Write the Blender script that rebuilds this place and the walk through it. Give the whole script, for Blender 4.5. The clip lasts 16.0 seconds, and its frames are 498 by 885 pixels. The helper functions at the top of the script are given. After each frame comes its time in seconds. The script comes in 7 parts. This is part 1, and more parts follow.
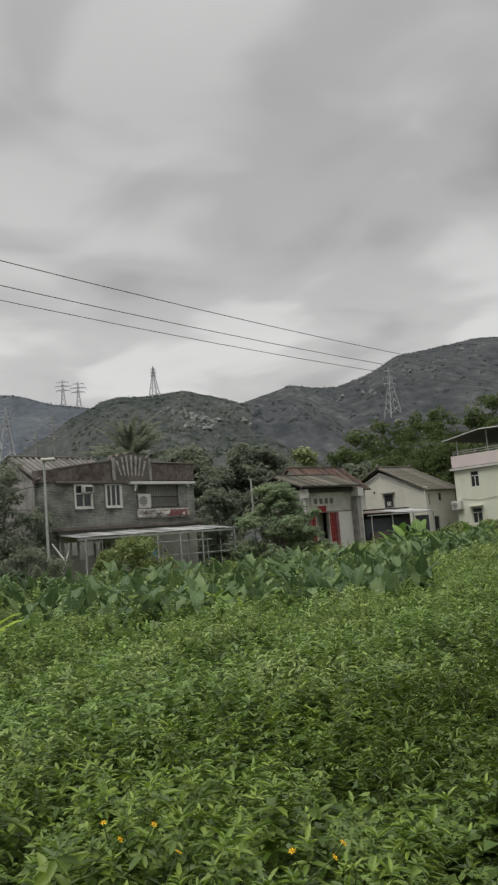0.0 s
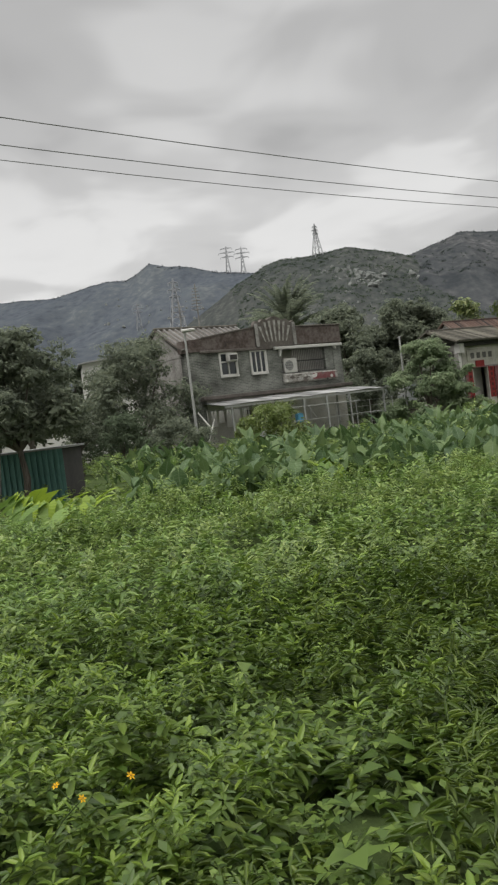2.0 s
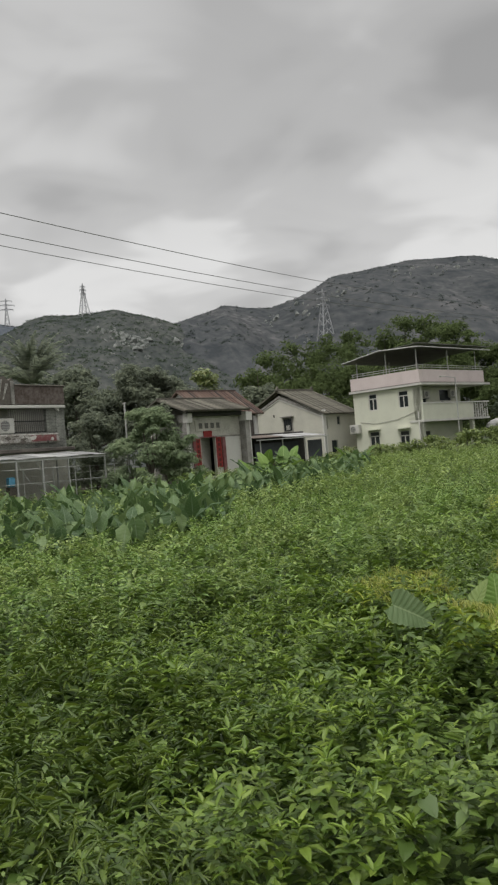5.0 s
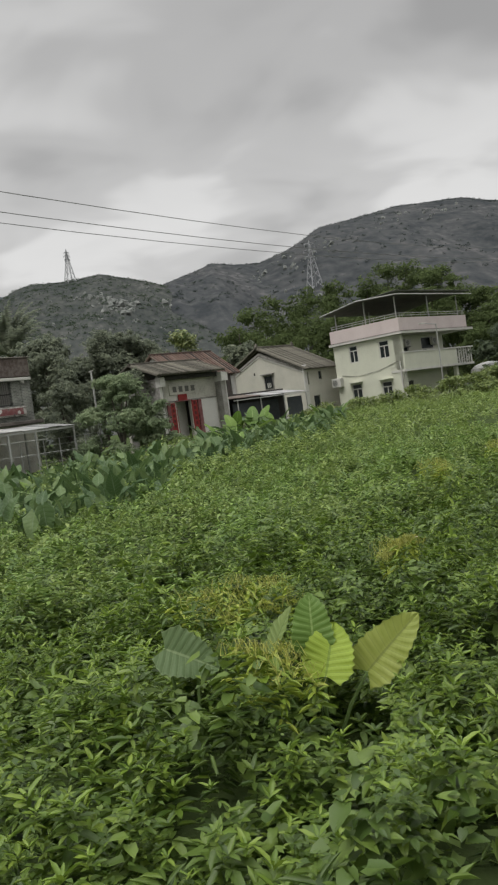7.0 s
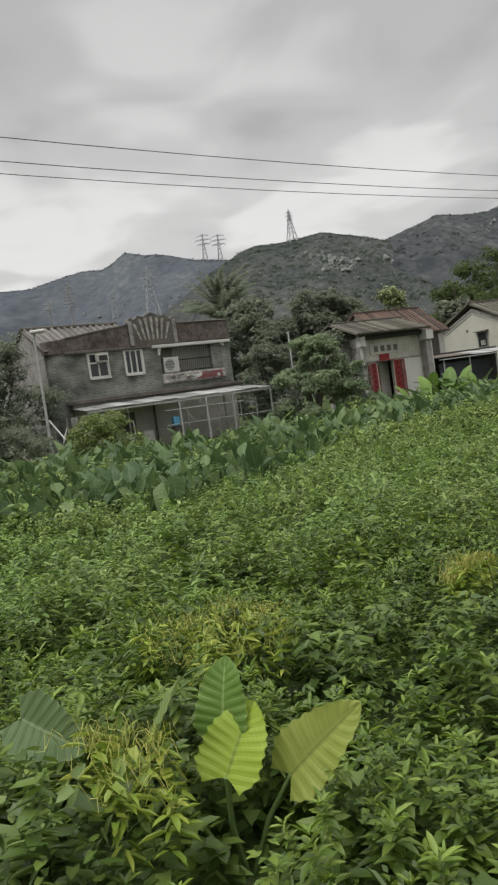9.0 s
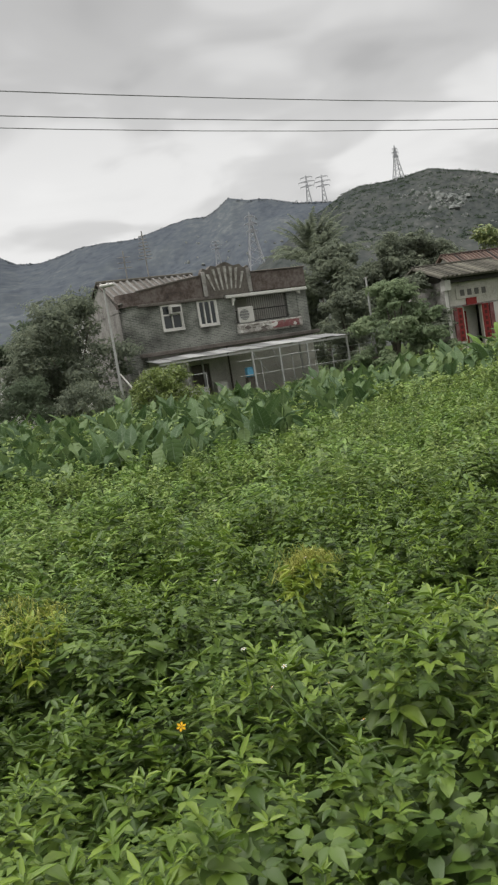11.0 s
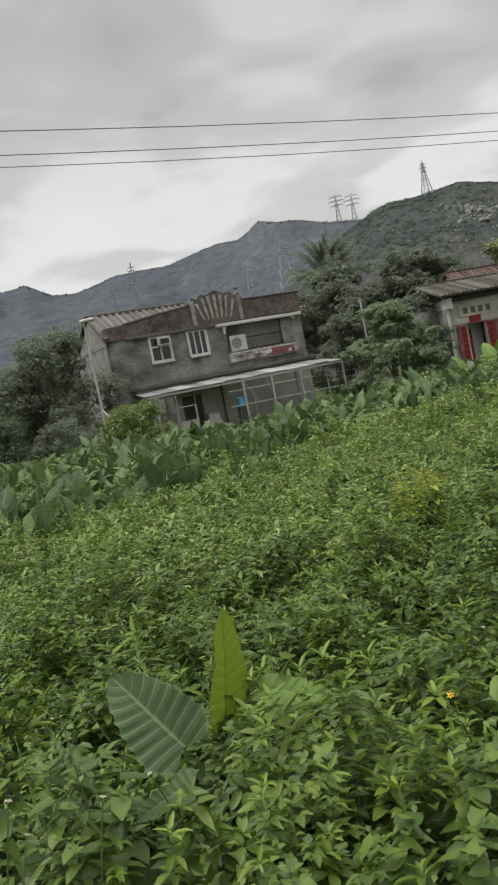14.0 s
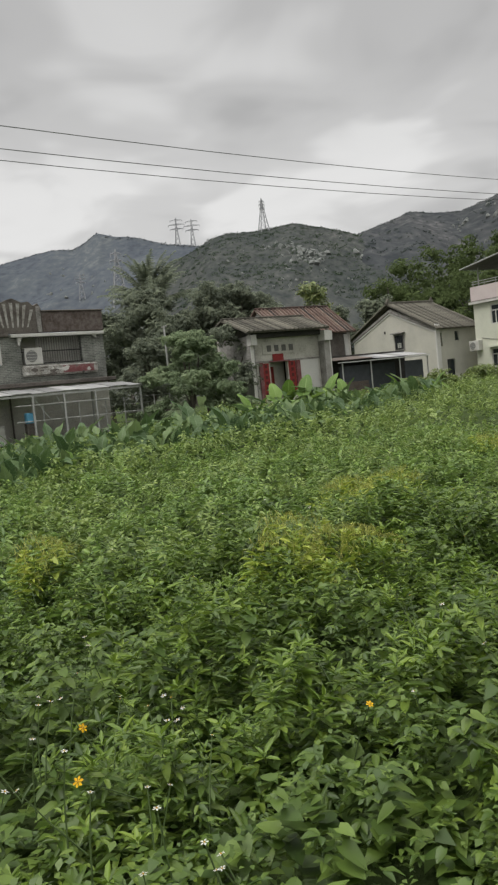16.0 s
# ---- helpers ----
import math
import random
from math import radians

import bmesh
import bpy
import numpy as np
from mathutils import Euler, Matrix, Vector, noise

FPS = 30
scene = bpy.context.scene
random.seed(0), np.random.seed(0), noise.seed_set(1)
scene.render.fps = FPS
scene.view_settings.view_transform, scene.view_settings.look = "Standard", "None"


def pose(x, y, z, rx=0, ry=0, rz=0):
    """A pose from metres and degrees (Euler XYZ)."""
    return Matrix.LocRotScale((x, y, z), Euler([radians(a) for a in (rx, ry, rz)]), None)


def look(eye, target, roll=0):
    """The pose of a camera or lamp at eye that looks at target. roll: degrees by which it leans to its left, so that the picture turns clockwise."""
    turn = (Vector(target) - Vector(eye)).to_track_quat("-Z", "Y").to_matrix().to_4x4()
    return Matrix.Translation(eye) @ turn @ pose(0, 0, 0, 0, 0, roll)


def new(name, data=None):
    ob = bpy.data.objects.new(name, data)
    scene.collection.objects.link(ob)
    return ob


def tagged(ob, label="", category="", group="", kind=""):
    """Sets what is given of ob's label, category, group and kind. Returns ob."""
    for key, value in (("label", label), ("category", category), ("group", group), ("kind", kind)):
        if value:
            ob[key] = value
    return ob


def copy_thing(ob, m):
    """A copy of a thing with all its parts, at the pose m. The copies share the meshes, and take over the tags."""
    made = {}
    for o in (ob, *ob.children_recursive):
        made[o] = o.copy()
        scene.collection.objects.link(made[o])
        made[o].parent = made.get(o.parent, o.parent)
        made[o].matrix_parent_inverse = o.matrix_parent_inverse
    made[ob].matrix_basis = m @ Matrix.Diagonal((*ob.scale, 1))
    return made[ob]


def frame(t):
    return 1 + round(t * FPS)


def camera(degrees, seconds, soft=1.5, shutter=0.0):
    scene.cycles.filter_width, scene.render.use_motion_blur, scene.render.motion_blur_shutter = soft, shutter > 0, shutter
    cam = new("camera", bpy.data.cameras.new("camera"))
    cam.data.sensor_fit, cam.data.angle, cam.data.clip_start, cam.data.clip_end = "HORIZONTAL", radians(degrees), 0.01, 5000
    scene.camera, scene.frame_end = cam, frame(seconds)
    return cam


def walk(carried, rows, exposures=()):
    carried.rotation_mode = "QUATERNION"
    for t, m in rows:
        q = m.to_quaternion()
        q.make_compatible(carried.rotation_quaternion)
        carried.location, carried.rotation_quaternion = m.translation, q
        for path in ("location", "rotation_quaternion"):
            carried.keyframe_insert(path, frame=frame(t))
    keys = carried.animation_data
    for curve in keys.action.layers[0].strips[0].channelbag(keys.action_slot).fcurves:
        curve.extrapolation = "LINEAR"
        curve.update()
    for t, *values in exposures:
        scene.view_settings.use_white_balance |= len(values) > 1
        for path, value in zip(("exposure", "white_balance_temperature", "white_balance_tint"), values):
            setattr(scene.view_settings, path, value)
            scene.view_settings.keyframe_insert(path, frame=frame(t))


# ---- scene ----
cam = camera(34.4, 16.0, soft=2.3)
PATH = [
    (0, (1.454, -2.375, 1.675), (1.673, -0.401, 1.908), -4.6),
    (0.5, (1.863, -2.35, 1.697), (2.162, -0.373, 1.719), -1.9),
    (1, (2.156, -2.337, 1.695), (2.317, -0.346, 1.601), -5.3),
    (1.5, (2.561, -2.151, 1.697), (2.484, -0.154, 1.624), -7.8),
    (2, (2.874, -1.862, 1.675), (2.64, 0.124, 1.608), -7.1),
    (2.5, (3.241, -1.565, 1.679), (3.074, 0.426, 1.607), -6.1),
    (3, (3.687, -1.296, 1.665), (3.812, 0.698, 1.58), -4.6),
    (3.5, (4.115, -1.025, 1.661), (4.537, 0.928, 1.589), -3.1),
    (3.7, (4.276, -0.935, 1.671), (4.744, 1.009, 1.612), -2.2),
    (5.8, (5.97, -0.265, 1.766), (6.276, 1.711, 1.818), -5.8),
    (6, (6.12, -0.149, 1.786), (6.46, 1.822, 1.824), -6.3),
    (6.5, (6.531, 0.114, 1.774), (6.899, 2.079, 1.731), -7.6),
    (7, (6.904, 0.429, 1.748), (7.256, 2.396, 1.669), -8.1),
    (7.5, (7.321, 0.688, 1.74), (7.602, 2.665, 1.627), -7.9),
    (8, (7.659, 0.848, 1.758), (7.754, 2.842, 1.645), -8.2),
    (8.2, (7.774, 1.018, 1.755), (7.79, 3.016, 1.655), -8.2),
    (10.3, (9.344, 1.774, 1.668), (8.936, 3.727, 1.53), -9.5),
    (10.5, (9.514, 1.867, 1.677), (9.074, 3.813, 1.534), -9.7),
    (11, (9.88, 2.085, 1.676), (9.404, 4.018, 1.481), -9.2),
    (11.5, (10.137, 2.379, 1.65), (9.564, 4.288, 1.486), -8.3),
    (12, (10.492, 2.636, 1.671), (9.848, 4.524, 1.533), -8.7),
    (12.5, (10.837, 2.836, 1.684), (10.162, 4.713, 1.552), -9.5),
    (13, (11.168, 3.175, 1.694), (10.502, 5.056, 1.554), -9.4),
    (13.5, (11.535, 3.381, 1.707), (10.869, 5.259, 1.535), -10.2),
    (14, (11.854, 3.83, 1.69), (11.292, 5.746, 1.563), -11.3),
    (14.5, (12.268, 3.956, 1.715), (11.885, 5.912, 1.555), -8.0),
    (15, (12.533, 4.457, 1.688), (12.137, 6.415, 1.6), -8.4),
    (15.5, (12.935, 4.732, 1.719), (12.642, 6.708, 1.628), -9.3),
    (16, (13.225, 4.906, 1.719), (13.098, 6.897, 1.578), -5.7),
]
walk(cam, [(t, look(eye, target, roll)) for t, eye, target, roll in PATH], exposures=[(0.0, -0.12), (0.5, -0.07), (1.0, 0.05), (2.5, 0.0), (3.0, -0.04), (3.5, 0.06), (6.0, -0.06), (7.0, -0.04), (8.0, 0.04), (10.5, 0.08), (11.0, 0.14), (12.5, 0.13), (13.5, 0.05), (14.5, 0.07), (16.0, 0.05)])

# ---- light ----
SUN_EL, SUN_AZ = 58.0, -60.0
world = bpy.data.worlds.new("overcast_sky")
scene.world = world
world.use_nodes = True
wn, wl = world.node_tree.nodes, world.node_tree.links
wn.clear()


def build_sky():
    out, bg = wn.new("ShaderNodeOutputWorld"), wn.new("ShaderNodeBackground")
    sky = wn.new("ShaderNodeTexSky")
    sky.sky_type, sky.sun_disc = "NISHITA", False
    sky.sun_elevation, sky.sun_rotation = radians(SUN_EL), radians(SUN_AZ)
    sky.air_density, sky.dust_density = 1.0, 4.0
    dim = wn.new("ShaderNodeMixRGB")
    dim.blend_type = "MULTIPLY"
    dim.inputs[0].default_value = 1.0
    dim.inputs[2].default_value = (0.09, 0.09, 0.09, 1)
    wl.new(sky.outputs[0], dim.inputs[1])
    tc, sep = wn.new("ShaderNodeTexCoord"), wn.new("ShaderNodeSeparateXYZ")
    wl.new(tc.outputs["Generated"], sep.inputs[0])
    up = wn.new("ShaderNodeMath")
    up.operation = "MAXIMUM"
    up.inputs[1].default_value = 0.0
    wl.new(sep.outputs[2], up.inputs[0])
    den = wn.new("ShaderNodeMath")
    den.inputs[1].default_value = 0.16
    wl.new(up.outputs[0], den.inputs[0])
    px, py = wn.new("ShaderNodeMath"), wn.new("ShaderNodeMath")
    for n, o in ((px, 0), (py, 1)):
        n.operation = "DIVIDE"
        wl.new(sep.outputs[o], n.inputs[0])
        wl.new(den.outputs[0], n.inputs[1])
    comb = wn.new("ShaderNodeCombineXYZ")
    wl.new(px.outputs[0], comb.inputs[0])
    wl.new(py.outputs[0], comb.inputs[1])
    big, small = wn.new("ShaderNodeTexNoise"), wn.new("ShaderNodeTexNoise")
    for n, sc, det, ro, off in ((big, 1.15, 3.0, 0.45, 0.35), (small, 2.6, 3.0, 0.45, 0.5)):
        n.inputs["Scale"].default_value, n.inputs["Detail"].default_value = sc, det
        n.inputs["Roughness"].default_value, n.inputs["Distortion"].default_value = ro, off
        wl.new(comb.outputs[0], n.inputs["Vector"])
    mix = wn.new("ShaderNodeMixRGB")
    mix.inputs[0].default_value = 0.35
    wl.new(big.outputs["Fac"], mix.inputs[1])
    wl.new(small.outputs["Fac"], mix.inputs[2])
    ramp = wn.new("ShaderNodeValToRGB")
    cr = ramp.color_ramp
    cr.interpolation = "EASE"
    cr.elements[0].position, cr.elements[0].color = 0.34, (0.413, 0.411, 0.408, 1)
    cr.elements[1].position, cr.elements[1].color = 0.66, (0.715, 0.712, 0.704, 1)
    e = cr.elements.new(0.47)
    e.color = (0.538, 0.535, 0.53, 1)
    e = cr.elements.new(0.56)
    e.color = (0.682, 0.679, 0.672, 1)
    wl.new(mix.outputs[0], ramp.inputs[0])
    # an overcast sky: a light band over the hills, and again brighter towards the zenith
    grad = wn.new("ShaderNodeValToRGB")
    g = grad.color_ramp
    g.elements[0].position, g.elements[0].color = 0.0, (1.05, 1.05, 1.05, 1)
    g.elements[1].position, g.elements[1].color = 1.0, (5.7, 5.7, 5.72, 1)
    for p, c in ((0.14, 1.14), (0.24, 1.1), (0.36, 0.92), (0.5, 0.83), (0.62, 0.93), (0.76, 3.0)):
        q = g.elements.new(p)
        q.color = (c, c, c, 1)
    wl.new(up.outputs[0], grad.inputs[0])
    mul = wn.new("ShaderNodeMixRGB")
    mul.blend_type = "MULTIPLY"
    mul.inputs[0].default_value = 1.0
    wl.new(ramp.outputs[0], mul.inputs[1])
    wl.new(grad.outputs[0], mul.inputs[2])
    last = wn.new("ShaderNodeMixRGB")
    last.inputs[0].default_value = 0.97
    wl.new(dim.outputs[0], last.inputs[1])
    wl.new(mul.outputs[0], last.inputs[2])
    wl.new(last.outputs[0], bg.inputs[0])
    bg.inputs[1].default_value = 1.0
    wl.new(bg.outputs[0], out.inputs[0])


build_sky()
sun = new("sun", bpy.data.lights.new("sun", "SUN"))
sun.data.energy, sun.data.angle, sun.data.color = 1.5, radians(25), (1.0, 0.97, 0.93)
sun.matrix_world = look((0, 0, 60), (math.sin(radians(SUN_AZ)) * -35, math.cos(radians(SUN_AZ)) * 35, 4))


# ---- materials ----
def material(name, stops, scale=3.0, rough=0.8, bump=0.3, fine=30.0, spread=0.35, metal=0.0, island=0.0, obj_random=0.0, through_light=0.0, stretch=None, spec=0.3):
    """Base colour from two scales of noise along colour stops; stops: (position, (r, g, b))."""
    m = bpy.data.materials.new(name)
    m.use_nodes = True
    nt = m.node_tree
    n, l = nt.nodes, nt.links
    b = n["Principled BSDF"]
    b.inputs["Roughness"].default_value, b.inputs["Metallic"].default_value = rough, metal
    b.inputs["Specular IOR Level"].default_value = spec
    tc = n.new("ShaderNodeTexCoord")
    vec = tc.outputs["Object"]
    if stretch:
        mp = n.new("ShaderNodeMapping")
        mp.inputs["Scale"].default_value = stretch
        l.new(vec, mp.inputs[0])
        vec = mp.outputs[0]
    a, c = n.new("ShaderNodeTexNoise"), n.new("ShaderNodeTexNoise")
    for t, s in ((a, scale), (c, fine)):
        t.inputs["Scale"].default_value, t.inputs["Detail"].default_value = s, 6.0
        t.inputs["Roughness"].default_value = 0.6
        l.new(vec, t.inputs["Vector"])
    mx = n.new("ShaderNodeMixRGB")
    mx.inputs[0].default_value = spread
    l.new(a.outputs["Fac"], mx.inputs[1])
    l.new(c.outputs["Fac"], mx.inputs[2])
    val = mx.outputs[0]
    if island or obj_random:
        src = n.new("ShaderNodeNewGeometry").outputs["Random Per Island"] if island else n.new("ShaderNodeObjectInfo").outputs["Random"]
        m2 = n.new("ShaderNodeMixRGB")
        m2.inputs[0].default_value = island or obj_random
        l.new(val, m2.inputs[1])
        l.new(src, m2.inputs[2])
        val = m2.outputs[0]
    r = n.new("ShaderNodeValToRGB")
    cr = r.color_ramp
    while len(cr.elements) < len(stops):
        cr.elements.new(0.5)
    for e, (p, col) in zip(cr.elements, stops):
        e.position, e.color = p, (*col, 1)
    l.new(val, r.inputs[0])
    l.new(r.outputs[0], b.inputs["Base Color"])
    if bump:
        bp = n.new("ShaderNodeBump")
        bp.inputs["Strength"].default_value, bp.inputs["Distance"].default_value = bump, 0.02
        l.new(c.outputs["Fac"], bp.inputs["Height"])
        l.new(bp.outputs[0], b.inputs["Normal"])
    if through_light:
        tr, ms = n.new("ShaderNodeBsdfTranslucent"), n.new("ShaderNodeMixShader")
        ms.inputs[0].default_value = through_light
        l.new(r.outputs[0], tr.inputs[0])
        l.new(b.outputs[0], ms.inputs[1])
        l.new(tr.outputs[0], ms.inputs[2])
        l.new(ms.outputs[0], n["Material Output"].inputs[0])
    return m


def leafy(name, dark, mid, light, **kw):
    args = dict(scale=0.5, fine=3.0, rough=0.44, bump=0.0, island=0.62, through_light=0.34, spec=0.42)
    args.update(kw)
    return material(name, ((0.2, dark), (0.5, mid), (0.8, light)), **args)


def wall_mat(name, base, stain, dirt, **kw):
    args = dict(scale=0.9, fine=14.0, rough=0.92, bump=0.5, spread=0.45, spec=0.15)
    args.update(kw)
    return material(name, ((0.3, dirt), (0.45, stain), (0.58, base), (0.8, tuple(min(1, v * 1.12) for v in base))), **args)


# Haze over the farther field is put into this leaf colour as a grey cast.
M_WEED = leafy("weed_leaf_hazed", (0.091, 0.142, 0.037), (0.180, 0.255, 0.063), (0.264, 0.336, 0.097))
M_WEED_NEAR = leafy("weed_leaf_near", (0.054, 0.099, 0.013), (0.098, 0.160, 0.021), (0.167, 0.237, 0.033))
M_WILLOW = leafy("willow_weed_leaf", (0.044, 0.076, 0.010), (0.080, 0.127, 0.017), (0.141, 0.196, 0.028))
M_TIP = leafy("young_weed_leaf", (0.103, 0.171, 0.022), (0.153, 0.237, 0.030), (0.217, 0.298, 0.046))
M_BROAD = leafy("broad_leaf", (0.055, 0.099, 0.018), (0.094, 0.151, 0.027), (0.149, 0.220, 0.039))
# Paler copy of the broad leaf, for the middle of the field.
M_BROAD_MID = leafy("broad_leaf_mid", (0.085, 0.151, 0.034), (0.146, 0.230, 0.052), (0.231, 0.336, 0.075))
M_YELLOW = leafy("yellowing_leaf", (0.149, 0.227, 0.029), (0.244, 0.318, 0.043), (0.371, 0.414, 0.071))
M_STRAND = leafy("dodder_strand", (0.29, 0.31, 0.07), (0.38, 0.395, 0.09), (0.47, 0.46, 0.125))
M_STEM = material("green_stem", ((0.3, (0.05, 0.085, 0.025)), (0.7, (0.10, 0.14, 0.05))), rough=0.6, bump=0.0)


def veined(mat, vein, amount=0.6):
    """Paler midrib, side veins and margin along the blade's own coordinates, with the pleats between them raised."""
    n, l = mat.node_tree.nodes, mat.node_tree.links
    uv = n.new("ShaderNodeUVMap")
    sep = n.new("ShaderNodeSeparateXYZ")
    l.new(uv.outputs[0], sep.inputs[0])

    def calc(op, a, b):
        k = n.new("ShaderNodeMath")
        k.operation = op
        for i, v in enumerate((a, b)):
            if isinstance(v, (int, float)):
                k.inputs[i].default_value = v
            elif v is not None:
                l.new(v, k.inputs[i])
        return k.outputs[0]

    along, across = sep.outputs[0], sep.outputs[1]
    phase = calc("MULTIPLY", calc("SUBTRACT", along, calc("MULTIPLY", across, 0.16)), 9.0)
    saw = calc("ABSOLUTE", calc("SUBTRACT", calc("FRACT", phase, None), 0.5), None)
    side = calc("MULTIPLY", calc("LESS_THAN", saw, 0.04), 0.7)
    mid = calc("LESS_THAN", across, 0.045)
    rim = calc("MULTIPLY", calc("GREATER_THAN", across, 0.95), 0.5)
    mask = calc("MULTIPLY", calc("MAXIMUM", calc("MAXIMUM", side, mid), rim), amount)
    ramp = [k for k in n if k.bl_idname == "ShaderNodeValToRGB"][0]
    mix = n.new("ShaderNodeMixRGB")
    mix.inputs[2].default_value = (*vein, 1)
    targets = [k.to_socket for k in ramp.outputs[0].links]
    l.new(mask, mix.inputs[0])
    l.new(ramp.outputs[0], mix.inputs[1])
    for t in targets:
        l.new(mix.outputs[0], t)
    bp = n.new("ShaderNodeBump")
    bp.inputs["Strength"].default_value, bp.inputs["Distance"].default_value = 0.45, 0.012
    l.new(saw, bp.inputs["Height"])
    l.new(bp.outputs[0], n["Principled BSDF"].inputs["Normal"])
    return mat


TARO_LOOK = dict(island=0.0, rough=0.52, spec=0.26, scale=2.5, fine=12.0, through_light=0.3)
M_TARO = veined(leafy("taro_leaf", (0.051, 0.094, 0.033), (0.083, 0.138, 0.046), (0.142, 0.205, 0.075), obj_random=0.7, **TARO_LOOK), (0.189, 0.250, 0.149))
M_TARO_BRIGHT = veined(leafy("taro_leaf_bright", (0.169, 0.248, 0.022), (0.220, 0.314, 0.029), (0.272, 0.360, 0.043), obj_random=0.5, **TARO_LOOK), (0.122, 0.193, 0.029))
M_TARO_LIGHT = veined(leafy("taro_leaf_light", (0.088, 0.160, 0.029), (0.127, 0.215, 0.040), (0.182, 0.275, 0.061), obj_random=0.7, **TARO_LOOK), (0.242, 0.330, 0.110))
M_TARO_GREY = veined(leafy("taro_leaf_grey", (0.073, 0.120, 0.053), (0.097, 0.151, 0.062), (0.132, 0.189, 0.079), obj_random=0.5, **TARO_LOOK), (0.270, 0.338, 0.175))
M_TARO_PALE = veined(leafy("taro_leaf_pale", (0.13, 0.19, 0.06), (0.17, 0.235, 0.075), (0.215, 0.275, 0.095), obj_random=0.5, **TARO_LOOK), (0.10, 0.16, 0.05))
M_TARO_DRY = veined(leafy("taro_leaf_dry", (0.190, 0.227, 0.044), (0.247, 0.292, 0.060), (0.314, 0.335, 0.096), obj_random=0.3, **TARO_LOOK), (0.15, 0.17, 0.045))
M_STALK = material("taro_stalk", ((0.3, (0.10, 0.16, 0.05)), (0.7, (0.17, 0.24, 0.08))), rough=0.5, bump=0.0)
# Air haze is put into these two leaf colours, so they are greyer and paler.
M_TREE_DARK = leafy("tree_leaf_dark_hazed", (0.102, 0.114, 0.093), (0.170, 0.194, 0.141), (0.278, 0.304, 0.203), through_light=0.5, island=0.3, rough=0.85, spec=0.05)
M_TREE_MID = leafy("tree_leaf_mid_hazed", (0.070, 0.089, 0.063), (0.114, 0.145, 0.092), (0.185, 0.214, 0.136), through_light=0.5, island=0.3, rough=0.85, spec=0.05)
M_BUSH = leafy("bush_leaf", (0.086, 0.121, 0.033), (0.150, 0.201, 0.053), (0.236, 0.285, 0.084))
M_TREE_LIGHT = leafy("tree_leaf_light", (0.118, 0.158, 0.103), (0.205, 0.262, 0.150), (0.324, 0.369, 0.217), through_light=0.5, island=0.3, rough=0.85, spec=0.05)
M_TREE_YELLOW = leafy("tree_leaf_yellow", (0.104, 0.150, 0.056), (0.176, 0.215, 0.072), (0.269, 0.290, 0.111), through_light=0.2)
M_GROVE = leafy("grove_leaf", (0.054, 0.073, 0.032), (0.089, 0.120, 0.047), (0.138, 0.174, 0.067), through_light=0.5, island=0.3, rough=0.85, spec=0.05)
M_BARK = material("bark", ((0.3, (0.05, 0.042, 0.035)), (0.7, (0.15, 0.13, 0.11))), scale=6.0, fine=40.0, rough=0.95, bump=0.8, stretch=(1, 1, 0.2))
M_SOIL = material("damp_soil", ((0.3, (0.030, 0.040, 0.017)), (0.55, (0.050, 0.072, 0.024)), (0.8, (0.08, 0.10, 0.036))), scale=1.5, fine=18.0, rough=1.0, bump=0.8, spec=0.05)
# Distance haze is mixed into the hill and scrub colours, most on the far range.
M_HILL_FAR = material("scrub_far_hazed", ((0.36, (0.053, 0.060, 0.071)), (0.46, (0.071, 0.080, 0.092)), (0.56, (0.085, 0.095, 0.102)), (0.68, (0.123, 0.131, 0.133))), scale=0.014, fine=0.13, rough=1.0, bump=0.0, spread=0.6, spec=0.0, stretch=(1.073, 0.217, 1.073))
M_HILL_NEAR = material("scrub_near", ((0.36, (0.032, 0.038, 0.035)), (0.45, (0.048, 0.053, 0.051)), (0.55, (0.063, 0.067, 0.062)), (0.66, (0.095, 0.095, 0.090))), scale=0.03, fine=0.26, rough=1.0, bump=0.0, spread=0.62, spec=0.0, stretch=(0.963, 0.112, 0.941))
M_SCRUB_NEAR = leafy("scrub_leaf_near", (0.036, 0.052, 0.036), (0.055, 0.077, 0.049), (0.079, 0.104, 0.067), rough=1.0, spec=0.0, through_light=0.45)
M_SCRUB_FAR = leafy("scrub_leaf_far_hazed", (0.064, 0.073, 0.076), (0.083, 0.092, 0.095), (0.102, 0.111, 0.113), rough=1.0, spec=0.0, through_light=0.45)
M_SCRUB_RIGHT = leafy("scrub_leaf_ridge_hazed", (0.042, 0.052, 0.049), (0.059, 0.072, 0.065), (0.077, 0.091, 0.081), rough=1.0, spec=0.0, through_light=0.45)
M_HILL_RIGHT = material("scrub_ridge_hazed", ((0.37, (0.035, 0.039, 0.042)), (0.47, (0.051, 0.055, 0.057)), (0.55, (0.066, 0.068, 0.069)), (0.66, (0.108, 0.106, 0.107))), scale=0.022, fine=0.14, rough=1.0, bump=0.0, spread=0.62, spec=0.0, stretch=(1.049, 0.115, 1.052))
M_ROCK = material("pale_boulder", ((0.3, (0.104, 0.114, 0.105)), (0.7, (0.216, 0.224, 0.209))), scale=0.5, fine=2.5, rough=0.95, bump=0.6)
M_BRICK = bpy.data.materials.new("grey_brick")
M_PLASTER = wall_mat("stained_plaster", (0.515, 0.498, 0.448), (0.414, 0.398, 0.353), (0.224, 0.213, 0.185))
M_CREAM = wall_mat("cream_plaster", (0.505, 0.491, 0.428), (0.460, 0.446, 0.391), (0.379, 0.362, 0.316), bump=0.2)
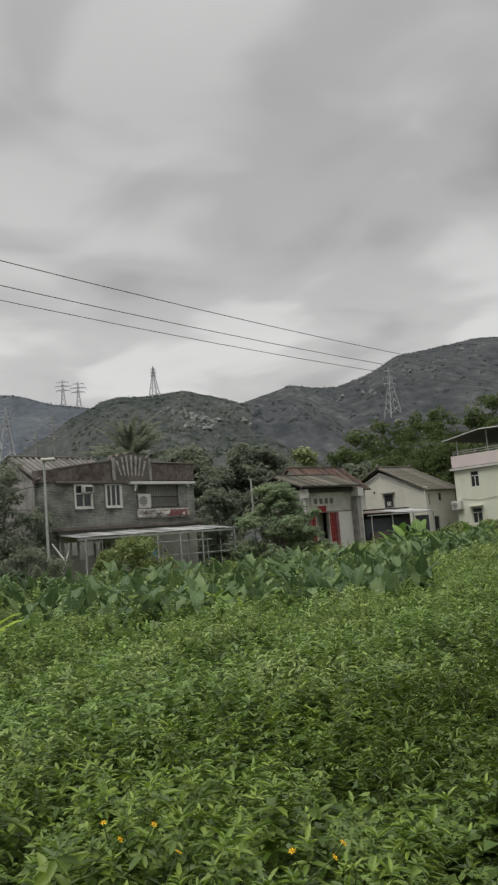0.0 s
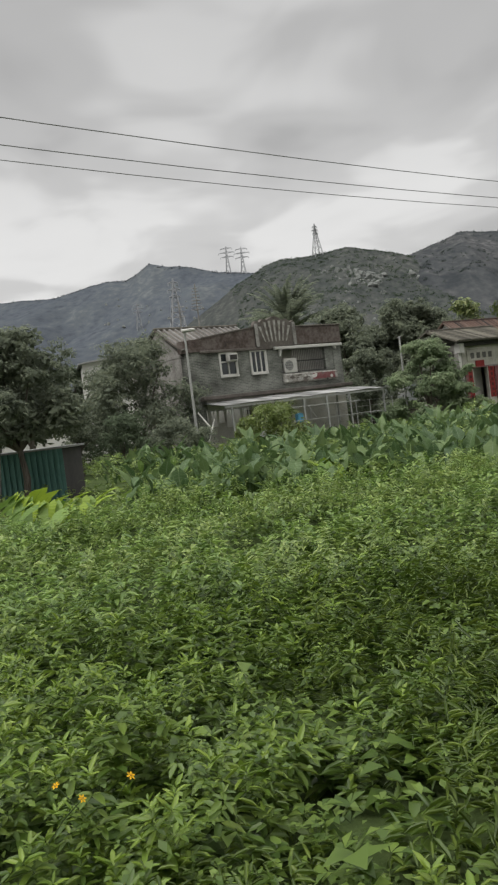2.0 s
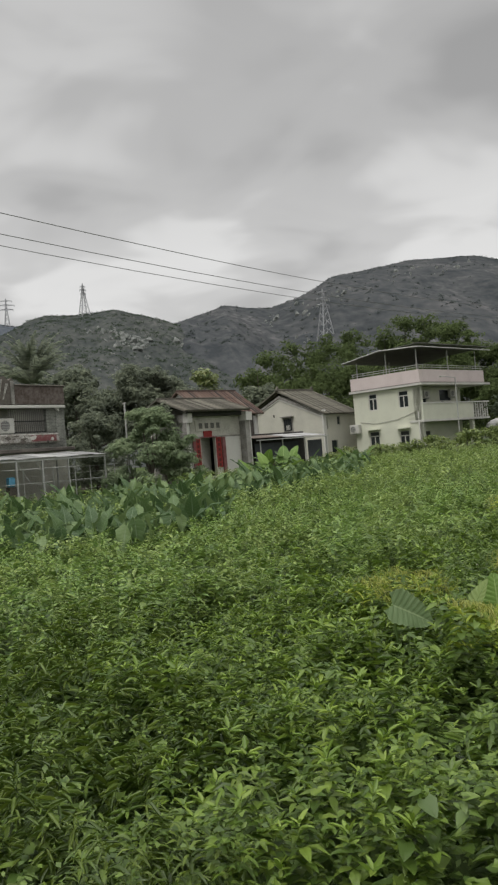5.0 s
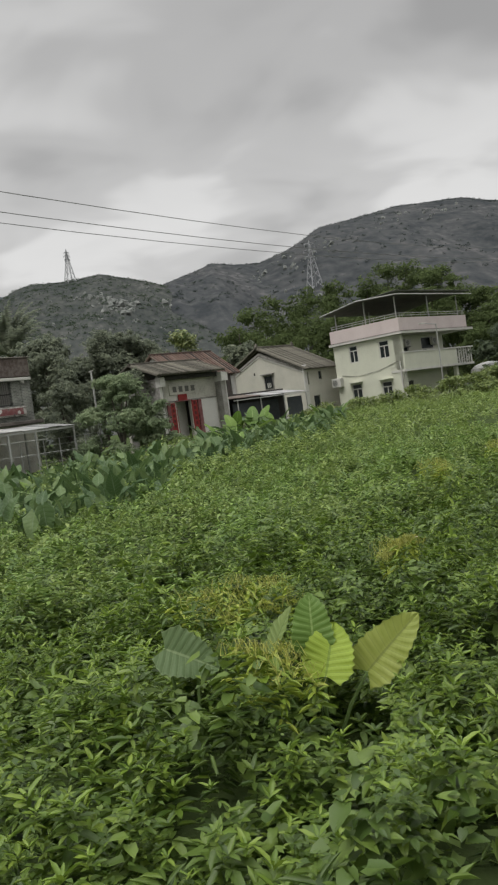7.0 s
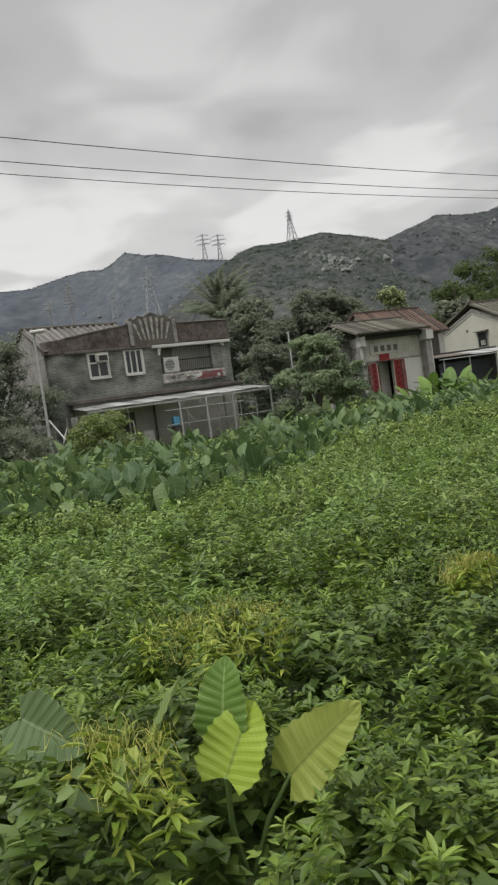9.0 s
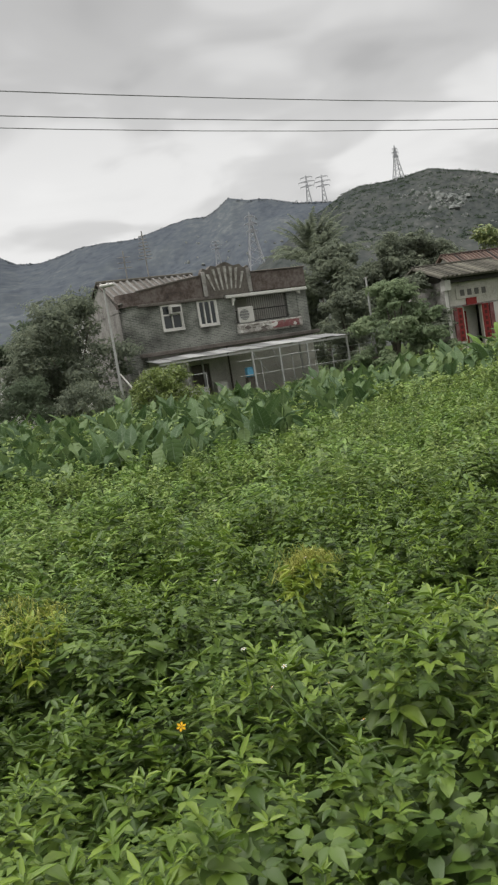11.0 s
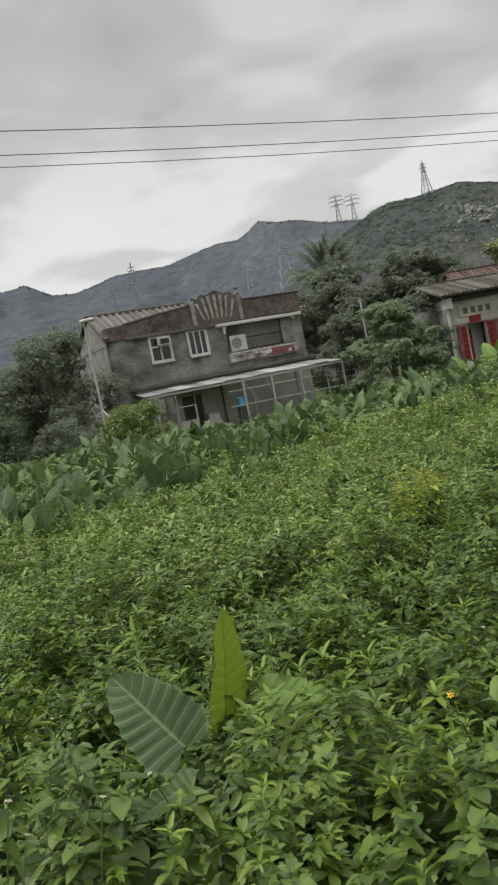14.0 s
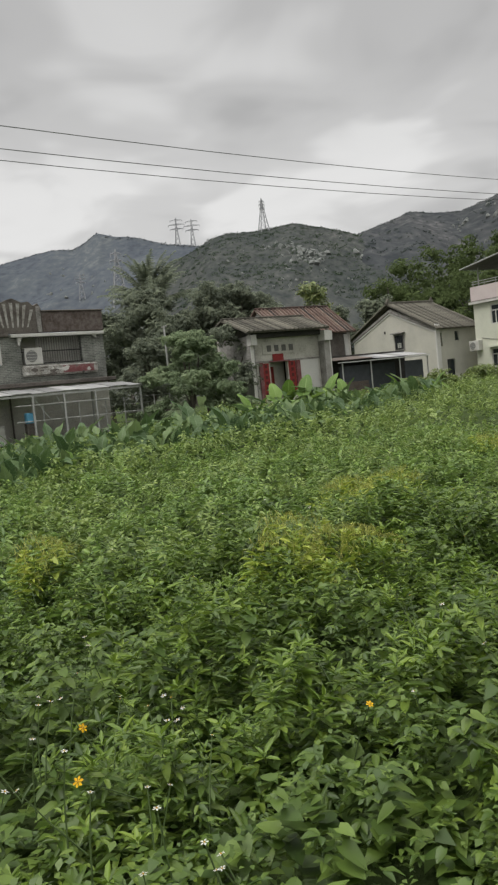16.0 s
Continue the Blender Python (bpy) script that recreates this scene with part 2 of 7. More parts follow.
M_PALE = wall_mat("pale_render", (0.565, 0.571, 0.475), (0.532, 0.539, 0.447), (0.442, 0.442, 0.370), bump=0.15)
M_PINK = wall_mat("pink_render", (0.589, 0.515, 0.500), (0.556, 0.480, 0.465), (0.446, 0.385, 0.370), bump=0.15)
M_CONC = wall_mat("weathered_concrete", (0.315, 0.304, 0.284), (0.221, 0.210, 0.194), (0.089, 0.084, 0.079), scale=1.8)
M_DARKCONC = wall_mat("mossy_dark_concrete", (0.145, 0.13, 0.115), (0.10, 0.088, 0.078), (0.05, 0.045, 0.04), scale=1.5)
M_REDBAND = wall_mat("faded_red_render", (0.150, 0.128, 0.116), (0.088, 0.068, 0.060), (0.037, 0.033, 0.030), scale=1.3, fine=7.0, bump=0.8)
M_PEEL = wall_mat("peeling_white_paint", (0.42, 0.41, 0.38), (0.25, 0.235, 0.21), (0.075, 0.068, 0.06), scale=4.2, fine=18.0)
M_WHITE = wall_mat("white_paint", (0.568, 0.559, 0.525), (0.499, 0.490, 0.456), (0.344, 0.335, 0.310), bump=0.15)
M_WHITEWALL = wall_mat("whitewashed_wall", (0.58, 0.57, 0.54), (0.53, 0.52, 0.49), (0.40, 0.39, 0.37), scale=0.4)
M_ROOFTILE = material("grey_clay_tile", ((0.32, (0.040, 0.036, 0.031)), (0.5, (0.085, 0.078, 0.066)), (0.75, (0.17, 0.155, 0.13))), scale=1.6, fine=12.0, rough=0.95, bump=0.7, obj_random=0.25)
M_RIB = material("mortared_rib_tile", ((0.3, (0.089, 0.084, 0.076)), (0.5, (0.162, 0.156, 0.145)), (0.75, (0.235, 0.235, 0.221))), scale=1.6, fine=12.0, rough=0.95, bump=0.5, obj_random=0.25)
M_ROOFGREY = material("weathered_roof_tile", ((0.32, (0.045, 0.042, 0.034)), (0.5, (0.098, 0.092, 0.074)), (0.72, (0.18, 0.17, 0.135))), scale=1.2, fine=9.0, rough=0.95, bump=0.7, obj_random=0.3)
M_ROOFRED = material("rust_red_roof", ((0.34, (0.034, 0.029, 0.026)), (0.48, (0.078, 0.049, 0.040)), (0.62, (0.123, 0.083, 0.066)), (0.75, (0.170, 0.157, 0.130))), scale=0.9, fine=6.0, rough=0.95, bump=0.7, obj_random=0.3)
M_SHEET = material("grey_roof_sheet", ((0.3, (0.18, 0.18, 0.175)), (0.5, (0.27, 0.27, 0.265)), (0.75, (0.38, 0.38, 0.37))), scale=1.2, fine=8.0, rough=0.6, bump=0.1, obj_random=0.6)
M_SHEETMID = material("dull_grey_sheet", ((0.3, (0.13, 0.13, 0.125)), (0.7, (0.24, 0.24, 0.23))), scale=1.5, fine=9.0, rough=0.75, bump=0.1)
M_SHEETOLD = material("brown_roof_sheet", ((0.3, (0.07, 0.055, 0.045)), (0.7, (0.16, 0.13, 0.11))), scale=1.5, fine=9.0, rough=0.8, bump=0.2)
M_STEEL = material("dull_galvanised_steel", ((0.3, (0.30, 0.30, 0.29)), (0.7, (0.48, 0.48, 0.46))), scale=4.0, rough=0.55, metal=0.3, bump=0.1)
M_PYLON = material("pylon_steel", ((0.3, (0.264, 0.270, 0.276)), (0.7, (0.360, 0.366, 0.372))), rough=0.8, bump=0.0)
# Shade of rooms and openings is put into this near-black base colour.
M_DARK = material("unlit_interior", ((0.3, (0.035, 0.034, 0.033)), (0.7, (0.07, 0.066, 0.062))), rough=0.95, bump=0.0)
M_BAR = material("dark_iron_bar", ((0.3, (0.03, 0.03, 0.03)), (0.7, (0.075, 0.07, 0.066))), rough=0.7, metal=0.4, bump=0.1)
M_RED = material("red_paper", ((0.3, (0.173, 0.019, 0.019)), (0.7, (0.274, 0.038, 0.034))), scale=5.0, rough=0.8, bump=0.1)
M_REDOLD = material("faded_red_paint", ((0.3, (0.120, 0.040, 0.040)), (0.5, (0.180, 0.068, 0.068)), (0.75, (0.285, 0.224, 0.216))), scale=3.0, rough=0.9, bump=0.2)
M_GREYTEXT = material("dark_grey_lettering", ((0.3, (0.09, 0.085, 0.08)), (0.7, (0.17, 0.165, 0.155))), rough=0.9, bump=0.0)
M_GREEN = material("green_painted_sheet", ((0.3, (0.050, 0.125, 0.106)), (0.7, (0.092, 0.191, 0.166))), scale=2.0, rough=0.6, bump=0.1)
M_BLUE = material("blue_plastic", ((0.3, (0.10, 0.33, 0.52)), (0.7, (0.16, 0.42, 0.62))), rough=0.45, bump=0.0)
M_ACWHITE = material("off_white_plastic", ((0.3, (0.42, 0.41, 0.38)), (0.7, (0.56, 0.55, 0.51))), scale=3.0, rough=0.55, bump=0.05)
M_TARP = material("dark_grey_tarpaulin", ((0.3, (0.045, 0.05, 0.056)), (0.7, (0.075, 0.082, 0.09))), rough=0.7, bump=0.2)
M_CANVAS = material("pale_canvas", ((0.3, (0.357, 0.357, 0.340)), (0.7, (0.476, 0.476, 0.459))), rough=0.8, bump=0.1)
M_WIRE = material("wire", ((0.3, (0.140, 0.140, 0.140)), (0.7, (0.220, 0.220, 0.220))), rough=0.6, bump=0.0)
M_PETAL_Y = material("yellow_petal", ((0.3, (0.80, 0.46, 0.010)), (0.7, (0.88, 0.58, 0.02))), rough=0.6, bump=0.0)
M_PETAL_W = material("white_petal", ((0.3, (0.62, 0.62, 0.58)), (0.7, (0.75, 0.75, 0.70))), rough=0.6, bump=0.0)
M_CENTRE = material("flower_centre", ((0.3, (0.42, 0.24, 0.02)), (0.7, (0.52, 0.30, 0.03))), rough=0.8, bump=0.0)
M_GLASS = bpy.data.materials.new("dark_window_glass")


def finish_special():
    M_GLASS.use_nodes = True
    b = M_GLASS.node_tree.nodes["Principled BSDF"]
    b.inputs["Base Color"].default_value = (0.025, 0.03, 0.032, 1)
    b.inputs["Roughness"].default_value = 0.12
    M_BRICK.use_nodes = True
    n, l = M_BRICK.node_tree.nodes, M_BRICK.node_tree.links
    b = n["Principled BSDF"]
    b.inputs["Roughness"].default_value = 0.95
    b.inputs["Specular IOR Level"].default_value = 0.15
    tc, mp = n.new("ShaderNodeTexCoord"), n.new("ShaderNodeMapping")
    mp.inputs["Rotation"].default_value = (radians(90), 0, 0)
    l.new(tc.outputs["Object"], mp.inputs[0])
    br = n.new("ShaderNodeTexBrick")
    br.inputs["Scale"].default_value = 1.0
    br.inputs["Brick Width"].default_value, br.inputs["Row Height"].default_value = 0.27, 0.085
    br.inputs["Mortar Size"].default_value = 0.012
    br.inputs["Color1"].default_value, br.inputs["Color2"].default_value = (0.122, 0.130, 0.120, 1), (0.194, 0.200, 0.185, 1)
    br.inputs["Mortar"].default_value = (0.262, 0.267, 0.248, 1)
    l.new(mp.outputs[0], br.inputs[0])
    ns = n.new("ShaderNodeTexNoise")
    ns.inputs["Scale"].default_value, ns.inputs["Detail"].default_value = 0.8, 7.0
    l.new(tc.outputs["Object"], ns.inputs[0])
    rp = n.new("ShaderNodeValToRGB")
    rp.color_ramp.elements[0].position, rp.color_ramp.elements[0].color = 0.34, (0.36, 0.355, 0.34, 1)
    rp.color_ramp.elements[1].position, rp.color_ramp.elements[1].color = 0.62, (1.2, 1.19, 1.15, 1)
    l.new(ns.outputs["Fac"], rp.inputs[0])
    mu = n.new("ShaderNodeMixRGB")
    mu.blend_type = "MULTIPLY"
    mu.inputs[0].default_value = 1.0
    l.new(br.outputs[0], mu.inputs[1])
    l.new(rp.outputs[0], mu.inputs[2])
    l.new(mu.outputs[0], b.inputs["Base Color"])
    bp = n.new("ShaderNodeBump")
    bp.inputs["Strength"].default_value, bp.inputs["Distance"].default_value = 0.6, 0.01
    l.new(br.outputs["Fac"], bp.inputs["Height"])
    bp.invert = True
    l.new(bp.outputs[0], b.inputs["Normal"])


finish_special()


# ---- building blocks ----
def mesh_of(name, bm, mat):
    me = bpy.data.meshes.new(name)
    bm.to_mesh(me)
    bm.free()
    me.materials.append(mat)
    return me


def part(name, bm, mat, parent=None, label=""):
    ob = new(name, mesh_of(name, bm, mat))
    if parent:
        ob.parent = parent
    if label:
        ob["label"] = label
    return ob


def shared(name, me, parent, m=None):
    ob = new(name, me)
    ob.parent = parent
    if m is not None:
        ob.matrix_basis = m
    return ob


def empty(name, m, label, category, group="", kind=""):
    ob = new(name)
    ob.empty_display_size = 0.3
    ob.matrix_world = m
    return tagged(ob, label, category, group, kind)


def box(x0, x1, y0, y1, z0, z1, bm=None, bevel=0.0):
    bm = bm or bmesh.new()
    vs = [bm.verts.new((x, y, z)) for z in (z0, z1) for x, y in ((x0, y0), (x1, y0), (x1, y1), (x0, y1))]
    fs = [bm.faces.new([vs[i] for i in f]) for f in ((3, 2, 1, 0), (4, 5, 6, 7), (0, 1, 5, 4), (1, 2, 6, 5), (2, 3, 7, 6), (3, 0, 4, 7))]
    if bevel:
        bmesh.ops.bevel(bm, geom=list({e for f in fs for e in f.edges}), offset=bevel, segments=1, affect="EDGES")
    return bm


def prism(outline, y0, y1, bm=None):
    """An outline of (x, z) drawn out from y0 to y1."""
    bm = bm or bmesh.new()
    a = [bm.verts.new((x, y0, z)) for x, z in outline]
    b = [bm.verts.new((x, y1, z)) for x, z in outline]
    bm.faces.new(a)
    bm.faces.new(b[::-1])
    for i in range(len(a)):
        j = (i + 1) % len(a)
        bm.faces.new((a[j], a[i], b[i], b[j]))
    bmesh.ops.recalc_face_normals(bm, faces=bm.faces)
    return bm


def rod(p, q, r0, r1=None, sides=8, bm=None):
    bm = bm or bmesh.new()
    p, q = Vector(p), Vector(q)
    r1 = r0 if r1 is None else r1
    turn = (q - p).to_track_quat("Z", "Y")
    rings = []
    for c, r in ((p, r0), (q, r1)):
        rings.append([bm.verts.new(c + turn @ Vector((r * math.cos(2 * math.pi * k / sides), r * math.sin(2 * math.pi * k / sides), 0))) for k in range(sides)])
    for k in range(sides):
        j = (k + 1) % sides
        bm.faces.new((rings[0][k], rings[0][j], rings[1][j], rings[1][k]))
    bm.faces.new(rings[0][::-1])
    bm.faces.new(rings[1])
    return bm


def tube(points, radii, sides=7, bm=None):
    bm = bm or bmesh.new()
    pts = [Vector(p) for p in points]
    rings = []
    for i, c in enumerate(pts):
        d = (pts[min(i + 1, len(pts) - 1)] - pts[max(i - 1, 0)]).normalized()
        turn = d.to_track_quat("Z", "Y")
        rings.append([bm.verts.new(c + turn @ Vector((radii[i] * math.cos(2 * math.pi * k / sides), radii[i] * math.sin(2 * math.pi * k / sides), 0))) for k in range(sides)])
    for a, b in zip(rings, rings[1:]):
        for k in range(sides):
            j = (k + 1) % sides
            bm.faces.new((a[k], a[j], b[j], b[k]))
    bm.faces.new(rings[0][::-1])
    bm.faces.new(rings[-1])
    return bm


def wall_with_holes(x0, x1, z0, z1, y0, y1, holes):
    """A wall slab along x with rectangular openings (x0, x1, z0, z1) through it."""
    bm = bmesh.new()
    xs = sorted({x0, x1, *(h[0] for h in holes), *(h[1] for h in holes)})
    zs = sorted({z0, z1, *(h[2] for h in holes), *(h[3] for h in holes)})
    solid = {}
    for i in range(len(xs) - 1):
        for k in range(len(zs) - 1):
            cx, cz = (xs[i] + xs[i + 1]) / 2, (zs[k] + zs[k + 1]) / 2
            solid[i, k] = not any(h[0] < cx < h[1] and h[2] < cz < h[3] for h in holes)
    cache = {}

    def v(x, y, z):
        key = (round(x, 4), round(y, 4), round(z, 4))
        if key not in cache:
            cache[key] = bm.verts.new((x, y, z))
        return cache[key]

    for (i, k), s in solid.items():
        if not s:
            continue
        a, b, c, d = xs[i], xs[i + 1], zs[k], zs[k + 1]
        bm.faces.new((v(a, y0, c), v(b, y0, c), v(b, y0, d), v(a, y0, d)))
        bm.faces.new((v(a, y1, d), v(b, y1, d), v(b, y1, c), v(a, y1, c)))
        if not solid.get((i - 1, k)):
            bm.faces.new((v(a, y0, d), v(a, y1, d), v(a, y1, c), v(a, y0, c)))
        if not solid.get((i + 1, k)):
            bm.faces.new((v(b, y0, c), v(b, y1, c), v(b, y1, d), v(b, y0, d)))
        if not solid.get((i, k - 1)):
            bm.faces.new((v(a, y0, c), v(a, y1, c), v(b, y1, c), v(b, y0, c)))
        if not solid.get((i, k + 1)):
            bm.faces.new((v(b, y0, d), v(b, y1, d), v(a, y1, d), v(a, y0, d)))
    return bm


def raw_mesh(name, verts, quads, mat):
    """A mesh from numpy arrays of points and of quads (or triangles)."""
    me = bpy.data.meshes.new(name)
    n, k = quads.shape
    me.vertices.add(len(verts))
    me.vertices.foreach_set("co", verts.astype(np.float32).ravel())
    me.loops.add(n * k)
    me.loops.foreach_set("vertex_index", quads.astype(np.int32).ravel())
    me.polygons.add(n)
    me.polygons.foreach_set("loop_start", np.arange(0, n * k, k, dtype=np.int32))
    me.update(calc_edges=True)
    me.materials.append(mat)
    return me


def window_unit(parent, x0, x1, z0, z1, y, frame_mat, bars=1, transom=0.0, label="", surround=0.0):
    """A window at the front plane y: frame, sill, mullions and panes."""
    w = part("window", wall_with_holes(x0, x1, z0, z1, y - 0.04, y + 0.06, [(x0 + 0.07, x1 - 0.07, z0 + 0.07, z1 - 0.07)]), frame_mat, parent, label)
    n = bars + 1
    step = (x1 - x0) / n
    for i in range(1, n):
        part("mullion", box(x0 + i * step - 0.035, x0 + i * step + 0.035, y - 0.035, y + 0.05, z0 + 0.07, z1 - 0.07), frame_mat, w)
    if transom:
        part("transom", box(x0 + 0.07, x1 - 0.07, y - 0.03, y + 0.045, transom - 0.035, transom + 0.035), frame_mat, w)
    for i in range(n):
        part("pane", box(x0 + i * step + 0.05, x0 + (i + 1) * step - 0.05, y + 0.02, y + 0.035, z0 + 0.06, z1 - 0.06), M_GLASS, w)
    part("sill", box(x0 - 0.05, x1 + 0.05, y - 0.12, y + 0.02, z0 - 0.09, z0 - 0.004), frame_mat, w)
    if surround:
        part("surround", wall_with_holes(x0 - surround, x1 + surround, z0 - 0.003, z1 + surround, y - 0.06, y - 0.002, [(x0, x1, z0 - 0.003, z1)]), frame_mat, w)
    return w


def aircon(m, w, h, d, name="air_conditioner", label="off-white outdoor air-conditioning unit bracketed to the wall", fan_front=True):
    top = empty(name, m, label, "air conditioner")
    part("casing", box(-w / 2, w / 2, -d, 0, 0, h, bevel=0.02), M_ACWHITE, top)
    if fan_front:
        bm = bmesh.new()
        bmesh.ops.create_cone(bm, cap_ends=True, segments=18, radius1=h * 0.36, radius2=h * 0.36, depth=0.02, matrix=pose(-w * 0.12, -d - 0.012, h / 2, 90))
        fan = part("fan_grille", bm, M_SHEETMID, top, "grey round fan grille")
        for k in range(4):
            part("grille_bar", box(-w * 0.12 - h * 0.36, -w * 0.12 + h * 0.36, -d - 0.034, -d - 0.024, h / 2 - h * 0.27 + k * h * 0.18, h / 2 - h * 0.27 + k * h * 0.18 + 0.015), M_ACWHITE, fan)
    else:
        for k in range(6):
            part("louvre", box(-w * 0.42, w * 0.42, -d - 0.012, -d - 0.002, h * (0.14 + 0.125 * k), h * (0.14 + 0.125 * k) + 0.025), M_STEEL, top)
    for s in (-1, 1):
        part("bracket", box(s * w * 0.35 - 0.02, s * w * 0.35 + 0.02, -d + 0.02, 0, -0.05, -0.003), M_STEEL, top)
    return top


def tiled_slope(parent, x0, x1, eave, ridge, mat, pitch=0.3, thick=0.1, rows=True, name="roof", rib_mat=None):
    """A roof slope from eave (y, z) up to ridge (y, z), with ribs of cover tiles running down it."""
    (ya, za), (yb, zb) = eave, ridge
    run = math.hypot(yb - ya, zb - za)
    ang = math.degrees(math.atan2(zb - za, yb - ya))
    roof = part(name, box(x0, x1, 0, run, -thick, 0), mat, parent)
    roof.matrix_basis = pose(0, ya, za, ang)
    if rows:
        n = max(2, int((x1 - x0) / pitch))
        bm = bmesh.new()
        r = pitch * (0.23 if rib_mat else 0.27)
        ring = [(r * math.cos(a), r * math.sin(a)) for a in (0.0, 0.63, 1.26, 1.88, 2.51, 3.14)]
        a = [bm.verts.new((x, -0.06, z)) for x, z in ring]
        b = [bm.verts.new((x, run, z)) for x, z in ring]
        for i in range(len(ring) - 1):
            bm.faces.new((a[i], a[i + 1], b[i + 1], b[i]))
        bm.faces.new(a[::-1])
        bm.faces.new(b)
        me = mesh_of("roof_rib", bm, rib_mat or mat)
        for i in range(n):
            shared("roof_rib", me, roof, pose(x0 + (i + 0.5) * (x1 - x0) / n, 0, 0.002))
    return roof


# ---- ground and hills ----
def ground_sheet():
    xs = np.array([-4000, -300, -60, -20, 0, 20, 60, 300, 4000.0])
    ys = xs + 10
    gx, gy = np.meshgrid(xs, ys)
    v = np.stack([gx.ravel(), gy.ravel(), 0 * gx.ravel()], 1)
    k = len(xs)
    q = np.array([(j * k + i, j * k + i + 1, (j + 1) * k + i + 1, (j + 1) * k + i) for j in range(k - 1) for i in range(k - 1)])
    tagged(new("ground", raw_mesh("ground", v, q, M_SOIL)), "damp dark soil and low growth under the weed field", "ground", kind="structure")


EYE0 = (7.0, 1.0)


class Hill:
    """A ridge seen from the field: its skyline as knots of azimuth and elevation in degrees, its foot and crest in metres away."""

    def __init__(self, knots, foot, crest, rough, seed, power=1.15):
        self.az, self.el = np.array(knots).T
        self.foot, self.crest, self.rough, self.seed, self.power = foot, crest, rough, seed, power

    def height(self, az, r):
        top = 1.7 + self.crest * math.tan(radians(float(np.interp(az, self.az, self.el))))
        t = (r - self.foot) / (self.crest - self.foot)
        if t > 1:
            return top * max(0.0, 1 - (t - 1) * 2.0)
        t = max(t, 0.0)
        x, y = r * math.sin(radians(az)), r * math.cos(radians(az))
        spur = noise.fractal(Vector((x * 0.008 + self.seed, y * 0.0018, self.seed)), 1.0, 2.0, 6)
        fine = noise.fractal(Vector((x * 0.035, y * 0.006, self.seed + 5)), 1.0, 2.0, 4)
        return top * t**self.power + self.rough * (spur * 1.0 * min(1, 4 * t * (1 - t) + 0.03) + 0.05 * fine * min(1, t * 4))

    def place(self, az, r):
        return Vector((EYE0[0] + r * math.sin(radians(az)), EYE0[1] + r * math.cos(radians(az)), self.height(az, r)))

    def seen_at(self, az, el):
        """The place on the slope that shows at that elevation."""
        best = min((abs(math.degrees(math.atan2(self.height(az, r) - 1.7, r)) - el), r) for r in np.linspace(self.foot, self.crest, 160))
        return self.place(az, best[1])

    def build(self, name, mat, label, step=0.22, rows=56):
        azs = np.arange(self.az[0], self.az[-1] + step, step)
        rs = [self.foot + (self.crest - self.foot) * k / (rows - 1) for k in range(rows)] + [self.crest * 1.12, self.crest * 1.5]
        v = np.array([self.place(a, r) for r in rs for a in azs])
        k = len(azs)
        q = np.array([(j * k + i, j * k + i + 1, (j + 1) * k + i + 1, (j + 1) * k + i) for j in range(len(rs) - 1) for i in range(k - 1)])
        me = raw_mesh(name, v, q, mat)
        me.polygons.foreach_set("use_smooth", np.ones(len(q), dtype=bool))
        return tagged(new(name, me), label, "hill", kind="structure")


HILL_FAR = Hill([(-85, 6), (-60, 8.5), (-42, 10.0), (-34.7, 10.44), (-33, 10.61), (-30.7, 9.64), (-29.2, 9.9), (-27.4, 9.0), (-25.9, 8.85), (-23.2, 9.5), (-19.1, 9.6), (-15.6, 10.35), (-14.1, 10.32), (-12.4, 11.27), (-9.4, 10.75), (-7.6, 10.27), (-5.45, 9.9), (-3, 9.3), (2, 8.0), (6, 6)], 330, 1150, 34, 3.1, 1.25)
HILL_NEAR = Hill([(-24, 1.0), (-18, 3.2), (-12, 5.8), (-8.5, 8.0), (-6.3, 9.3), (-5.3, 9.8), (-4.4, 10.25), (-3.36, 10.5), (-1.1, 10.52), (1.5, 10.72), (3.6, 10.2), (5.6, 9.55), (8, 8.8), (11, 7.6), (15, 5), (19, 2)], 240, 720, 20, 8.7, 1.05)
HILL_RIGHT = Hill([(0, 5), (3, 8.3), (5.8, 9.55), (7.5, 9.95), (9.25, 10.57), (11, 10.2), (12.7, 10.05), (15.2, 10.78), (17, 11.77), (19.5, 12.0), (22.4, 12.28), (24.5, 12.2), (26.6, 12.1), (29.5, 11.37), (34, 10.4), (45, 9), (65, 7), (88, 4)], 300, 950, 30, 15.3, 1.1)


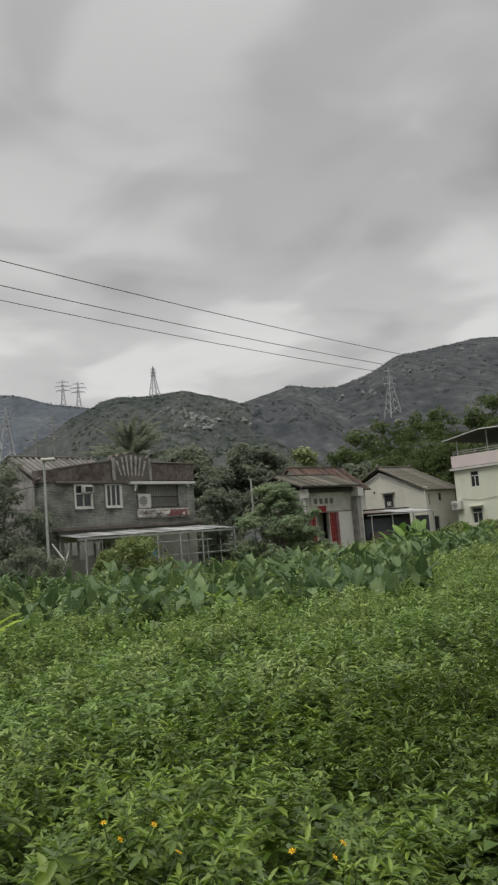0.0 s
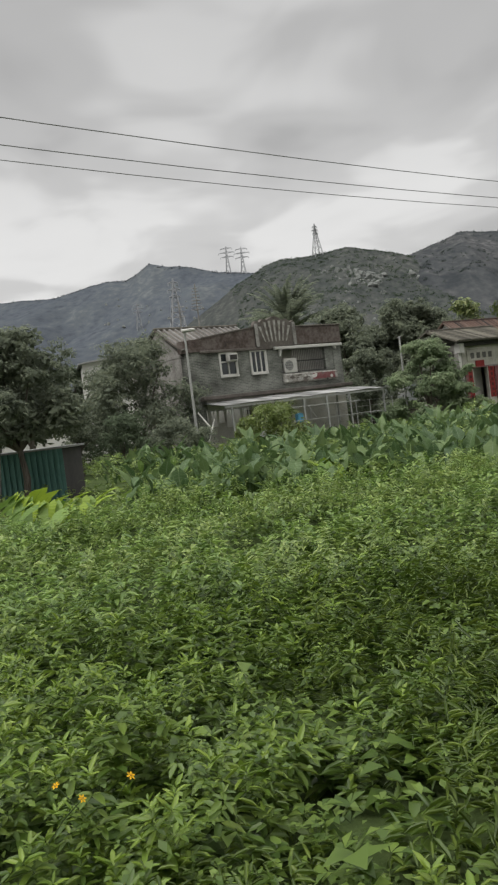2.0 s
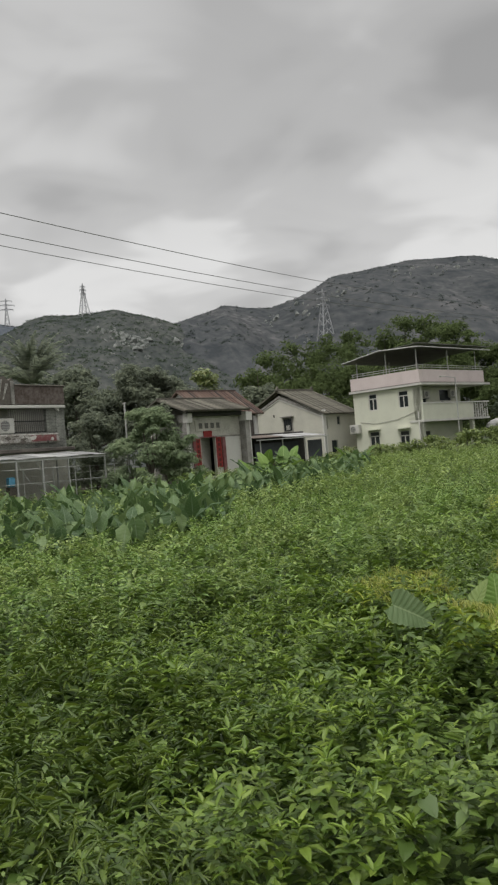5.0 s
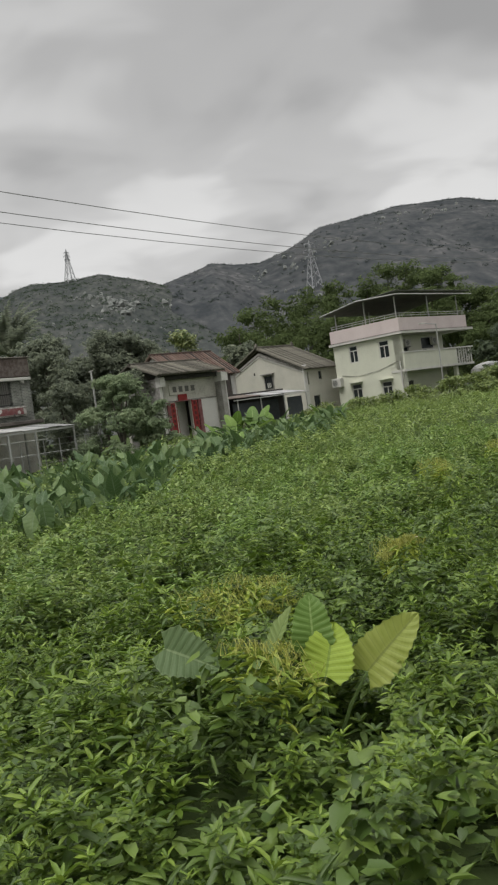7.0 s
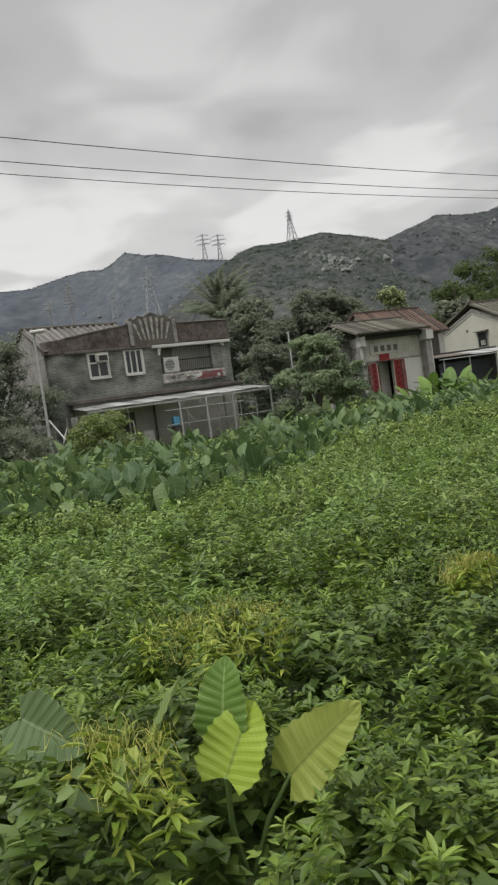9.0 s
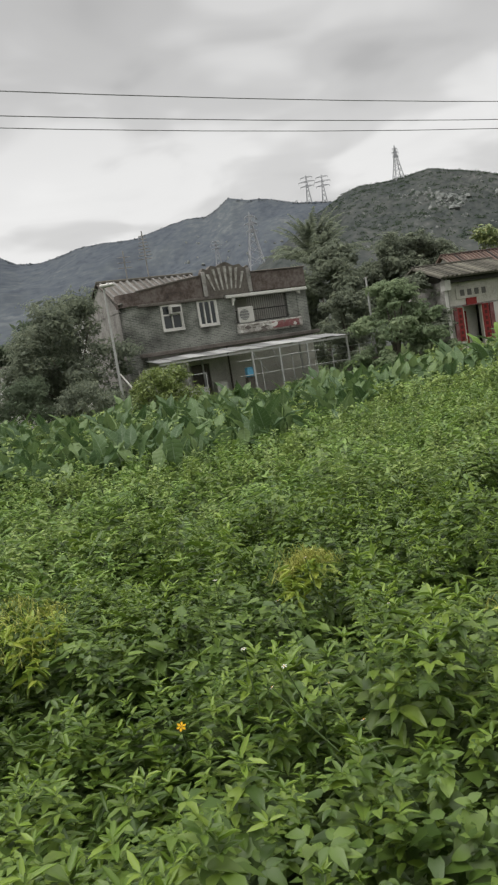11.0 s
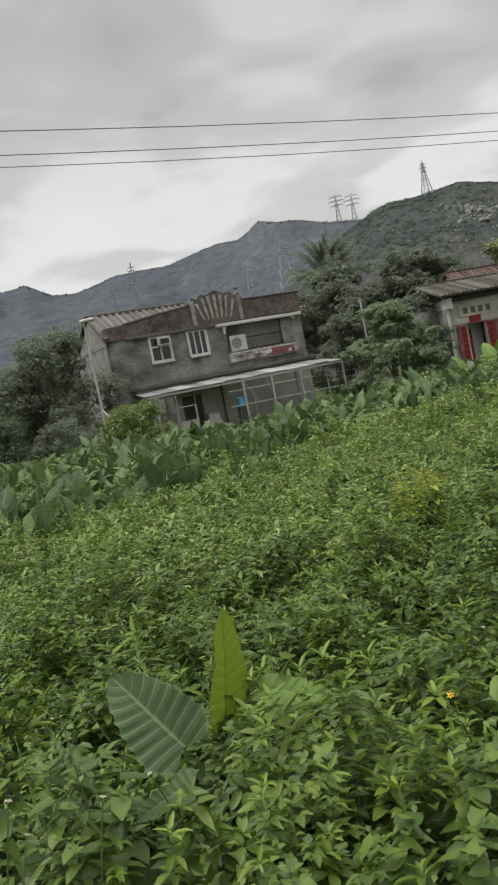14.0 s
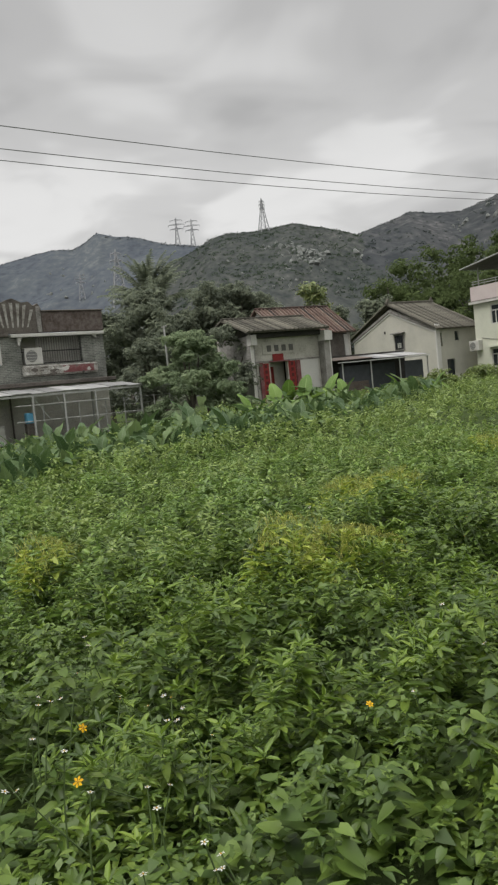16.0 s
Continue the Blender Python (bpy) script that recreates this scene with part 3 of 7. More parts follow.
def hills():
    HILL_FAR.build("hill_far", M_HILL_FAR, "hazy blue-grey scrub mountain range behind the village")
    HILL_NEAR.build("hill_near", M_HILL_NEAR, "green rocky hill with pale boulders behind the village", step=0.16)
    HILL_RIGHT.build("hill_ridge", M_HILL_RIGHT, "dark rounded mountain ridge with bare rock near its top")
    rng = random.Random(5)

    def stone(r):
        bm = bmesh.new()
        bmesh.ops.create_icosphere(bm, subdivisions=2, radius=r)
        s = rng.random() * 50
        for v in bm.verts:
            v.co *= 1 + 0.75 * noise.noise(v.co / r * 1.1 + Vector((s, 0, 0)))
            v.co.z *= 0.95
        return bm

    meshes = [mesh_of("boulder", stone(1.0), M_ROCK) for _ in range(6)]
    spots = []
    for ca, ce, spread, n in ((0.55, 9.25, 0.28, 9), (1.55, 8.95, 0.35, 16), (2.2, 8.55, 0.5, 22), (1.2, 8.3, 0.5, 10), (3.4, 8.2, 0.5, 14), (4.6, 9.4, 0.12, 3), (-0.4, 9.3, 0.3, 5), (6.5, 8.0, 0.5, 8)):
        for _ in range(n):
            spots.append((HILL_NEAR, rng.gauss(ca, spread), min(9.7, rng.gauss(ce, spread * 0.5)), rng.choice((0.6, 0.8, 1.0, 1.2, 1.8, 2.8))))
    for _ in range(36):
        spots.append((HILL_NEAR, rng.uniform(-4, 8), rng.uniform(5.5, 9.3), rng.uniform(0.4, 1.1)))
    for ca, ce, spread, n in ((12.6, 9.2, 0.5, 12), (14.8, 9.6, 0.6, 16), (17.2, 10.6, 0.6, 14), (21.5, 11.6, 0.8, 16), (25.3, 11.5, 0.7, 14), (15.0, 7.8, 0.5, 8)):
        for _ in range(n):
            spots.append((HILL_RIGHT, rng.gauss(ca, spread), rng.gauss(ce, spread * 0.45), rng.choice((0.6, 0.8, 1.0, 1.4, 2.2))))
    for _ in range(26):
        spots.append((HILL_FAR, rng.uniform(-16, -9), rng.uniform(7.0, 10.4), rng.uniform(0.7, 1.8)))
    for h, a, e, s in spots:
        ob = new("boulder", meshes[rng.randrange(6)])
        ob.matrix_world = Matrix.Translation(h.seen_at(a, e) + Vector((0, 0, s * 0.15))) @ Euler((0, 0, rng.uniform(0, 6))).to_matrix().to_4x4() @ Matrix.Diagonal((s * rng.uniform(0.6, 1.5), s, s * rng.uniform(0.7, 1.5), 1))
        tagged(ob, "pale weathered granite boulder lying on the hillside", "boulder", "boulders on the hills")


def leaf_cloud(centres, radii, count, size, rng, flat=0.6, shell=0.55):
    """Leaf quads spread through ellipsoid clumps; returns points and quads."""
    w = radii[:, 0] * radii[:, 1] + 1e-6
    pick = rng.choice(len(centres), count, p=w / w.sum())
    d = rng.normal(size=(count, 3))
    d /= np.linalg.norm(d, axis=1)[:, None]
    rad = shell + (1 - shell) * rng.random(count) ** 0.6
    rad *= 1 + 0.12 * rng.normal(size=count)
    c = centres[pick] + d * radii[pick] * rad[:, None]
    nrm = d * 0.8 + rng.normal(size=(count, 3)) * 0.55 + np.array([0, 0, flat])
    nrm /= np.linalg.norm(nrm, axis=1)[:, None]
    t = np.cross(nrm, rng.normal(size=(count, 3)))
    t /= np.linalg.norm(t, axis=1)[:, None] + 1e-9
    b = np.cross(nrm, t)
    s = size * rng.uniform(0.6, 1.4, count)[:, None]
    pts = np.stack([c - t * s, c + b * s * 0.42 + nrm * s * 0.12, c + t * s, c - b * s * 0.42 + nrm * s * 0.12], 1).reshape(-1, 3)
    return pts, np.arange(count * 4).reshape(-1, 4)


def far_woods():
    """Scrub and small trees along the crests, too many to count."""
    rng = np.random.default_rng(11)
    py = random.Random(8)
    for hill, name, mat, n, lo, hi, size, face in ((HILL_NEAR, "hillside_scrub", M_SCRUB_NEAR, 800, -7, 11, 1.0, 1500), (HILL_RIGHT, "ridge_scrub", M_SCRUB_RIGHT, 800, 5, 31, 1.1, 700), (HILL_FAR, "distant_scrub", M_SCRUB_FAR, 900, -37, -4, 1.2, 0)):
        cs, rs = [], []
        for i in range(n):
            az = py.uniform(lo, hi)
            r = hill.crest * py.uniform(0.985, 1.003)
            s = py.choice((0.4, 0.5, 0.6, 0.8, 1.2)) * size
            cs.append(hill.place(az, r) + Vector((0, 0, s * 0.3)))
            rs.append((s, s, s * py.uniform(0.6, 1.05)))
        for i in range(face):
            az = py.uniform(lo, hi)
            r = hill.foot + (hill.crest - hill.foot) * py.uniform(0.35, 1.0)
            s = py.choice((0.5, 0.7, 0.9, 1.5)) * size
            cs.append(hill.place(az, r) + Vector((0, 0, s * 0.25)))
            rs.append((s * 1.5, s * 1.5, s * 0.8))
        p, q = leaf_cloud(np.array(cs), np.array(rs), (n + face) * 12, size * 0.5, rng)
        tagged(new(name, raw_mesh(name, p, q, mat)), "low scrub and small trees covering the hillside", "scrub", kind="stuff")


def pylon(base, height, width, turn, arms, label):
    top = empty("electricity_pylon", Matrix.Translation(base) @ pose(0, 0, 0, 0, 0, turn), label, "pylon", "pylons on the hills")
    w, waist = width / 2, height * 0.62
    r = height * 0.0085
    legs = []
    for sx in (-1, 1):
        for sy in (-1, 1):
            pts = [(sx * w, sy * w, -height * 0.08), (sx * w * 0.32, sy * w * 0.32, waist), (sx * 0.12, sy * 0.12, height)]
            legs.append(part("leg", tube(pts, [r * 1.5, r * 1.1, r * 0.8], 5), M_PYLON, top))
    levels = [0.0, 0.2, 0.38, 0.52, 0.62, 0.72, 0.82, 0.92]

    def half(f):
        z = f * height
        return (w + (w * 0.32 - w) * z / waist) if z < waist else (w * 0.32 + (0.12 - w * 0.32) * (z - waist) / (height - waist))

    for a, b in zip(levels, levels[1:]):
        ha, hb = half(a), half(b)
        for s in (-1, 1):
            for g in (-1, 1):
                part("brace", rod((g * ha, s * ha, a * height), (-g * hb, s * hb, b * height), r * 0.6, sides=4), M_PYLON, top)
                part("brace", rod((s * ha, g * ha, a * height), (s * hb, -g * hb, b * height), r * 0.6, sides=4), M_PYLON, top)
    for f, reach in arms:
        z = f * height
        for s in (-1, 1):
            for sy in (-1, 1):
                part("crossarm_strut", rod((0, sy * half(f), z + height * 0.03), (s * reach, 0, z), r * 0.8, sides=4), M_PYLON, top)
                part("crossarm_strut", rod((0, sy * half(f), z - height * 0.015), (s * reach, 0, z), r * 0.7, sides=4), M_PYLON, top)
            part("insulator", rod((s * reach, 0, z), (s * reach, 0, z - height * 0.055), r * 0.9, sides=4), M_PYLON, top)
    return top


def pylons():
    six = [(0.66, 4.6), (0.79, 5.4), (0.92, 4.2)]
    pylon(HILL_NEAR.place(-0.62, 708) + Vector((0, 0, -1)), 29, 8.5, 25, [(0.70, 2.4), (0.80, 2.8), (0.90, 2.2)], "grey lattice pylon standing on the hill crest")
    for az, el in ((-6.88, 10.12), (-5.82, 9.93)):
        p = HILL_FAR.place(az, 1140)
        pylon(p + Vector((0, 0, -2)), 40, 7.5, 0, [(0.62, 9.0), (0.77, 11.0), (0.92, 8.0)], "grey lattice pylon with three crossarms behind the crest")
    pylon(HILL_FAR.seen_at(-11.05, 6.4), 46, 14, 20, six, "grey lattice pylon on the hillside above the roofs")
    pylon(HILL_FAR.seen_at(-13.7, 6.9), 26, 6, 20, six, "distant pale lattice pylon on the hillside")
    pylon(HILL_RIGHT.seen_at(16.3, 7.7), 36, 10, 15, six, "grey lattice pylon on the slope of the ridge")


def power_lines():
    for az, x0, z0, a, b in ((0.80138, 21.37, 9.492, 0.04724, 0.00089), (0.86556, 22.446, 8.683, 0.02827, 0.00097), (0.92791, 21.483, 8.571, 0.01129, 0.00115)):
        pts = []
        for k in range(61):
            s = -90 + 240 * k / 60
            pts.append((x0 + s * math.sin(az), 40 + s * math.cos(az), z0 + a * s + b * s * s))
        tagged(part("power_line", tube(pts, [0.0125] * len(pts), 5), M_WIRE), "thin dark overhead power line crossing the sky", "power line", "overhead power lines")


# ---- the old grey house with the canopy ----
def grey_house():
    m = pose(-3.17, 41.63, 0, 0, 0, 42.2)
    top = empty("village_house", m, "two-storey grey brick village house with stained parapet and barred balcony", "house", "village houses")
    L, R = -1.3, 8.75
    w1, w2 = (-0.15, 0.94, 3.97, 5.22), (1.94, 2.97, 3.97, 5.24)
    bal, door = (4.1, 8.1, 3.83, 5.18), (0.95, 2.05, 0.0, 1.98)
    part("wall", wall_with_holes(L, R, 2.722, 5.36, 0, 0.25, [w1, w2, bal]), M_BRICK, top, "grey brick front wall")
    part("lower_wall", wall_with_holes(L, R, 0.0, 2.72, 0.005, 0.25, [door]), M_PLASTER, top, "stained plaster ground-floor wall")
    # the rounded corner between the front and the side
    bm = bmesh.new()
    rings = []
    for k in range(9):
        a = radians(90 * k / 8)
        rings.append([bm.verts.new((L - 0.8 * math.sin(a), 0.8 - 0.8 * math.cos(a), z)) for z in (0, 5.36)])
    for p, q in zip(rings, rings[1:]):
        bm.faces.new((q[0], p[0], p[1], q[1]))
    for f in bm.faces:
        f.smooth = True
    part("rounded_corner", bm, M_BRICK, top)
    part("side_wall", box(L - 0.8, L - 0.55, 0.8, 6.6, 0, 5.4), M_CONC, top, "stained grey plaster side wall")
    part("back_wall", box(L - 0.8, R, 6.35, 6.6, 0, 5.4), M_PLASTER, top)
    part("end_wall", box(R - 0.25, R + 0.001, 0.26, 6.34, 0, 5.36), M_BRICK, top)
    part("upper_floor", box(L - 0.5, R - 0.26, 0.26, 6.3, 2.7, 2.9), M_CONC, top)
    part("balcony_back_wall", box(3.7, R - 0.3, 1.3, 1.5, 2.91, 5.3), M_PLASTER, top, "stained wall behind the balcony bars")
    # Added panel, coloured near-black for the unlit rooms behind the front.
    part("interior_shade_wall", box(L, 3.6, 2.2, 2.3, 0.0, 5.3), M_DARK, top)
    part("flat_roof", box(L - 0.4, R - 0.27, 0.27, 3.0, 5.26, 5.34), M_DARKCONC, top)
    # parapets
    part("parapet_band", prism([(L - 0.05, 5.365), (2.35, 5.365), (2.35, 6.5), (0.5, 6.28), (L - 0.05, 6.02)], -0.08, 0.24), M_REDBAND, top, "faded red-brown rendered parapet")
    bm = bmesh.new()
    rings = []
    for k in range(9):
        a = radians(90 * k / 8)
        rings.append([bm.verts.new((L - 0.05 - rr * math.sin(a), 0.8 - rr * math.cos(a), z)) for z, rr in ((5.36, 0.8), (5.36, 0.88), (6.02, 0.88), (6.02, 0.62))])
    for p, q in zip(rings, rings[1:]):
        for i in range(3):
            bm.faces.new((q[i], p[i], p[i + 1], q[i + 1]))
    bmesh.ops.recalc_face_normals(bm, faces=bm.faces)
    part("parapet_corner", bm, M_REDBAND, top)
    part("parapet_band", box(5.35, R + 0.05, -0.08, 0.24, 5.42, 6.45, bevel=0.03), M_REDBAND, top, "faded red-brown rendered parapet")
    part("parapet_cap", box(5.33, R + 0.12, -0.13, 0.28, 6.452, 6.52, bevel=0.02), M_DARKCONC, top)
    part("parapet_cap", prism([(L - 0.06, 6.024), (0.5, 6.284), (2.36, 6.504), (2.36, 6.57), (0.5, 6.35), (L - 0.06, 6.09)], -0.12, 0.27), M_DARKCONC, top)
    part("cornice", box(L - 0.1, 3.5, -0.14, -0.002, 5.24, 5.40, bevel=0.03), M_DARKCONC, top, "dark stained cornice under the parapet")
    # pediment with the wavy top and the white rays
    line = [(2.38, 5.40), (5.33, 5.40), (5.33, 6.62), (5.2, 6.86), (4.95, 6.74), (4.7, 6.96), (4.35, 6.90), (4.05, 7.05), (3.86, 7.12), (3.6, 7.05), (3.3, 6.92), (3.0, 6.98), (2.75, 6.78), (2.5, 6.88), (2.38, 6.66)]
    ped = part("pediment", prism(line, -0.12, 0.22), M_DARKCONC, top, "wavy-topped pediment with white plaster rays")
    for k, (xa, xb, zt) in enumerate(((3.02, 2.72, 6.55), (3.28, 3.08, 6.78), (3.52, 3.42, 6.86), (3.78, 3.78, 6.9), (4.04, 4.14, 6.86), (4.28, 4.48, 6.78), (4.54, 4.84, 6.55))):
        part("ray", prism([(xa - 0.035, 5.68), (xa + 0.035, 5.68), (xb + 0.085, zt), (xb - 0.085, zt)], -0.15, -0.121), M_PEEL, ped)
    for x in (2.44, 5.14):
        part("pier", box(x - 0.09, x + 0.13, -0.19, -0.121, 5.42, 6.7, bevel=0.02), M_CONC, ped)
    # balcony
    part("balcony_lintel", box(3.58, 8.72, -0.22, -0.003, 5.20, 5.36, bevel=0.02), M_WHITE, top, "white painted ledge over the balcony")
    part("lintel_bracket", prism([(3.95, 5.196), (4.2, 5.196), (4.1, 5.02), (4.03, 4.8), (3.95, 4.8)], -0.12, -0.004), M_WHITE, top)
    part("lintel_bracket", prism([(8.3, 5.196), (8.06, 5.196), (8.16, 5.1), (8.3, 5.0)], -0.12, -0.004), M_WHITE, top)
    part("balcony_panel", box(4.02, 8.22, -0.14, -0.003, 3.22, 3.78, bevel=0.08), M_PEEL, top, "painted balcony panel with peeling white and faded red")
    py = random.Random(12)
    for k in range(16):
        x, z = py.uniform(4.2, 7.9), py.uniform(3.3, 3.66)
        w, h = py.uniform(0.06, 0.28), py.uniform(0.04, 0.12)
        n = 9
        shape = [(x + w * (0.6 + 0.5 * py.random()) * math.cos(6.283 * i / n), z + h * (0.5 + 0.6 * py.random()) * math.sin(6.283 * i / n)) for i in range(n)]
        part("paint_patch", prism(shape, -0.16 - 0.0008 * k, -0.142), M_DARKCONC if k % 3 else M_WHITE, top)
    part("panel_red_field", box(6.2, 7.95, -0.156, -0.142, 3.32, 3.68, bevel=0.006), M_REDOLD, top, "faded red patch")
    part("guard_rail", box(4.12, 8.08, 0.05, 0.12, 3.84, 3.9), M_BAR, top)
    part("guard_rail", box(4.12, 8.08, 0.05, 0.12, 4.45, 4.5), M_BAR, top)
    bar = mesh_of("bar", box(-0.018, 0.018, 0.065, 0.10, 3.9, 5.16), M_CONC)
    for k in range(18):
        shared("bar", bar, top, pose(5.0 + 0.135 * k, 0, 0))
    part("balcony_pillar", box(7.45, 8.09, 0.02, 0.3, 3.84, 5.17), M_BRICK, top)
    aircon(m @ pose(4.75, 0.3, 3.84), 0.95, 0.82, 0.3, label="off-white air-conditioning unit standing in the barred balcony")
    # windows
    w = window_unit(top, *w2, 0.0, M_WHITE, bars=2, label="white-framed two-light window", surround=0.07)
    w = window_unit(top, *w1, 0.0, M_WHITE, bars=1, transom=4.72, label="white-framed window with a unit in its upper light", surround=0.06)
    unit = aircon(m @ pose(0.53, -0.07, 4.73), 0.62, 0.40, 0.3, "window_air_conditioner", "boxy white air conditioner set into the window", fan_front=False)
    part("grille", box(-0.23, 0.23, -0.325, -0.314, 0.07, 0.33), M_BAR, unit, "dark front grille")
    # floor ledge and openings below
    part("floor_ledge", box(L - 0.4, 9.1, -0.35, -0.003, 2.72, 2.93, bevel=0.03), M_DARKCONC, top, "dark mossy concrete ledge between the storeys")
    d = part("door", box(1.0, 2.0, 0.10, 0.16, 0.0, 1.94), M_DARKCONC, top, "dark weathered door")
    part("door_post", box(0.93, 1.0, -0.02, 0.1, 0, 1.96), M_CONC, d)
    part("drain_pipe", rod((3.2, -0.1, 0.2), (3.2, -0.1, 2.7), 0.05), M_DARKCONC, top)
    # the ridged tile roof behind the parapet
    roof_l, roof_r = L - 0.95, 3.4
    tiled_slope(top, roof_l, roof_r, (0.35, 5.55), (3.0, 7.02), M_DARKCONC, 0.36, rib_mat=M_RIB)
    back = tiled_slope(top, roof_l, roof_r, (6.2, 5.45), (3.02, 7.0), M_ROOFTILE, 0.36, rows=False)
    part("ridge", box(roof_l - 0.02, roof_r, 2.88, 3.12, 6.98, 7.14, bevel=0.03), M_ROOFTILE, top)
    bm = bmesh.new()
    a = [bm.verts.new((L - 0.82, y, z)) for y, z in ((0.6, 5.2), (6.3, 5.2), (3.0, 6.9))]
    b = [bm.verts.new((L - 0.6, y, z)) for y, z in ((0.6, 5.2), (6.3, 5.2), (3.0, 6.9))]
    bm.faces.new(a[::-1]), bm.faces.new(b)
    for i in range(3):
        bm.faces.new((a[i], a[(i + 1) % 3], b[(i + 1) % 3], b[i]))
    part("gable", bm, M_CONC, top, "grey stained gable under the tiled roof")
    # aerials
    for x, y, h, n in ((-0.5, 2.9, 1.5, 3), (0.8, 3.0, 2.5, 8)):
        ant = empty("television_aerial", m @ pose(x, y, 7.1), "thin metal television aerial fixed to the roof ridge", "aerial", "roof aerials")
        part("mast", rod((0, 0, -0.1), (0, 0, h), 0.035), M_CONC, ant)
        for k in range(n):
            part("element", rod((-0.42 + 0.03 * k, 0, h * (0.4 + 0.56 * k / n)), (0.42 - 0.03 * k, 0.05, h * (0.42 + 0.56 * k / n)), 0.022, sides=5), M_CONC, ant)
    return top


def canopy():
    m = pose(-2.85, 39.0, 0, 0, 0, 36.9)
    top = empty("yard_canopy", m, "low metal yard canopy with pale sheet roof on steel posts", "canopy")
    n = 13
    for k in range(n):
        x0, x1 = -0.15 + 10.6 * k / n, -0.15 + 10.6 * (k + 1) / n + 0.04
        sh = part("roof_sheet", box(x0, x1, 0, 2.35, 0.006 * (k % 2), 0.03 + 0.006 * (k % 2)), M_SHEET, top)
        sh.matrix_basis = pose(0, 0, 2.30 + 0.02 * (k % 3), 6.5)
    part("front_beam", box(-0.1, 10.45, 0.03, 0.1, 2.19, 2.28), M_STEEL, top)
    part("back_beam", box(-0.1, 10.45, 2.2, 2.28, 2.42, 2.53), M_STEEL, top)
    for x, w in ((0.32, 0.05), (4.82, 0.045), (6.37, 0.05), (7.97, 0.035), (10.4, 0.045)):
        part("post", box(x - w, x + w, 0.03, 0.1, 0, 2.19), M_STEEL, top)
    for x in (2.9, 8.7):
        part("post", box(x - 0.04, x + 0.04, 2.2, 2.27, 0, 2.5), M_STEEL, top)
    part("rail", rod((4.0, 0.06, 1.8), (8.65, 0.06, 1.76), 0.025), M_STEEL, top)
    part("rail", rod((4.0, 0.06, 1.05), (10.4, 0.06, 1.02), 0.02), M_STEEL, top)
    part("brace", rod((4.86, 0.06, 2.15), (5.6, 0.06, 1.05), 0.02), M_STEEL, top)
    part("brace", rod((6.4, 0.06, 1.2), (6.0, 0.06, 2.15), 0.018), M_STEEL, top)
    # mesh fence under the canopy
    f = empty("yard_fence", m @ pose(0, 0.4, 0), "thin wire yard fence on grey posts beside the canopy", "fence")
    for x in (5.4, 7.2, 8.6, 9.6, 11.3, 12.2):
        part("post", rod((x, 0, 0), (x, 0, 1.75), 0.028), M_STEEL, f)
    for z in (0.5, 0.95, 1.4, 1.72):
        part("wire", rod((5.4, 0, z), (12.2, 0, z), 0.008, sides=5), M_STEEL, f)
    k = empty("blue_crate", m @ pose(4.7, 0.5, 0), "bright blue plastic barrel on a stand under the canopy", "crate")
    part("body", box(-0.18, 0.18, -0.18, 0.18, 0.95, 1.45, bevel=0.05), M_BLUE, k)
    part("stand", box(-0.2, 0.2, -0.18, 0.18, 0, 0.948), M_DARKCONC, k)
    w = empty("washing_machine", m @ pose(3.4, 1.4, 0), "off-white washing machine standing in the shaded yard", "appliance")
    part("body", box(-0.3, 0.3, -0.3, 0.3, 0.0, 0.9, bevel=0.03), M_ACWHITE, w)
    part("lid", box(-0.29, 0.29, -0.29, 0.29, 0.902, 0.95, bevel=0.02), M_ACWHITE, w)
    g = empty("yard_gate", m @ pose(1.25, 0.1, 0), "low grey steel gate leaf standing open in the yard", "gate")
    for x in (0, 0.95):
        part("upright", box(x - 0.025, x + 0.025, -0.02, 0.02, 0, 1.55), M_STEEL, g)
    for z in (0.15, 0.8, 1.5):
        part("crossbar", box(0.026, 0.924, -0.018, 0.018, z, z + 0.04), M_STEEL, g)
    part("sheet", box(0.03, 0.92, -0.008, 0.008, 0.2, 0.79), M_SHEET, g)


# ---- the gate house with the red scrolls ----
def scroll(parent, x0, x1, z0, z1, y, marks):
    s = part("scroll", box(x0, x1, y - 0.03, y, z0, z1), M_RED, parent, "red paper couplet with dark brush marks")
    for k in range(marks):
        zc = z1 - (z1 - z0) * (k + 0.5) / marks
        h = (z1 - z0) / marks * 0.3
        part("brush_mark", box((x0 + x1) / 2 - 0.09, (x0 + x1) / 2 + 0.09, y - 0.04, y - 0.031, zc - h, zc + h), M_REDMARK, s)


M_REDMARK = material("dark_brush_mark", ((0.3, (0.07, 0.02, 0.018)), (0.7, (0.11, 0.03, 0.025))), rough=0.9, bump=0.0)


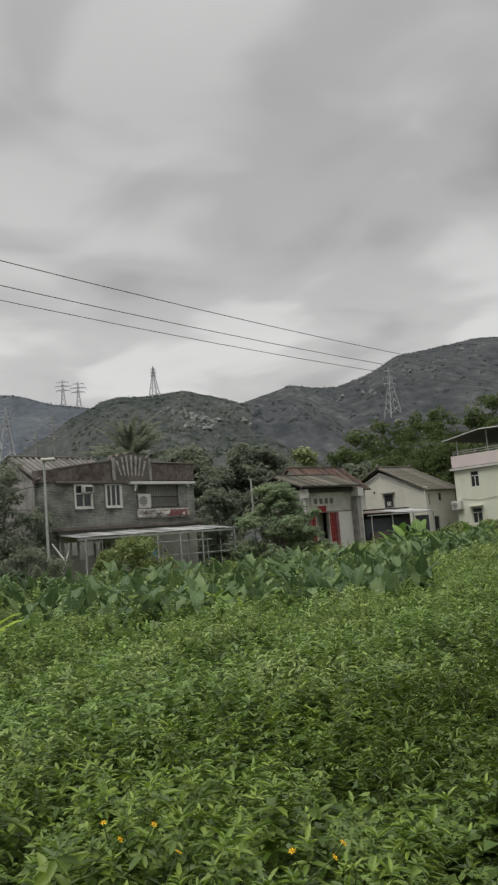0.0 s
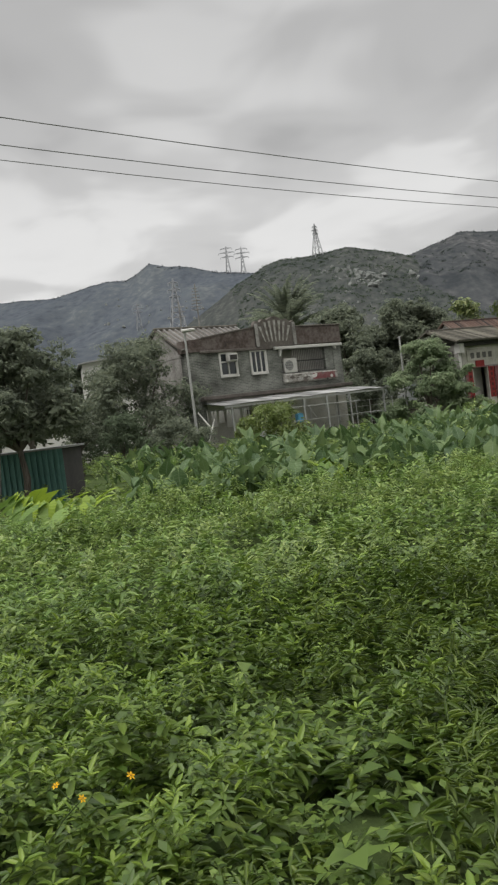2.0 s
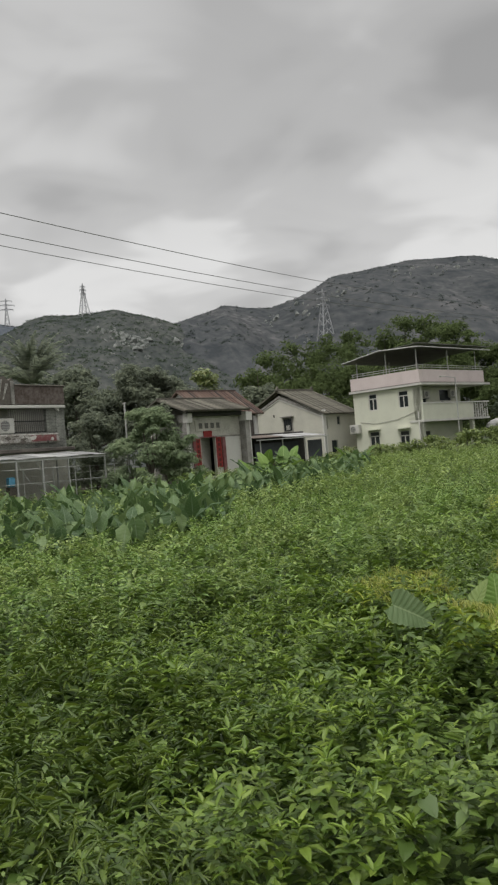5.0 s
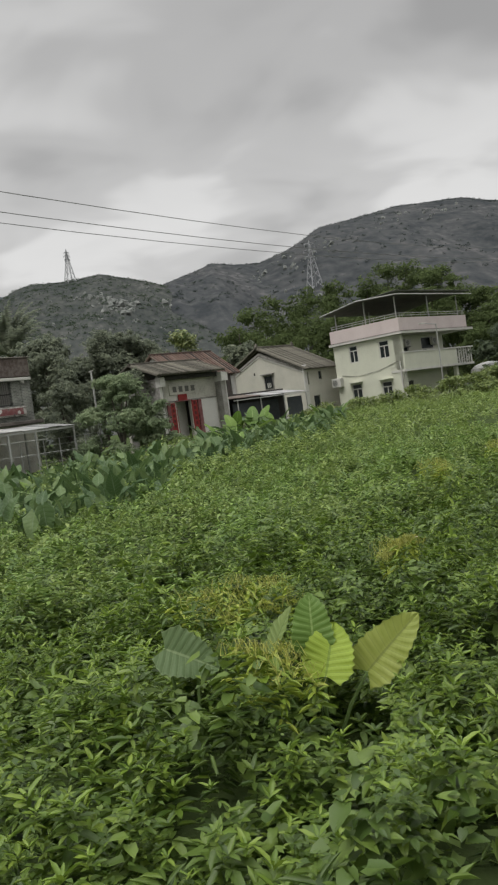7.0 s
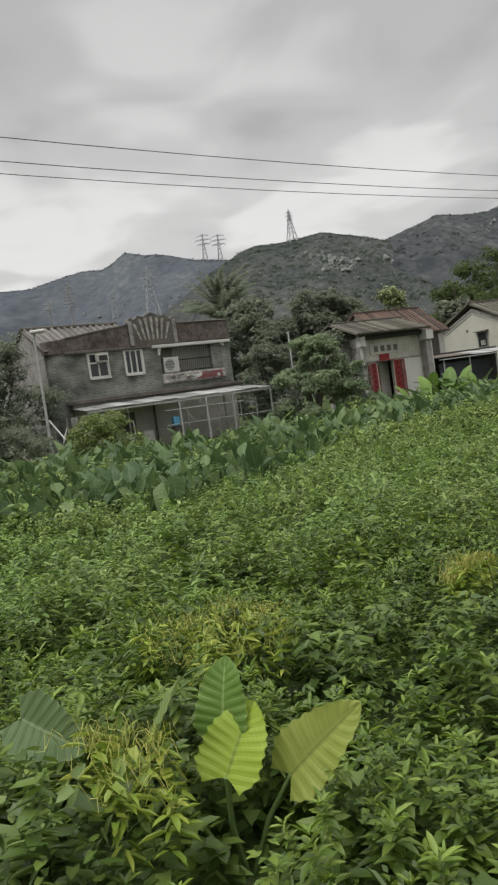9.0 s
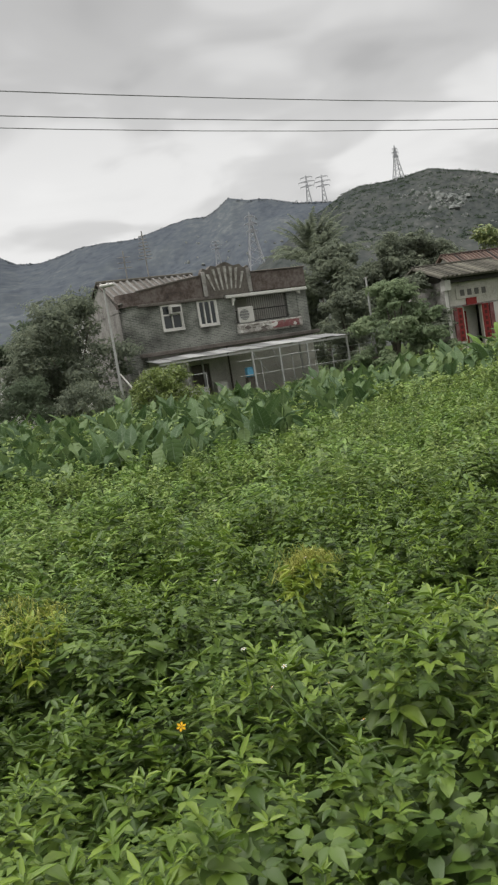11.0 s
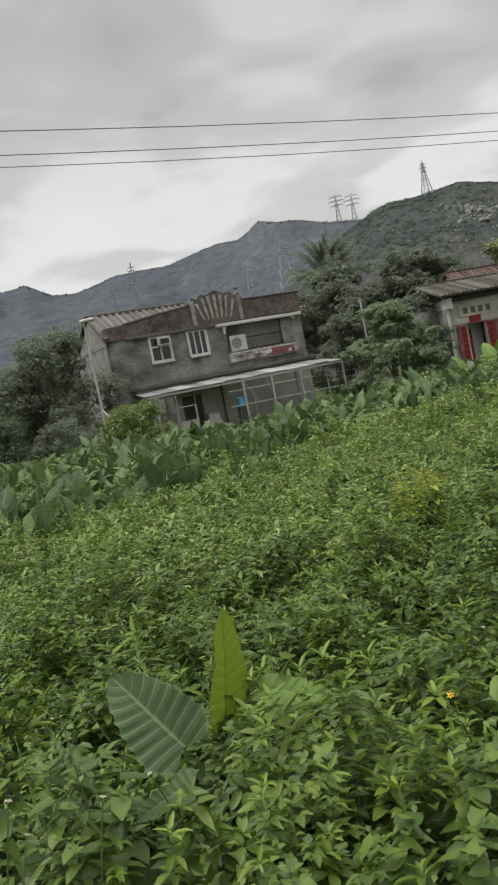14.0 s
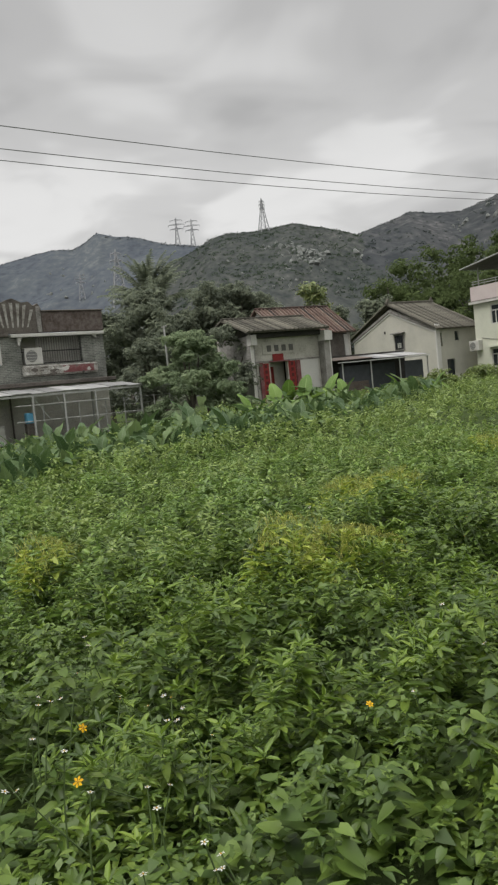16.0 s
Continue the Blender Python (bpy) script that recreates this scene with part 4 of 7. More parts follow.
def gate_house():
    m = pose(15.4, 55.0, 0, 0, 0, 34)
    top = empty("gate_house", m, "old village gate house with tiled roof and red door scrolls", "house", "village houses")
    L = -5.25
    part("front_wall", wall_with_holes(L, -0.45, 0, 4.75, 0.25, 0.5, [(-4.1, -2.85, 0.0, 2.98)]), M_PLASTER, top, "stained pale plaster front with a doorway")
    part("side_wall", box(-0.44, 0.0, -0.35, 3.6, 0, 4.55), M_CONC, top, "rough grey brick side wall end")
    part("side_wall", box(L - 0.3, L - 0.002, -0.1, 3.6, 0, 4.55), M_CONC, top)
    part("back_wall", box(L - 0.3, 0.0, 3.61, 3.85, 0, 5.2), M_PLASTER, top)
    part("pier_head", prism([(-0.5, 4.0), (0.06, 4.0), (0.08, 4.55), (-0.5, 4.62)], -0.55, 0.2), M_WHITE, top, "white painted pier head")
    part("pier_head", prism([(L - 0.32, 4.0), (L + 0.06, 4.0), (L + 0.06, 4.6), (L - 0.32, 4.6)], -0.3, 0.2), M_WHITE, top, "white painted pier head")
    part("pier_edge", box(L - 0.31, L - 0.1, -0.12, -0.102, 0.0, 3.99), M_WHITE, top)
    part("corner_board", box(-0.05, 0.02, -0.37, -0.352, 0.0, 3.99), M_WHITE, top)
    part("beam", box(L, -0.45, -0.1, 0.23, 4.4, 4.7), M_DARK, top, "dark beam under the eave")
    part("name_board", box(-4.55, -2.35, 0.19, 0.248, 3.42, 4.1, bevel=0.01), M_PLASTER, top, "pale plaster name board with four worn characters")
    for k in range(4):
        x = -4.25 + 0.52 * k
        part("worn_character", box(x, x + 0.3, 0.172, 0.188, 3.58, 3.95), M_GREYTEXT, top)
    part("wall_panel", box(-1.95, -0.6, 0.21, 0.248, 0.1, 2.95), M_WHITEWALL, top)
    part("panel_line", box(L + 0.05, -0.46, 0.195, 0.248, 2.96, 3.06), M_CONC, top)
    part("red_banner", box(-3.9, -3.15, 0.15, 0.193, 3.02, 3.42), M_RED, top, "red paper banner over the door")
    part("lintel", box(-4.2, -2.75, 0.13, 0.193, 2.955, 3.015), M_REDOLD, top)
    scroll(top, -4.62, -4.2, 0.9, 2.9, 0.245, 6)
    scroll(top, -2.78, -2.3, 0.9, 2.95, 0.245, 6)
    part("door_leaf", box(-4.9, -4.64, 0.15, 0.21, 0.2, 2.95), M_REDOLD, top, "faded red open door leaf")
    part("door_leaf", box(-2.28, -1.97, 0.15, 0.21, 0.2, 2.95), M_REDOLD, top, "faded red open door leaf")
    part("passage_wall", box(-4.6, -2.5, 1.2, 1.3, 0, 3.2), M_PLASTER, top)
    part("inner_banner", box(-3.95, -3.3, 1.15, 1.18, 0.6, 2.7), M_RED, top, "dim red hanging inside the passage")
    part("doorstep", box(-4.3, -2.6, -0.2, 0.24, 0.0, 0.35, bevel=0.03), M_CONC, top)
    tiled_slope(top, L - 0.75, -0.1, (-0.6, 4.78), (2.2, 5.72), M_ROOFGREY, 0.3)
    part("ridge", box(L - 0.75, -0.05, 2.1, 2.35, 5.68, 5.86, bevel=0.03), M_ROOFGREY, top)
    tiled_slope(top, L - 0.75, -0.1, (3.9, 5.1), (2.24, 5.7), M_ROOFGREY, 0.3, rows=False)

    # the larger hall behind it, with the rust-red roof
    hall = empty("red_roofed_hall", m @ pose(0, 2.8, 0), "old hall with rust-red tiled roof behind the gate", "house", "village houses")
    a, b = -1.25, 4.35
    part("front_wall", wall_with_holes(a, b - 0.3, 0, 4.75, 0.3, 0.5, [(1.3, 1.9, 3.3, 4.2)]), M_DARKCONC, hall, "dim weathered front wall")
    part("shutter", box(1.31, 1.89, 0.36, 0.42, 3.31, 4.19), M_CONC, hall)
    part("corner_pillar", box(b - 0.6, b - 0.302, 0.22, 0.299, 0, 4.5), M_WHITEWALL, hall)
    part("end_wall", box(b - 0.29, b - 0.05, 0.3, 5.5, 0, 4.75), M_PLASTER, hall)
    part("back_wall", box(a, b, 5.51, 5.7, 0, 4.75), M_PLASTER, hall)
    part("left_wall", box(a, a + 0.22, 1.1, 5.5, 0, 4.75), M_WHITEWALL, hall)
    bm = bmesh.new()
    va = [bm.verts.new((a, y, z)) for y, z in ((0.5, 4.75), (5.5, 4.75), (2.75, 6.55))]
    vb = [bm.verts.new((a + 0.22, y, z)) for y, z in ((0.5, 4.75), (5.5, 4.75), (2.75, 6.55))]
    bm.faces.new(va[::-1]), bm.faces.new(vb)
    for i in range(3):
        bm.faces.new((va[i], va[(i + 1) % 3], vb[(i + 1) % 3], vb[i]))
    part("gable", bm, M_WHITEWALL, hall, "white gable under the red roof")
    tiled_slope(hall, a - 0.25, b + 0.15, (-0.2, 4.68), (2.75, 6.64), M_ROOFRED, 0.3)
    tiled_slope(hall, a - 0.25, b + 0.15, (5.75, 4.7), (2.77, 6.62), M_ROOFRED, 0.3, rows=False)
    part("ridge", box(a - 0.25, b + 0.1, 2.65, 2.87, 6.62, 6.76, bevel=0.03), M_ROOFRED, hall)


# ---- the lean-to shelter between the gate and the gabled house ----
def shelter():
    m = pose(16.0, 54.6, 0, 0, 0, 29)
    top = empty("lean_to_shelter", m, "low lean-to shelter with pale and brown roof sheets", "shelter")
    for k in range(9):
        x0 = 0.0 + 0.78 * k
        mat = M_SHEETOLD if k < 4 else M_SHEET
        s = part("roof_sheet", box(x0, x0 + 0.8, 0.9 if k < 4 else 0.3, 2.8, 0.005 * (k % 2), 0.035 + 0.005 * (k % 2)), mat, top)
        s.matrix_basis = pose(0, 0, 2.57, 7)
    part("roof_edge", box(0.1, 6.9, -0.15, 0.25, 2.50, 2.56), M_CANVAS, top, "pale sagging canvas edge")
    for x in (0.3, 2.4, 4.6, 6.8):
        part("post", rod((x, 0.05, 0), (x, 0.05, 2.49), 0.045), M_STEEL, top)
    part("back_wall", box(0.0, 7.0, 2.7, 2.8, 0, 3.05), M_DARK, top)
    part("side_sheet", box(5.3, 6.75, 0.5, 0.53, 0.9, 2.3), M_TARP, top, "blue-grey tarpaulin hung under the roof")
    part("low_panel", box(5.3, 6.9, 0.45, 0.48, 0.2, 0.88), M_SHEET, top)
    # Dark sheet added to stand for the shade under the shelter roof.
    part("shade_screen", box(0.9, 5.2, 1.4, 1.44, 0.0, 2.3), M_TARP, top)
    t = empty("stacked_planks", m @ pose(1.6, 0.7, 0), "dark stack of planks stored under the shelter", "planks")
    for k in range(6):
        part("plank", box(-0.9 + 0.05 * (k % 3), 0.9 - 0.04 * (k % 2), -0.15, 0.15, 0.22 * k, 0.22 * k + 0.2), M_SHEETOLD, t)


# ---- the cream gabled house ----
def gabled_house():
    m = pose(24.0, 65.7, 0, 0, 0, 34)
    top = empty("gabled_house", m, "cream plastered house with stepped gable and grey tile roof", "house", "village houses")
    W, D, RZ = 9.8, 4.3, 7.0

    def gable_plane(x0, x1, inset, mat, name, label="", z_off=0.0):
        pts = [(inset, 0.0), (W - inset, 0.0), (W - inset, 4.62 + z_off), (4.95, RZ - 0.42 + z_off), (inset, 4.62 + z_off)]
        bm = bmesh.new()
        a = [bm.verts.new((x0, y, z)) for y, z in pts]
        b = [bm.verts.new((x1, y, z)) for y, z in pts]
        bm.faces.new(a), bm.faces.new(b[::-1])
        for i in range(len(pts)):
            j = (i + 1) % len(pts)
            bm.faces.new((a[i], b[i], b[j], a[j]))
        bmesh.ops.recalc_face_normals(bm, faces=bm.faces)
        return part(name, bm, mat, top, label)

    gable_plane(0.0, 0.25, 0.0, M_CREAM, "gable_wall", "cream stained gable wall")
    gable_plane(D - 0.25, D, 0.0, M_CREAM, "gable_wall")
    part("side_wall", wall_with_holes(0.26, D - 0.26, 0, 4.6, 0.0, 0.22, [(1.85, 2.25, 3.55, 4.25), (0.3, 0.55, 3.2, 4.2), (0.9, 1.7, 0.8, 2.2)]), M_CREAM, top, "cream plaster side wall")
    part("back_wall", box(0.26, D - 0.26, W - 0.22, W, 0, 4.6), M_CREAM, top)
    # Added lining whose near-black colour gives the openings their inner shade.
    part("interior_shade_lining", box(0.3, D - 0.3, 0.4, 0.5, 0, 4.4), M_DARK, top)
    part("pilaster", box(-0.16, 0.26, -0.14, -0.002, 0, 4.85, bevel=0.02), M_WHITEWALL, top, "white corner pilaster")
    # dark moulding bands that follow the gable
    for off, wd, th in ((0.05, 0.2, 0.10), (0.32, 0.08, 0.06)):
        for ya, yb in ((0.0, 4.95), (W, 4.95)):
            bm = bmesh.new()
            p = [(ya, 4.62 - off), (yb, RZ - 0.42 - off), (yb, RZ - 0.42 - off - wd), (ya, 4.62 - off - wd)]
            a = [bm.verts.new((-th, y, z)) for y, z in p]
            b = [bm.verts.new((-0.003, y, z)) for y, z in p]
            bm.faces.new(a), bm.faces.new(b[::-1])
            for i in range(4):
                j = (i + 1) % 4
                bm.faces.new((a[i], b[i], b[j], a[j]))
            bmesh.ops.recalc_face_normals(bm, faces=bm.faces)
            part("gable_moulding", bm, M_CONC if wd > 0.1 else M_WHITEWALL, top)
    # gable window
    win = part("window", box(-0.03, -0.003, 3.5, 4.65, 3.25, 4.55), M_CONC, top, "small barred gable window with a hood")
    part("pane", box(-0.06, -0.032, 3.65, 4.5, 3.38, 4.42), M_GLASS, win)
    part("white_sheet", box(-0.075, -0.062, 3.8, 4.3, 3.45, 3.85), M_WHITE, win)
    for k in range(5):
        part("window_bar", box(-0.12, -0.09, 3.62 + 0.21 * k, 3.65 + 0.21 * k, 3.35, 4.45), M_BAR, win)
    part("hood", box(-0.32, -0.004, 3.35, 4.8, 4.57, 4.66), M_CONC, win)
    part("vent", box(-0.02, -0.003, 5.65, 5.83, 4.7, 4.92), M_DARK, top)
    for x0, x1, z0, z1 in ((1.87, 2.23, 3.57, 4.23), (0.95, 1.65, 0.85, 2.15)):
        part("window", box(x0, x1, 0.08, 0.12, z0, z1), M_GLASS, top)
    for sgn, eave in ((1, (-0.45, 4.52)), (-1, (W + 0.45, 4.52))):
        tiled_slope(top, -0.28, D + 0.3, eave, (4.95, RZ), M_ROOFGREY, 0.3)
    part("ridge", box(-0.35, D + 0.35, 4.8, 5.1, RZ - 0.03, RZ + 0.17, bevel=0.03), M_ROOFGREY, top)
    for x in (-0.3, D + 0.05):
        part("ridge_end", prism([(x, RZ + 0.16), (x + 0.3, RZ + 0.16), (x + 0.15, RZ + 0.42)], 4.85, 5.05), M_ROOFGREY, top)
    # low wing behind, towards the white house
    wing = empty("low_annex", m @ pose(4.4, 0.3, 0), "low cream annex beside the gabled house", "annex")
    part("wall", box(0, 3.2, 0, 3.5, 0, 2.9), M_CREAM, wing)
    part("roof", box(-0.1, 3.3, -0.2, 3.6, 2.91, 3.05), M_CONC, wing)
    part("window", box(0.8, 1.7, -0.03, -0.003, 1.5, 2.4), M_GLASS, wing)


# ---- the white house with the pink parapet ----
def white_house():
    m = pose(30.7, 60.3, 0, 0, 0, 33)
    top = empty("white_house", m, "pale two-storey village house with pink parapet and roof canopy", "house", "village houses")
    Wy, Wx = 6.9, 9.7
    # left face lies in x = 0, so it is built along x and turned
    face = part("left_wall", wall_with_holes(0, Wy, 0, 6.0, 0, 0.25, [(1.62, 2.52, 4.4, 5.8), (4.70, 5.7, 4.35, 5.75), (1.45, 2.5, 1.3, 2.65), (4.55, 5.55, 1.2, 2.5)]), M_PALE, top, "pale rendered wall with white-framed windows")
    turn = pose(0, Wy, 0, 0, 0, -90)
    face.matrix_basis = turn
    return m, top, face, Wy, Wx


def white_house_details():
    m, top, face, Wy, Wx = white_house()
    for x0, x1, z0, z1 in ((1.62, 2.52, 4.4, 5.8), (4.70, 5.7, 4.35, 5.75), (1.45, 2.5, 1.3, 2.65), (4.55, 5.55, 1.2, 2.5)):
        w = part("window", wall_with_holes(x0, x1, z0, z1, 0.03, 0.12, [(x0 + 0.08, x1 - 0.08, z0 + 0.07, z1 - 0.07)]), M_WHITE, face, "white-framed three-light window")
        c = (x0 + x1) / 2
        part("mullion", box(c - 0.04, c + 0.04, 0.04, 0.11, z0 + 0.071, z1 - 0.46), M_WHITE, w)
        part("transom", box(x0 + 0.081, x1 - 0.081, 0.035, 0.115, z1 - 0.46, z1 - 0.38), M_WHITE, w)
        for a, b, e, g in ((x0 + 0.08, c - 0.04, z0 + 0.07, z1 - 0.46), (c + 0.04, x1 - 0.08, z0 + 0.07, z1 - 0.46), (x0 + 0.08, x1 - 0.08, z1 - 0.38, z1 - 0.07)):
            part("pane", box(a, b, 0.07, 0.085, e, g), M_GLASS, w)
    for x0, x1, z in ((1.3, 2.65, 2.75), (4.4, 5.7, 2.65)):
        part("window_hood", box(x0, x1, -0.45, -0.003, z, z + 0.07), M_PALE, face)
    part("drain_pipe", rod((6.6, -0.06, 0), (6.6, -0.06, 3.9), 0.05), M_WHITE, face)
    part("wall_cable", tube([(0.6, -0.03, 3.5), (2.2, -0.04, 3.25), (4.5, -0.04, 3.45), (6.4, -0.03, 3.95)], [0.018] * 4, 5), M_CONC, face)
    # recessed front with the balcony
    part("front_wall", wall_with_holes(0.26, 7.8, 0, 6.0, 1.25, 1.45, [(4.55, 6.4, 4.75, 5.8), (1.8, 2.7, 4.55, 5.7), (4.75, 5.3, 3.3, 4.75), (1.6, 2.8, 0.0, 2.3)]), M_PALE, top)
    for x0, x1, z0, z1 in ((4.55, 6.4, 4.75, 5.8), (1.8, 2.7, 4.55, 5.7)):
        w = part("window", wall_with_holes(x0, x1, z0, z1, 1.28, 1.38, [(x0 + 0.08, x1 - 0.08, z0 + 0.08, z1 - 0.08)]), M_WHITE, top, "white-framed balcony window")
        part("pane", box(x0 + 0.07, x1 - 0.07, 1.32, 1.34, z0 + 0.07, z1 - 0.07), M_GLASS, w)
    part("door", box(4.76, 5.29, 1.3, 1.36, 3.31, 4.74), M_GLASS, top)
    part("door", box(1.62, 2.78, 1.3, 1.36, 0.0, 2.28), M_DARK, top, "dark ground-floor doorway")
    part("end_wall", box(7.55, 7.8, 1.46, Wy, 0, 6.0), M_PALE, top)
    part("back_wall", box(0.26, 7.54, Wy - 0.25, Wy - 0.002, 0, 6.0), M_PALE, top)
    part("floor_slab", box(0.26, 7.5, 1.46, Wy - 0.26, 2.95, 3.1), M_CONC, top)
    # Panel added behind the front, with room shade painted in as near-black.
    part("interior_shade_wall", box(0.3, 7.5, 2.4, 2.5, 0, 5.9), M_DARK, top)
    part("near_wing", box(0.0, 0.26, 0.0, 1.24, 3.2, 6.0), M_PALE, top)
    b = part("balcony", box(-0.05, 10.1, -0.15, 1.24, 3.05, 3.22), M_WHITE, top, "pale balcony with a solid parapet and pierced end")
    part("parapet", box(-0.02, 7.5, -0.12, 0.02, 3.22, 4.5), M_PALE, b)
    part("coping", box(-0.06, 10.15, -0.17, 0.07, 4.5, 4.6), M_WHITE, b)
    for k in range(7):
        x = 7.55 + 0.38 * k
        part("baluster", box(x, x + 0.09, -0.1, 0.0, 3.22, 4.5), M_WHITE, b)
        if k < 6:
            pts = [(x + 0.235 + 0.14 * math.cos(a), -0.05, 3.86 + (0.3 if k % 2 else -0.3) + 0.14 * math.sin(a)) for a in np.linspace(0, 2 * math.pi, 13)]
            part("pierced_ring", tube(pts, [0.03] * 13, 5), M_WHITE, b)
    part("ground_pier", box(0.0, 0.3, 0.0, 0.3, 0.0, 3.045), M_PALE, top)
    part("ground_pier", box(7.4, 7.7, 0.0, 0.3, 0.0, 3.045), M_PALE, top)
    part("roof_slab", box(-0.28, 10.2, -0.35, Wy + 0.2, 6.02, 6.2), M_WHITE, top, "white projecting roof slab")
    part("slab_edge", box(-0.30, 10.22, -0.37, Wy + 0.22, 6.2, 6.235), M_REDBAND, top)
    part("roof_parapet", wall_with_holes(-0.15, 9.7, 6.236, 7.28, -0.1, 0.06, []), M_PINK, top, "pink rendered roof parapet")
    part("roof_parapet", box(-0.15, 0.01, 0.061, Wy - 0.1, 6.236, 7.28), M_PINK, top)
    part("roof_parapet", box(9.54, 9.7, 0.061, Wy - 0.1, 6.236, 7.28), M_PINK, top)
    part("roof_parapet", box(-0.15, 9.7, Wy - 0.099, Wy + 0.06, 6.236, 7.28), M_PINK, top)
    c = empty("roof_canopy", m @ pose(0, 0, 7.28), "dark sheet canopy on steel posts over the roof terrace", "canopy")
    for x, y, z in ((0.3, 6.5, 1.38), (0.3, 3.4, 1.85), (0.3, 0.35, 1.72), (4.8, 0.35, 1.75), (9.3, 0.4, 1.75), (9.3, 6.4, 1.45), (4.8, 6.4, 1.5)):
        part("post", rod((x, y, -0.35), (x, y, z), 0.05), M_STEEL, c)
    for (ya, za), (yb, zb) in (((3.4, 1.9), (7.4, 1.35)), ((3.42, 1.9), (-0.5, 1.72))):
        run = math.hypot(yb - ya, zb - za)
        s = part("canopy_sheet", box(-0.6, 10.4, 0, run, 0.0, 0.03), M_SHEETMID, c)
        ang = math.degrees(math.atan2(zb - za, abs(yb - ya)))
        s.matrix_basis = pose(0, ya, za, ang) if yb > ya else pose(0, ya, za, ang) @ Matrix.Diagonal((1, 1, 1, 1)) @ pose(0, 0, 0, 180 - 2 * ang + 2 * ang)
    part("edge_trim", rod((-0.6, 7.4, 1.37), (-0.6, 3.4, 1.94), 0.05), M_STEEL, c)
    part("edge_trim", rod((-0.6, 3.4, 1.94), (-0.6, -0.5, 1.76), 0.05), M_STEEL, c)
    part("edge_trim", rod((-0.6, -0.5, 1.76), (10.4, -0.5, 1.76), 0.05), M_STEEL, c)
    for z in (0.18, 0.36):
        part("railing", rod((-0.07, 0.0, z), (-0.07, Wy - 0.1, z), 0.028), M_STEEL, c)
        part("railing", rod((-0.07, -0.02, z), (9.6, -0.02, z), 0.028), M_STEEL, c)
    for k in range(7):
        part("railing_post", rod((-0.07, 0.1 + 1.1 * k, -0.02), (-0.07, 0.1 + 1.1 * k, 0.36), 0.022), M_STEEL, c)
    for k in range(8):
        part("railing_post", rod((0.6 + 1.25 * k, -0.02, -0.02), (0.6 + 1.25 * k, -0.02, 0.36), 0.022), M_STEEL, c)
    aircon(m @ pose(-0.003, 6.75, 2.6, 0, 0, -90), 0.95, 0.75, 0.4)
    aircon(m @ pose(2.3, 1.22, 5.05), 0.8, 0.6, 0.3)
    aircon(m @ pose(6.2, 1.22, 5.1), 0.8, 0.6, 0.3)
    # lamp post in front, and the round canopy beside the house
    lp = empty("street_lamp", m @ pose(3.3, -1.2, 0), "thin grey street lamp with a long arm", "street lamp", "street lamps")
    part("pole", rod((0, 0, 0), (0, 0, 6.5), 0.06, 0.045), M_STEEL, lp)
    part("arm", rod((0.02, 0, 6.48), (-2.1, -0.2, 6.55), 0.035), M_STEEL, lp)
    part("lamp_head", box(-2.5, -1.9, -0.3, -0.1, 6.5, 6.58, bevel=0.02), M_ACWHITE, lp)
    dome = empty("garden_parasol", m @ pose(10.9, -1.0, 0), "large pale domed parasol standing beside the house", "parasol")
    bm = bmesh.new()
    bmesh.ops.create_uvsphere(bm, u_segments=16, v_segments=8, radius=1.6)
    bmesh.ops.delete(bm, geom=[v for v in bm.verts if v.co.z < -0.01], context="VERTS")
    for v in bm.verts:
        v.co.z = v.co.z * 0.5 + 2.25
    bmesh.ops.solidify(bm, geom=bm.faces[:], thickness=0.02)
    part("canopy", bm, M_CANVAS, dome)
    part("pole", rod((0, 0, 0), (0, 0, 3.0), 0.04), M_STEEL, dome)


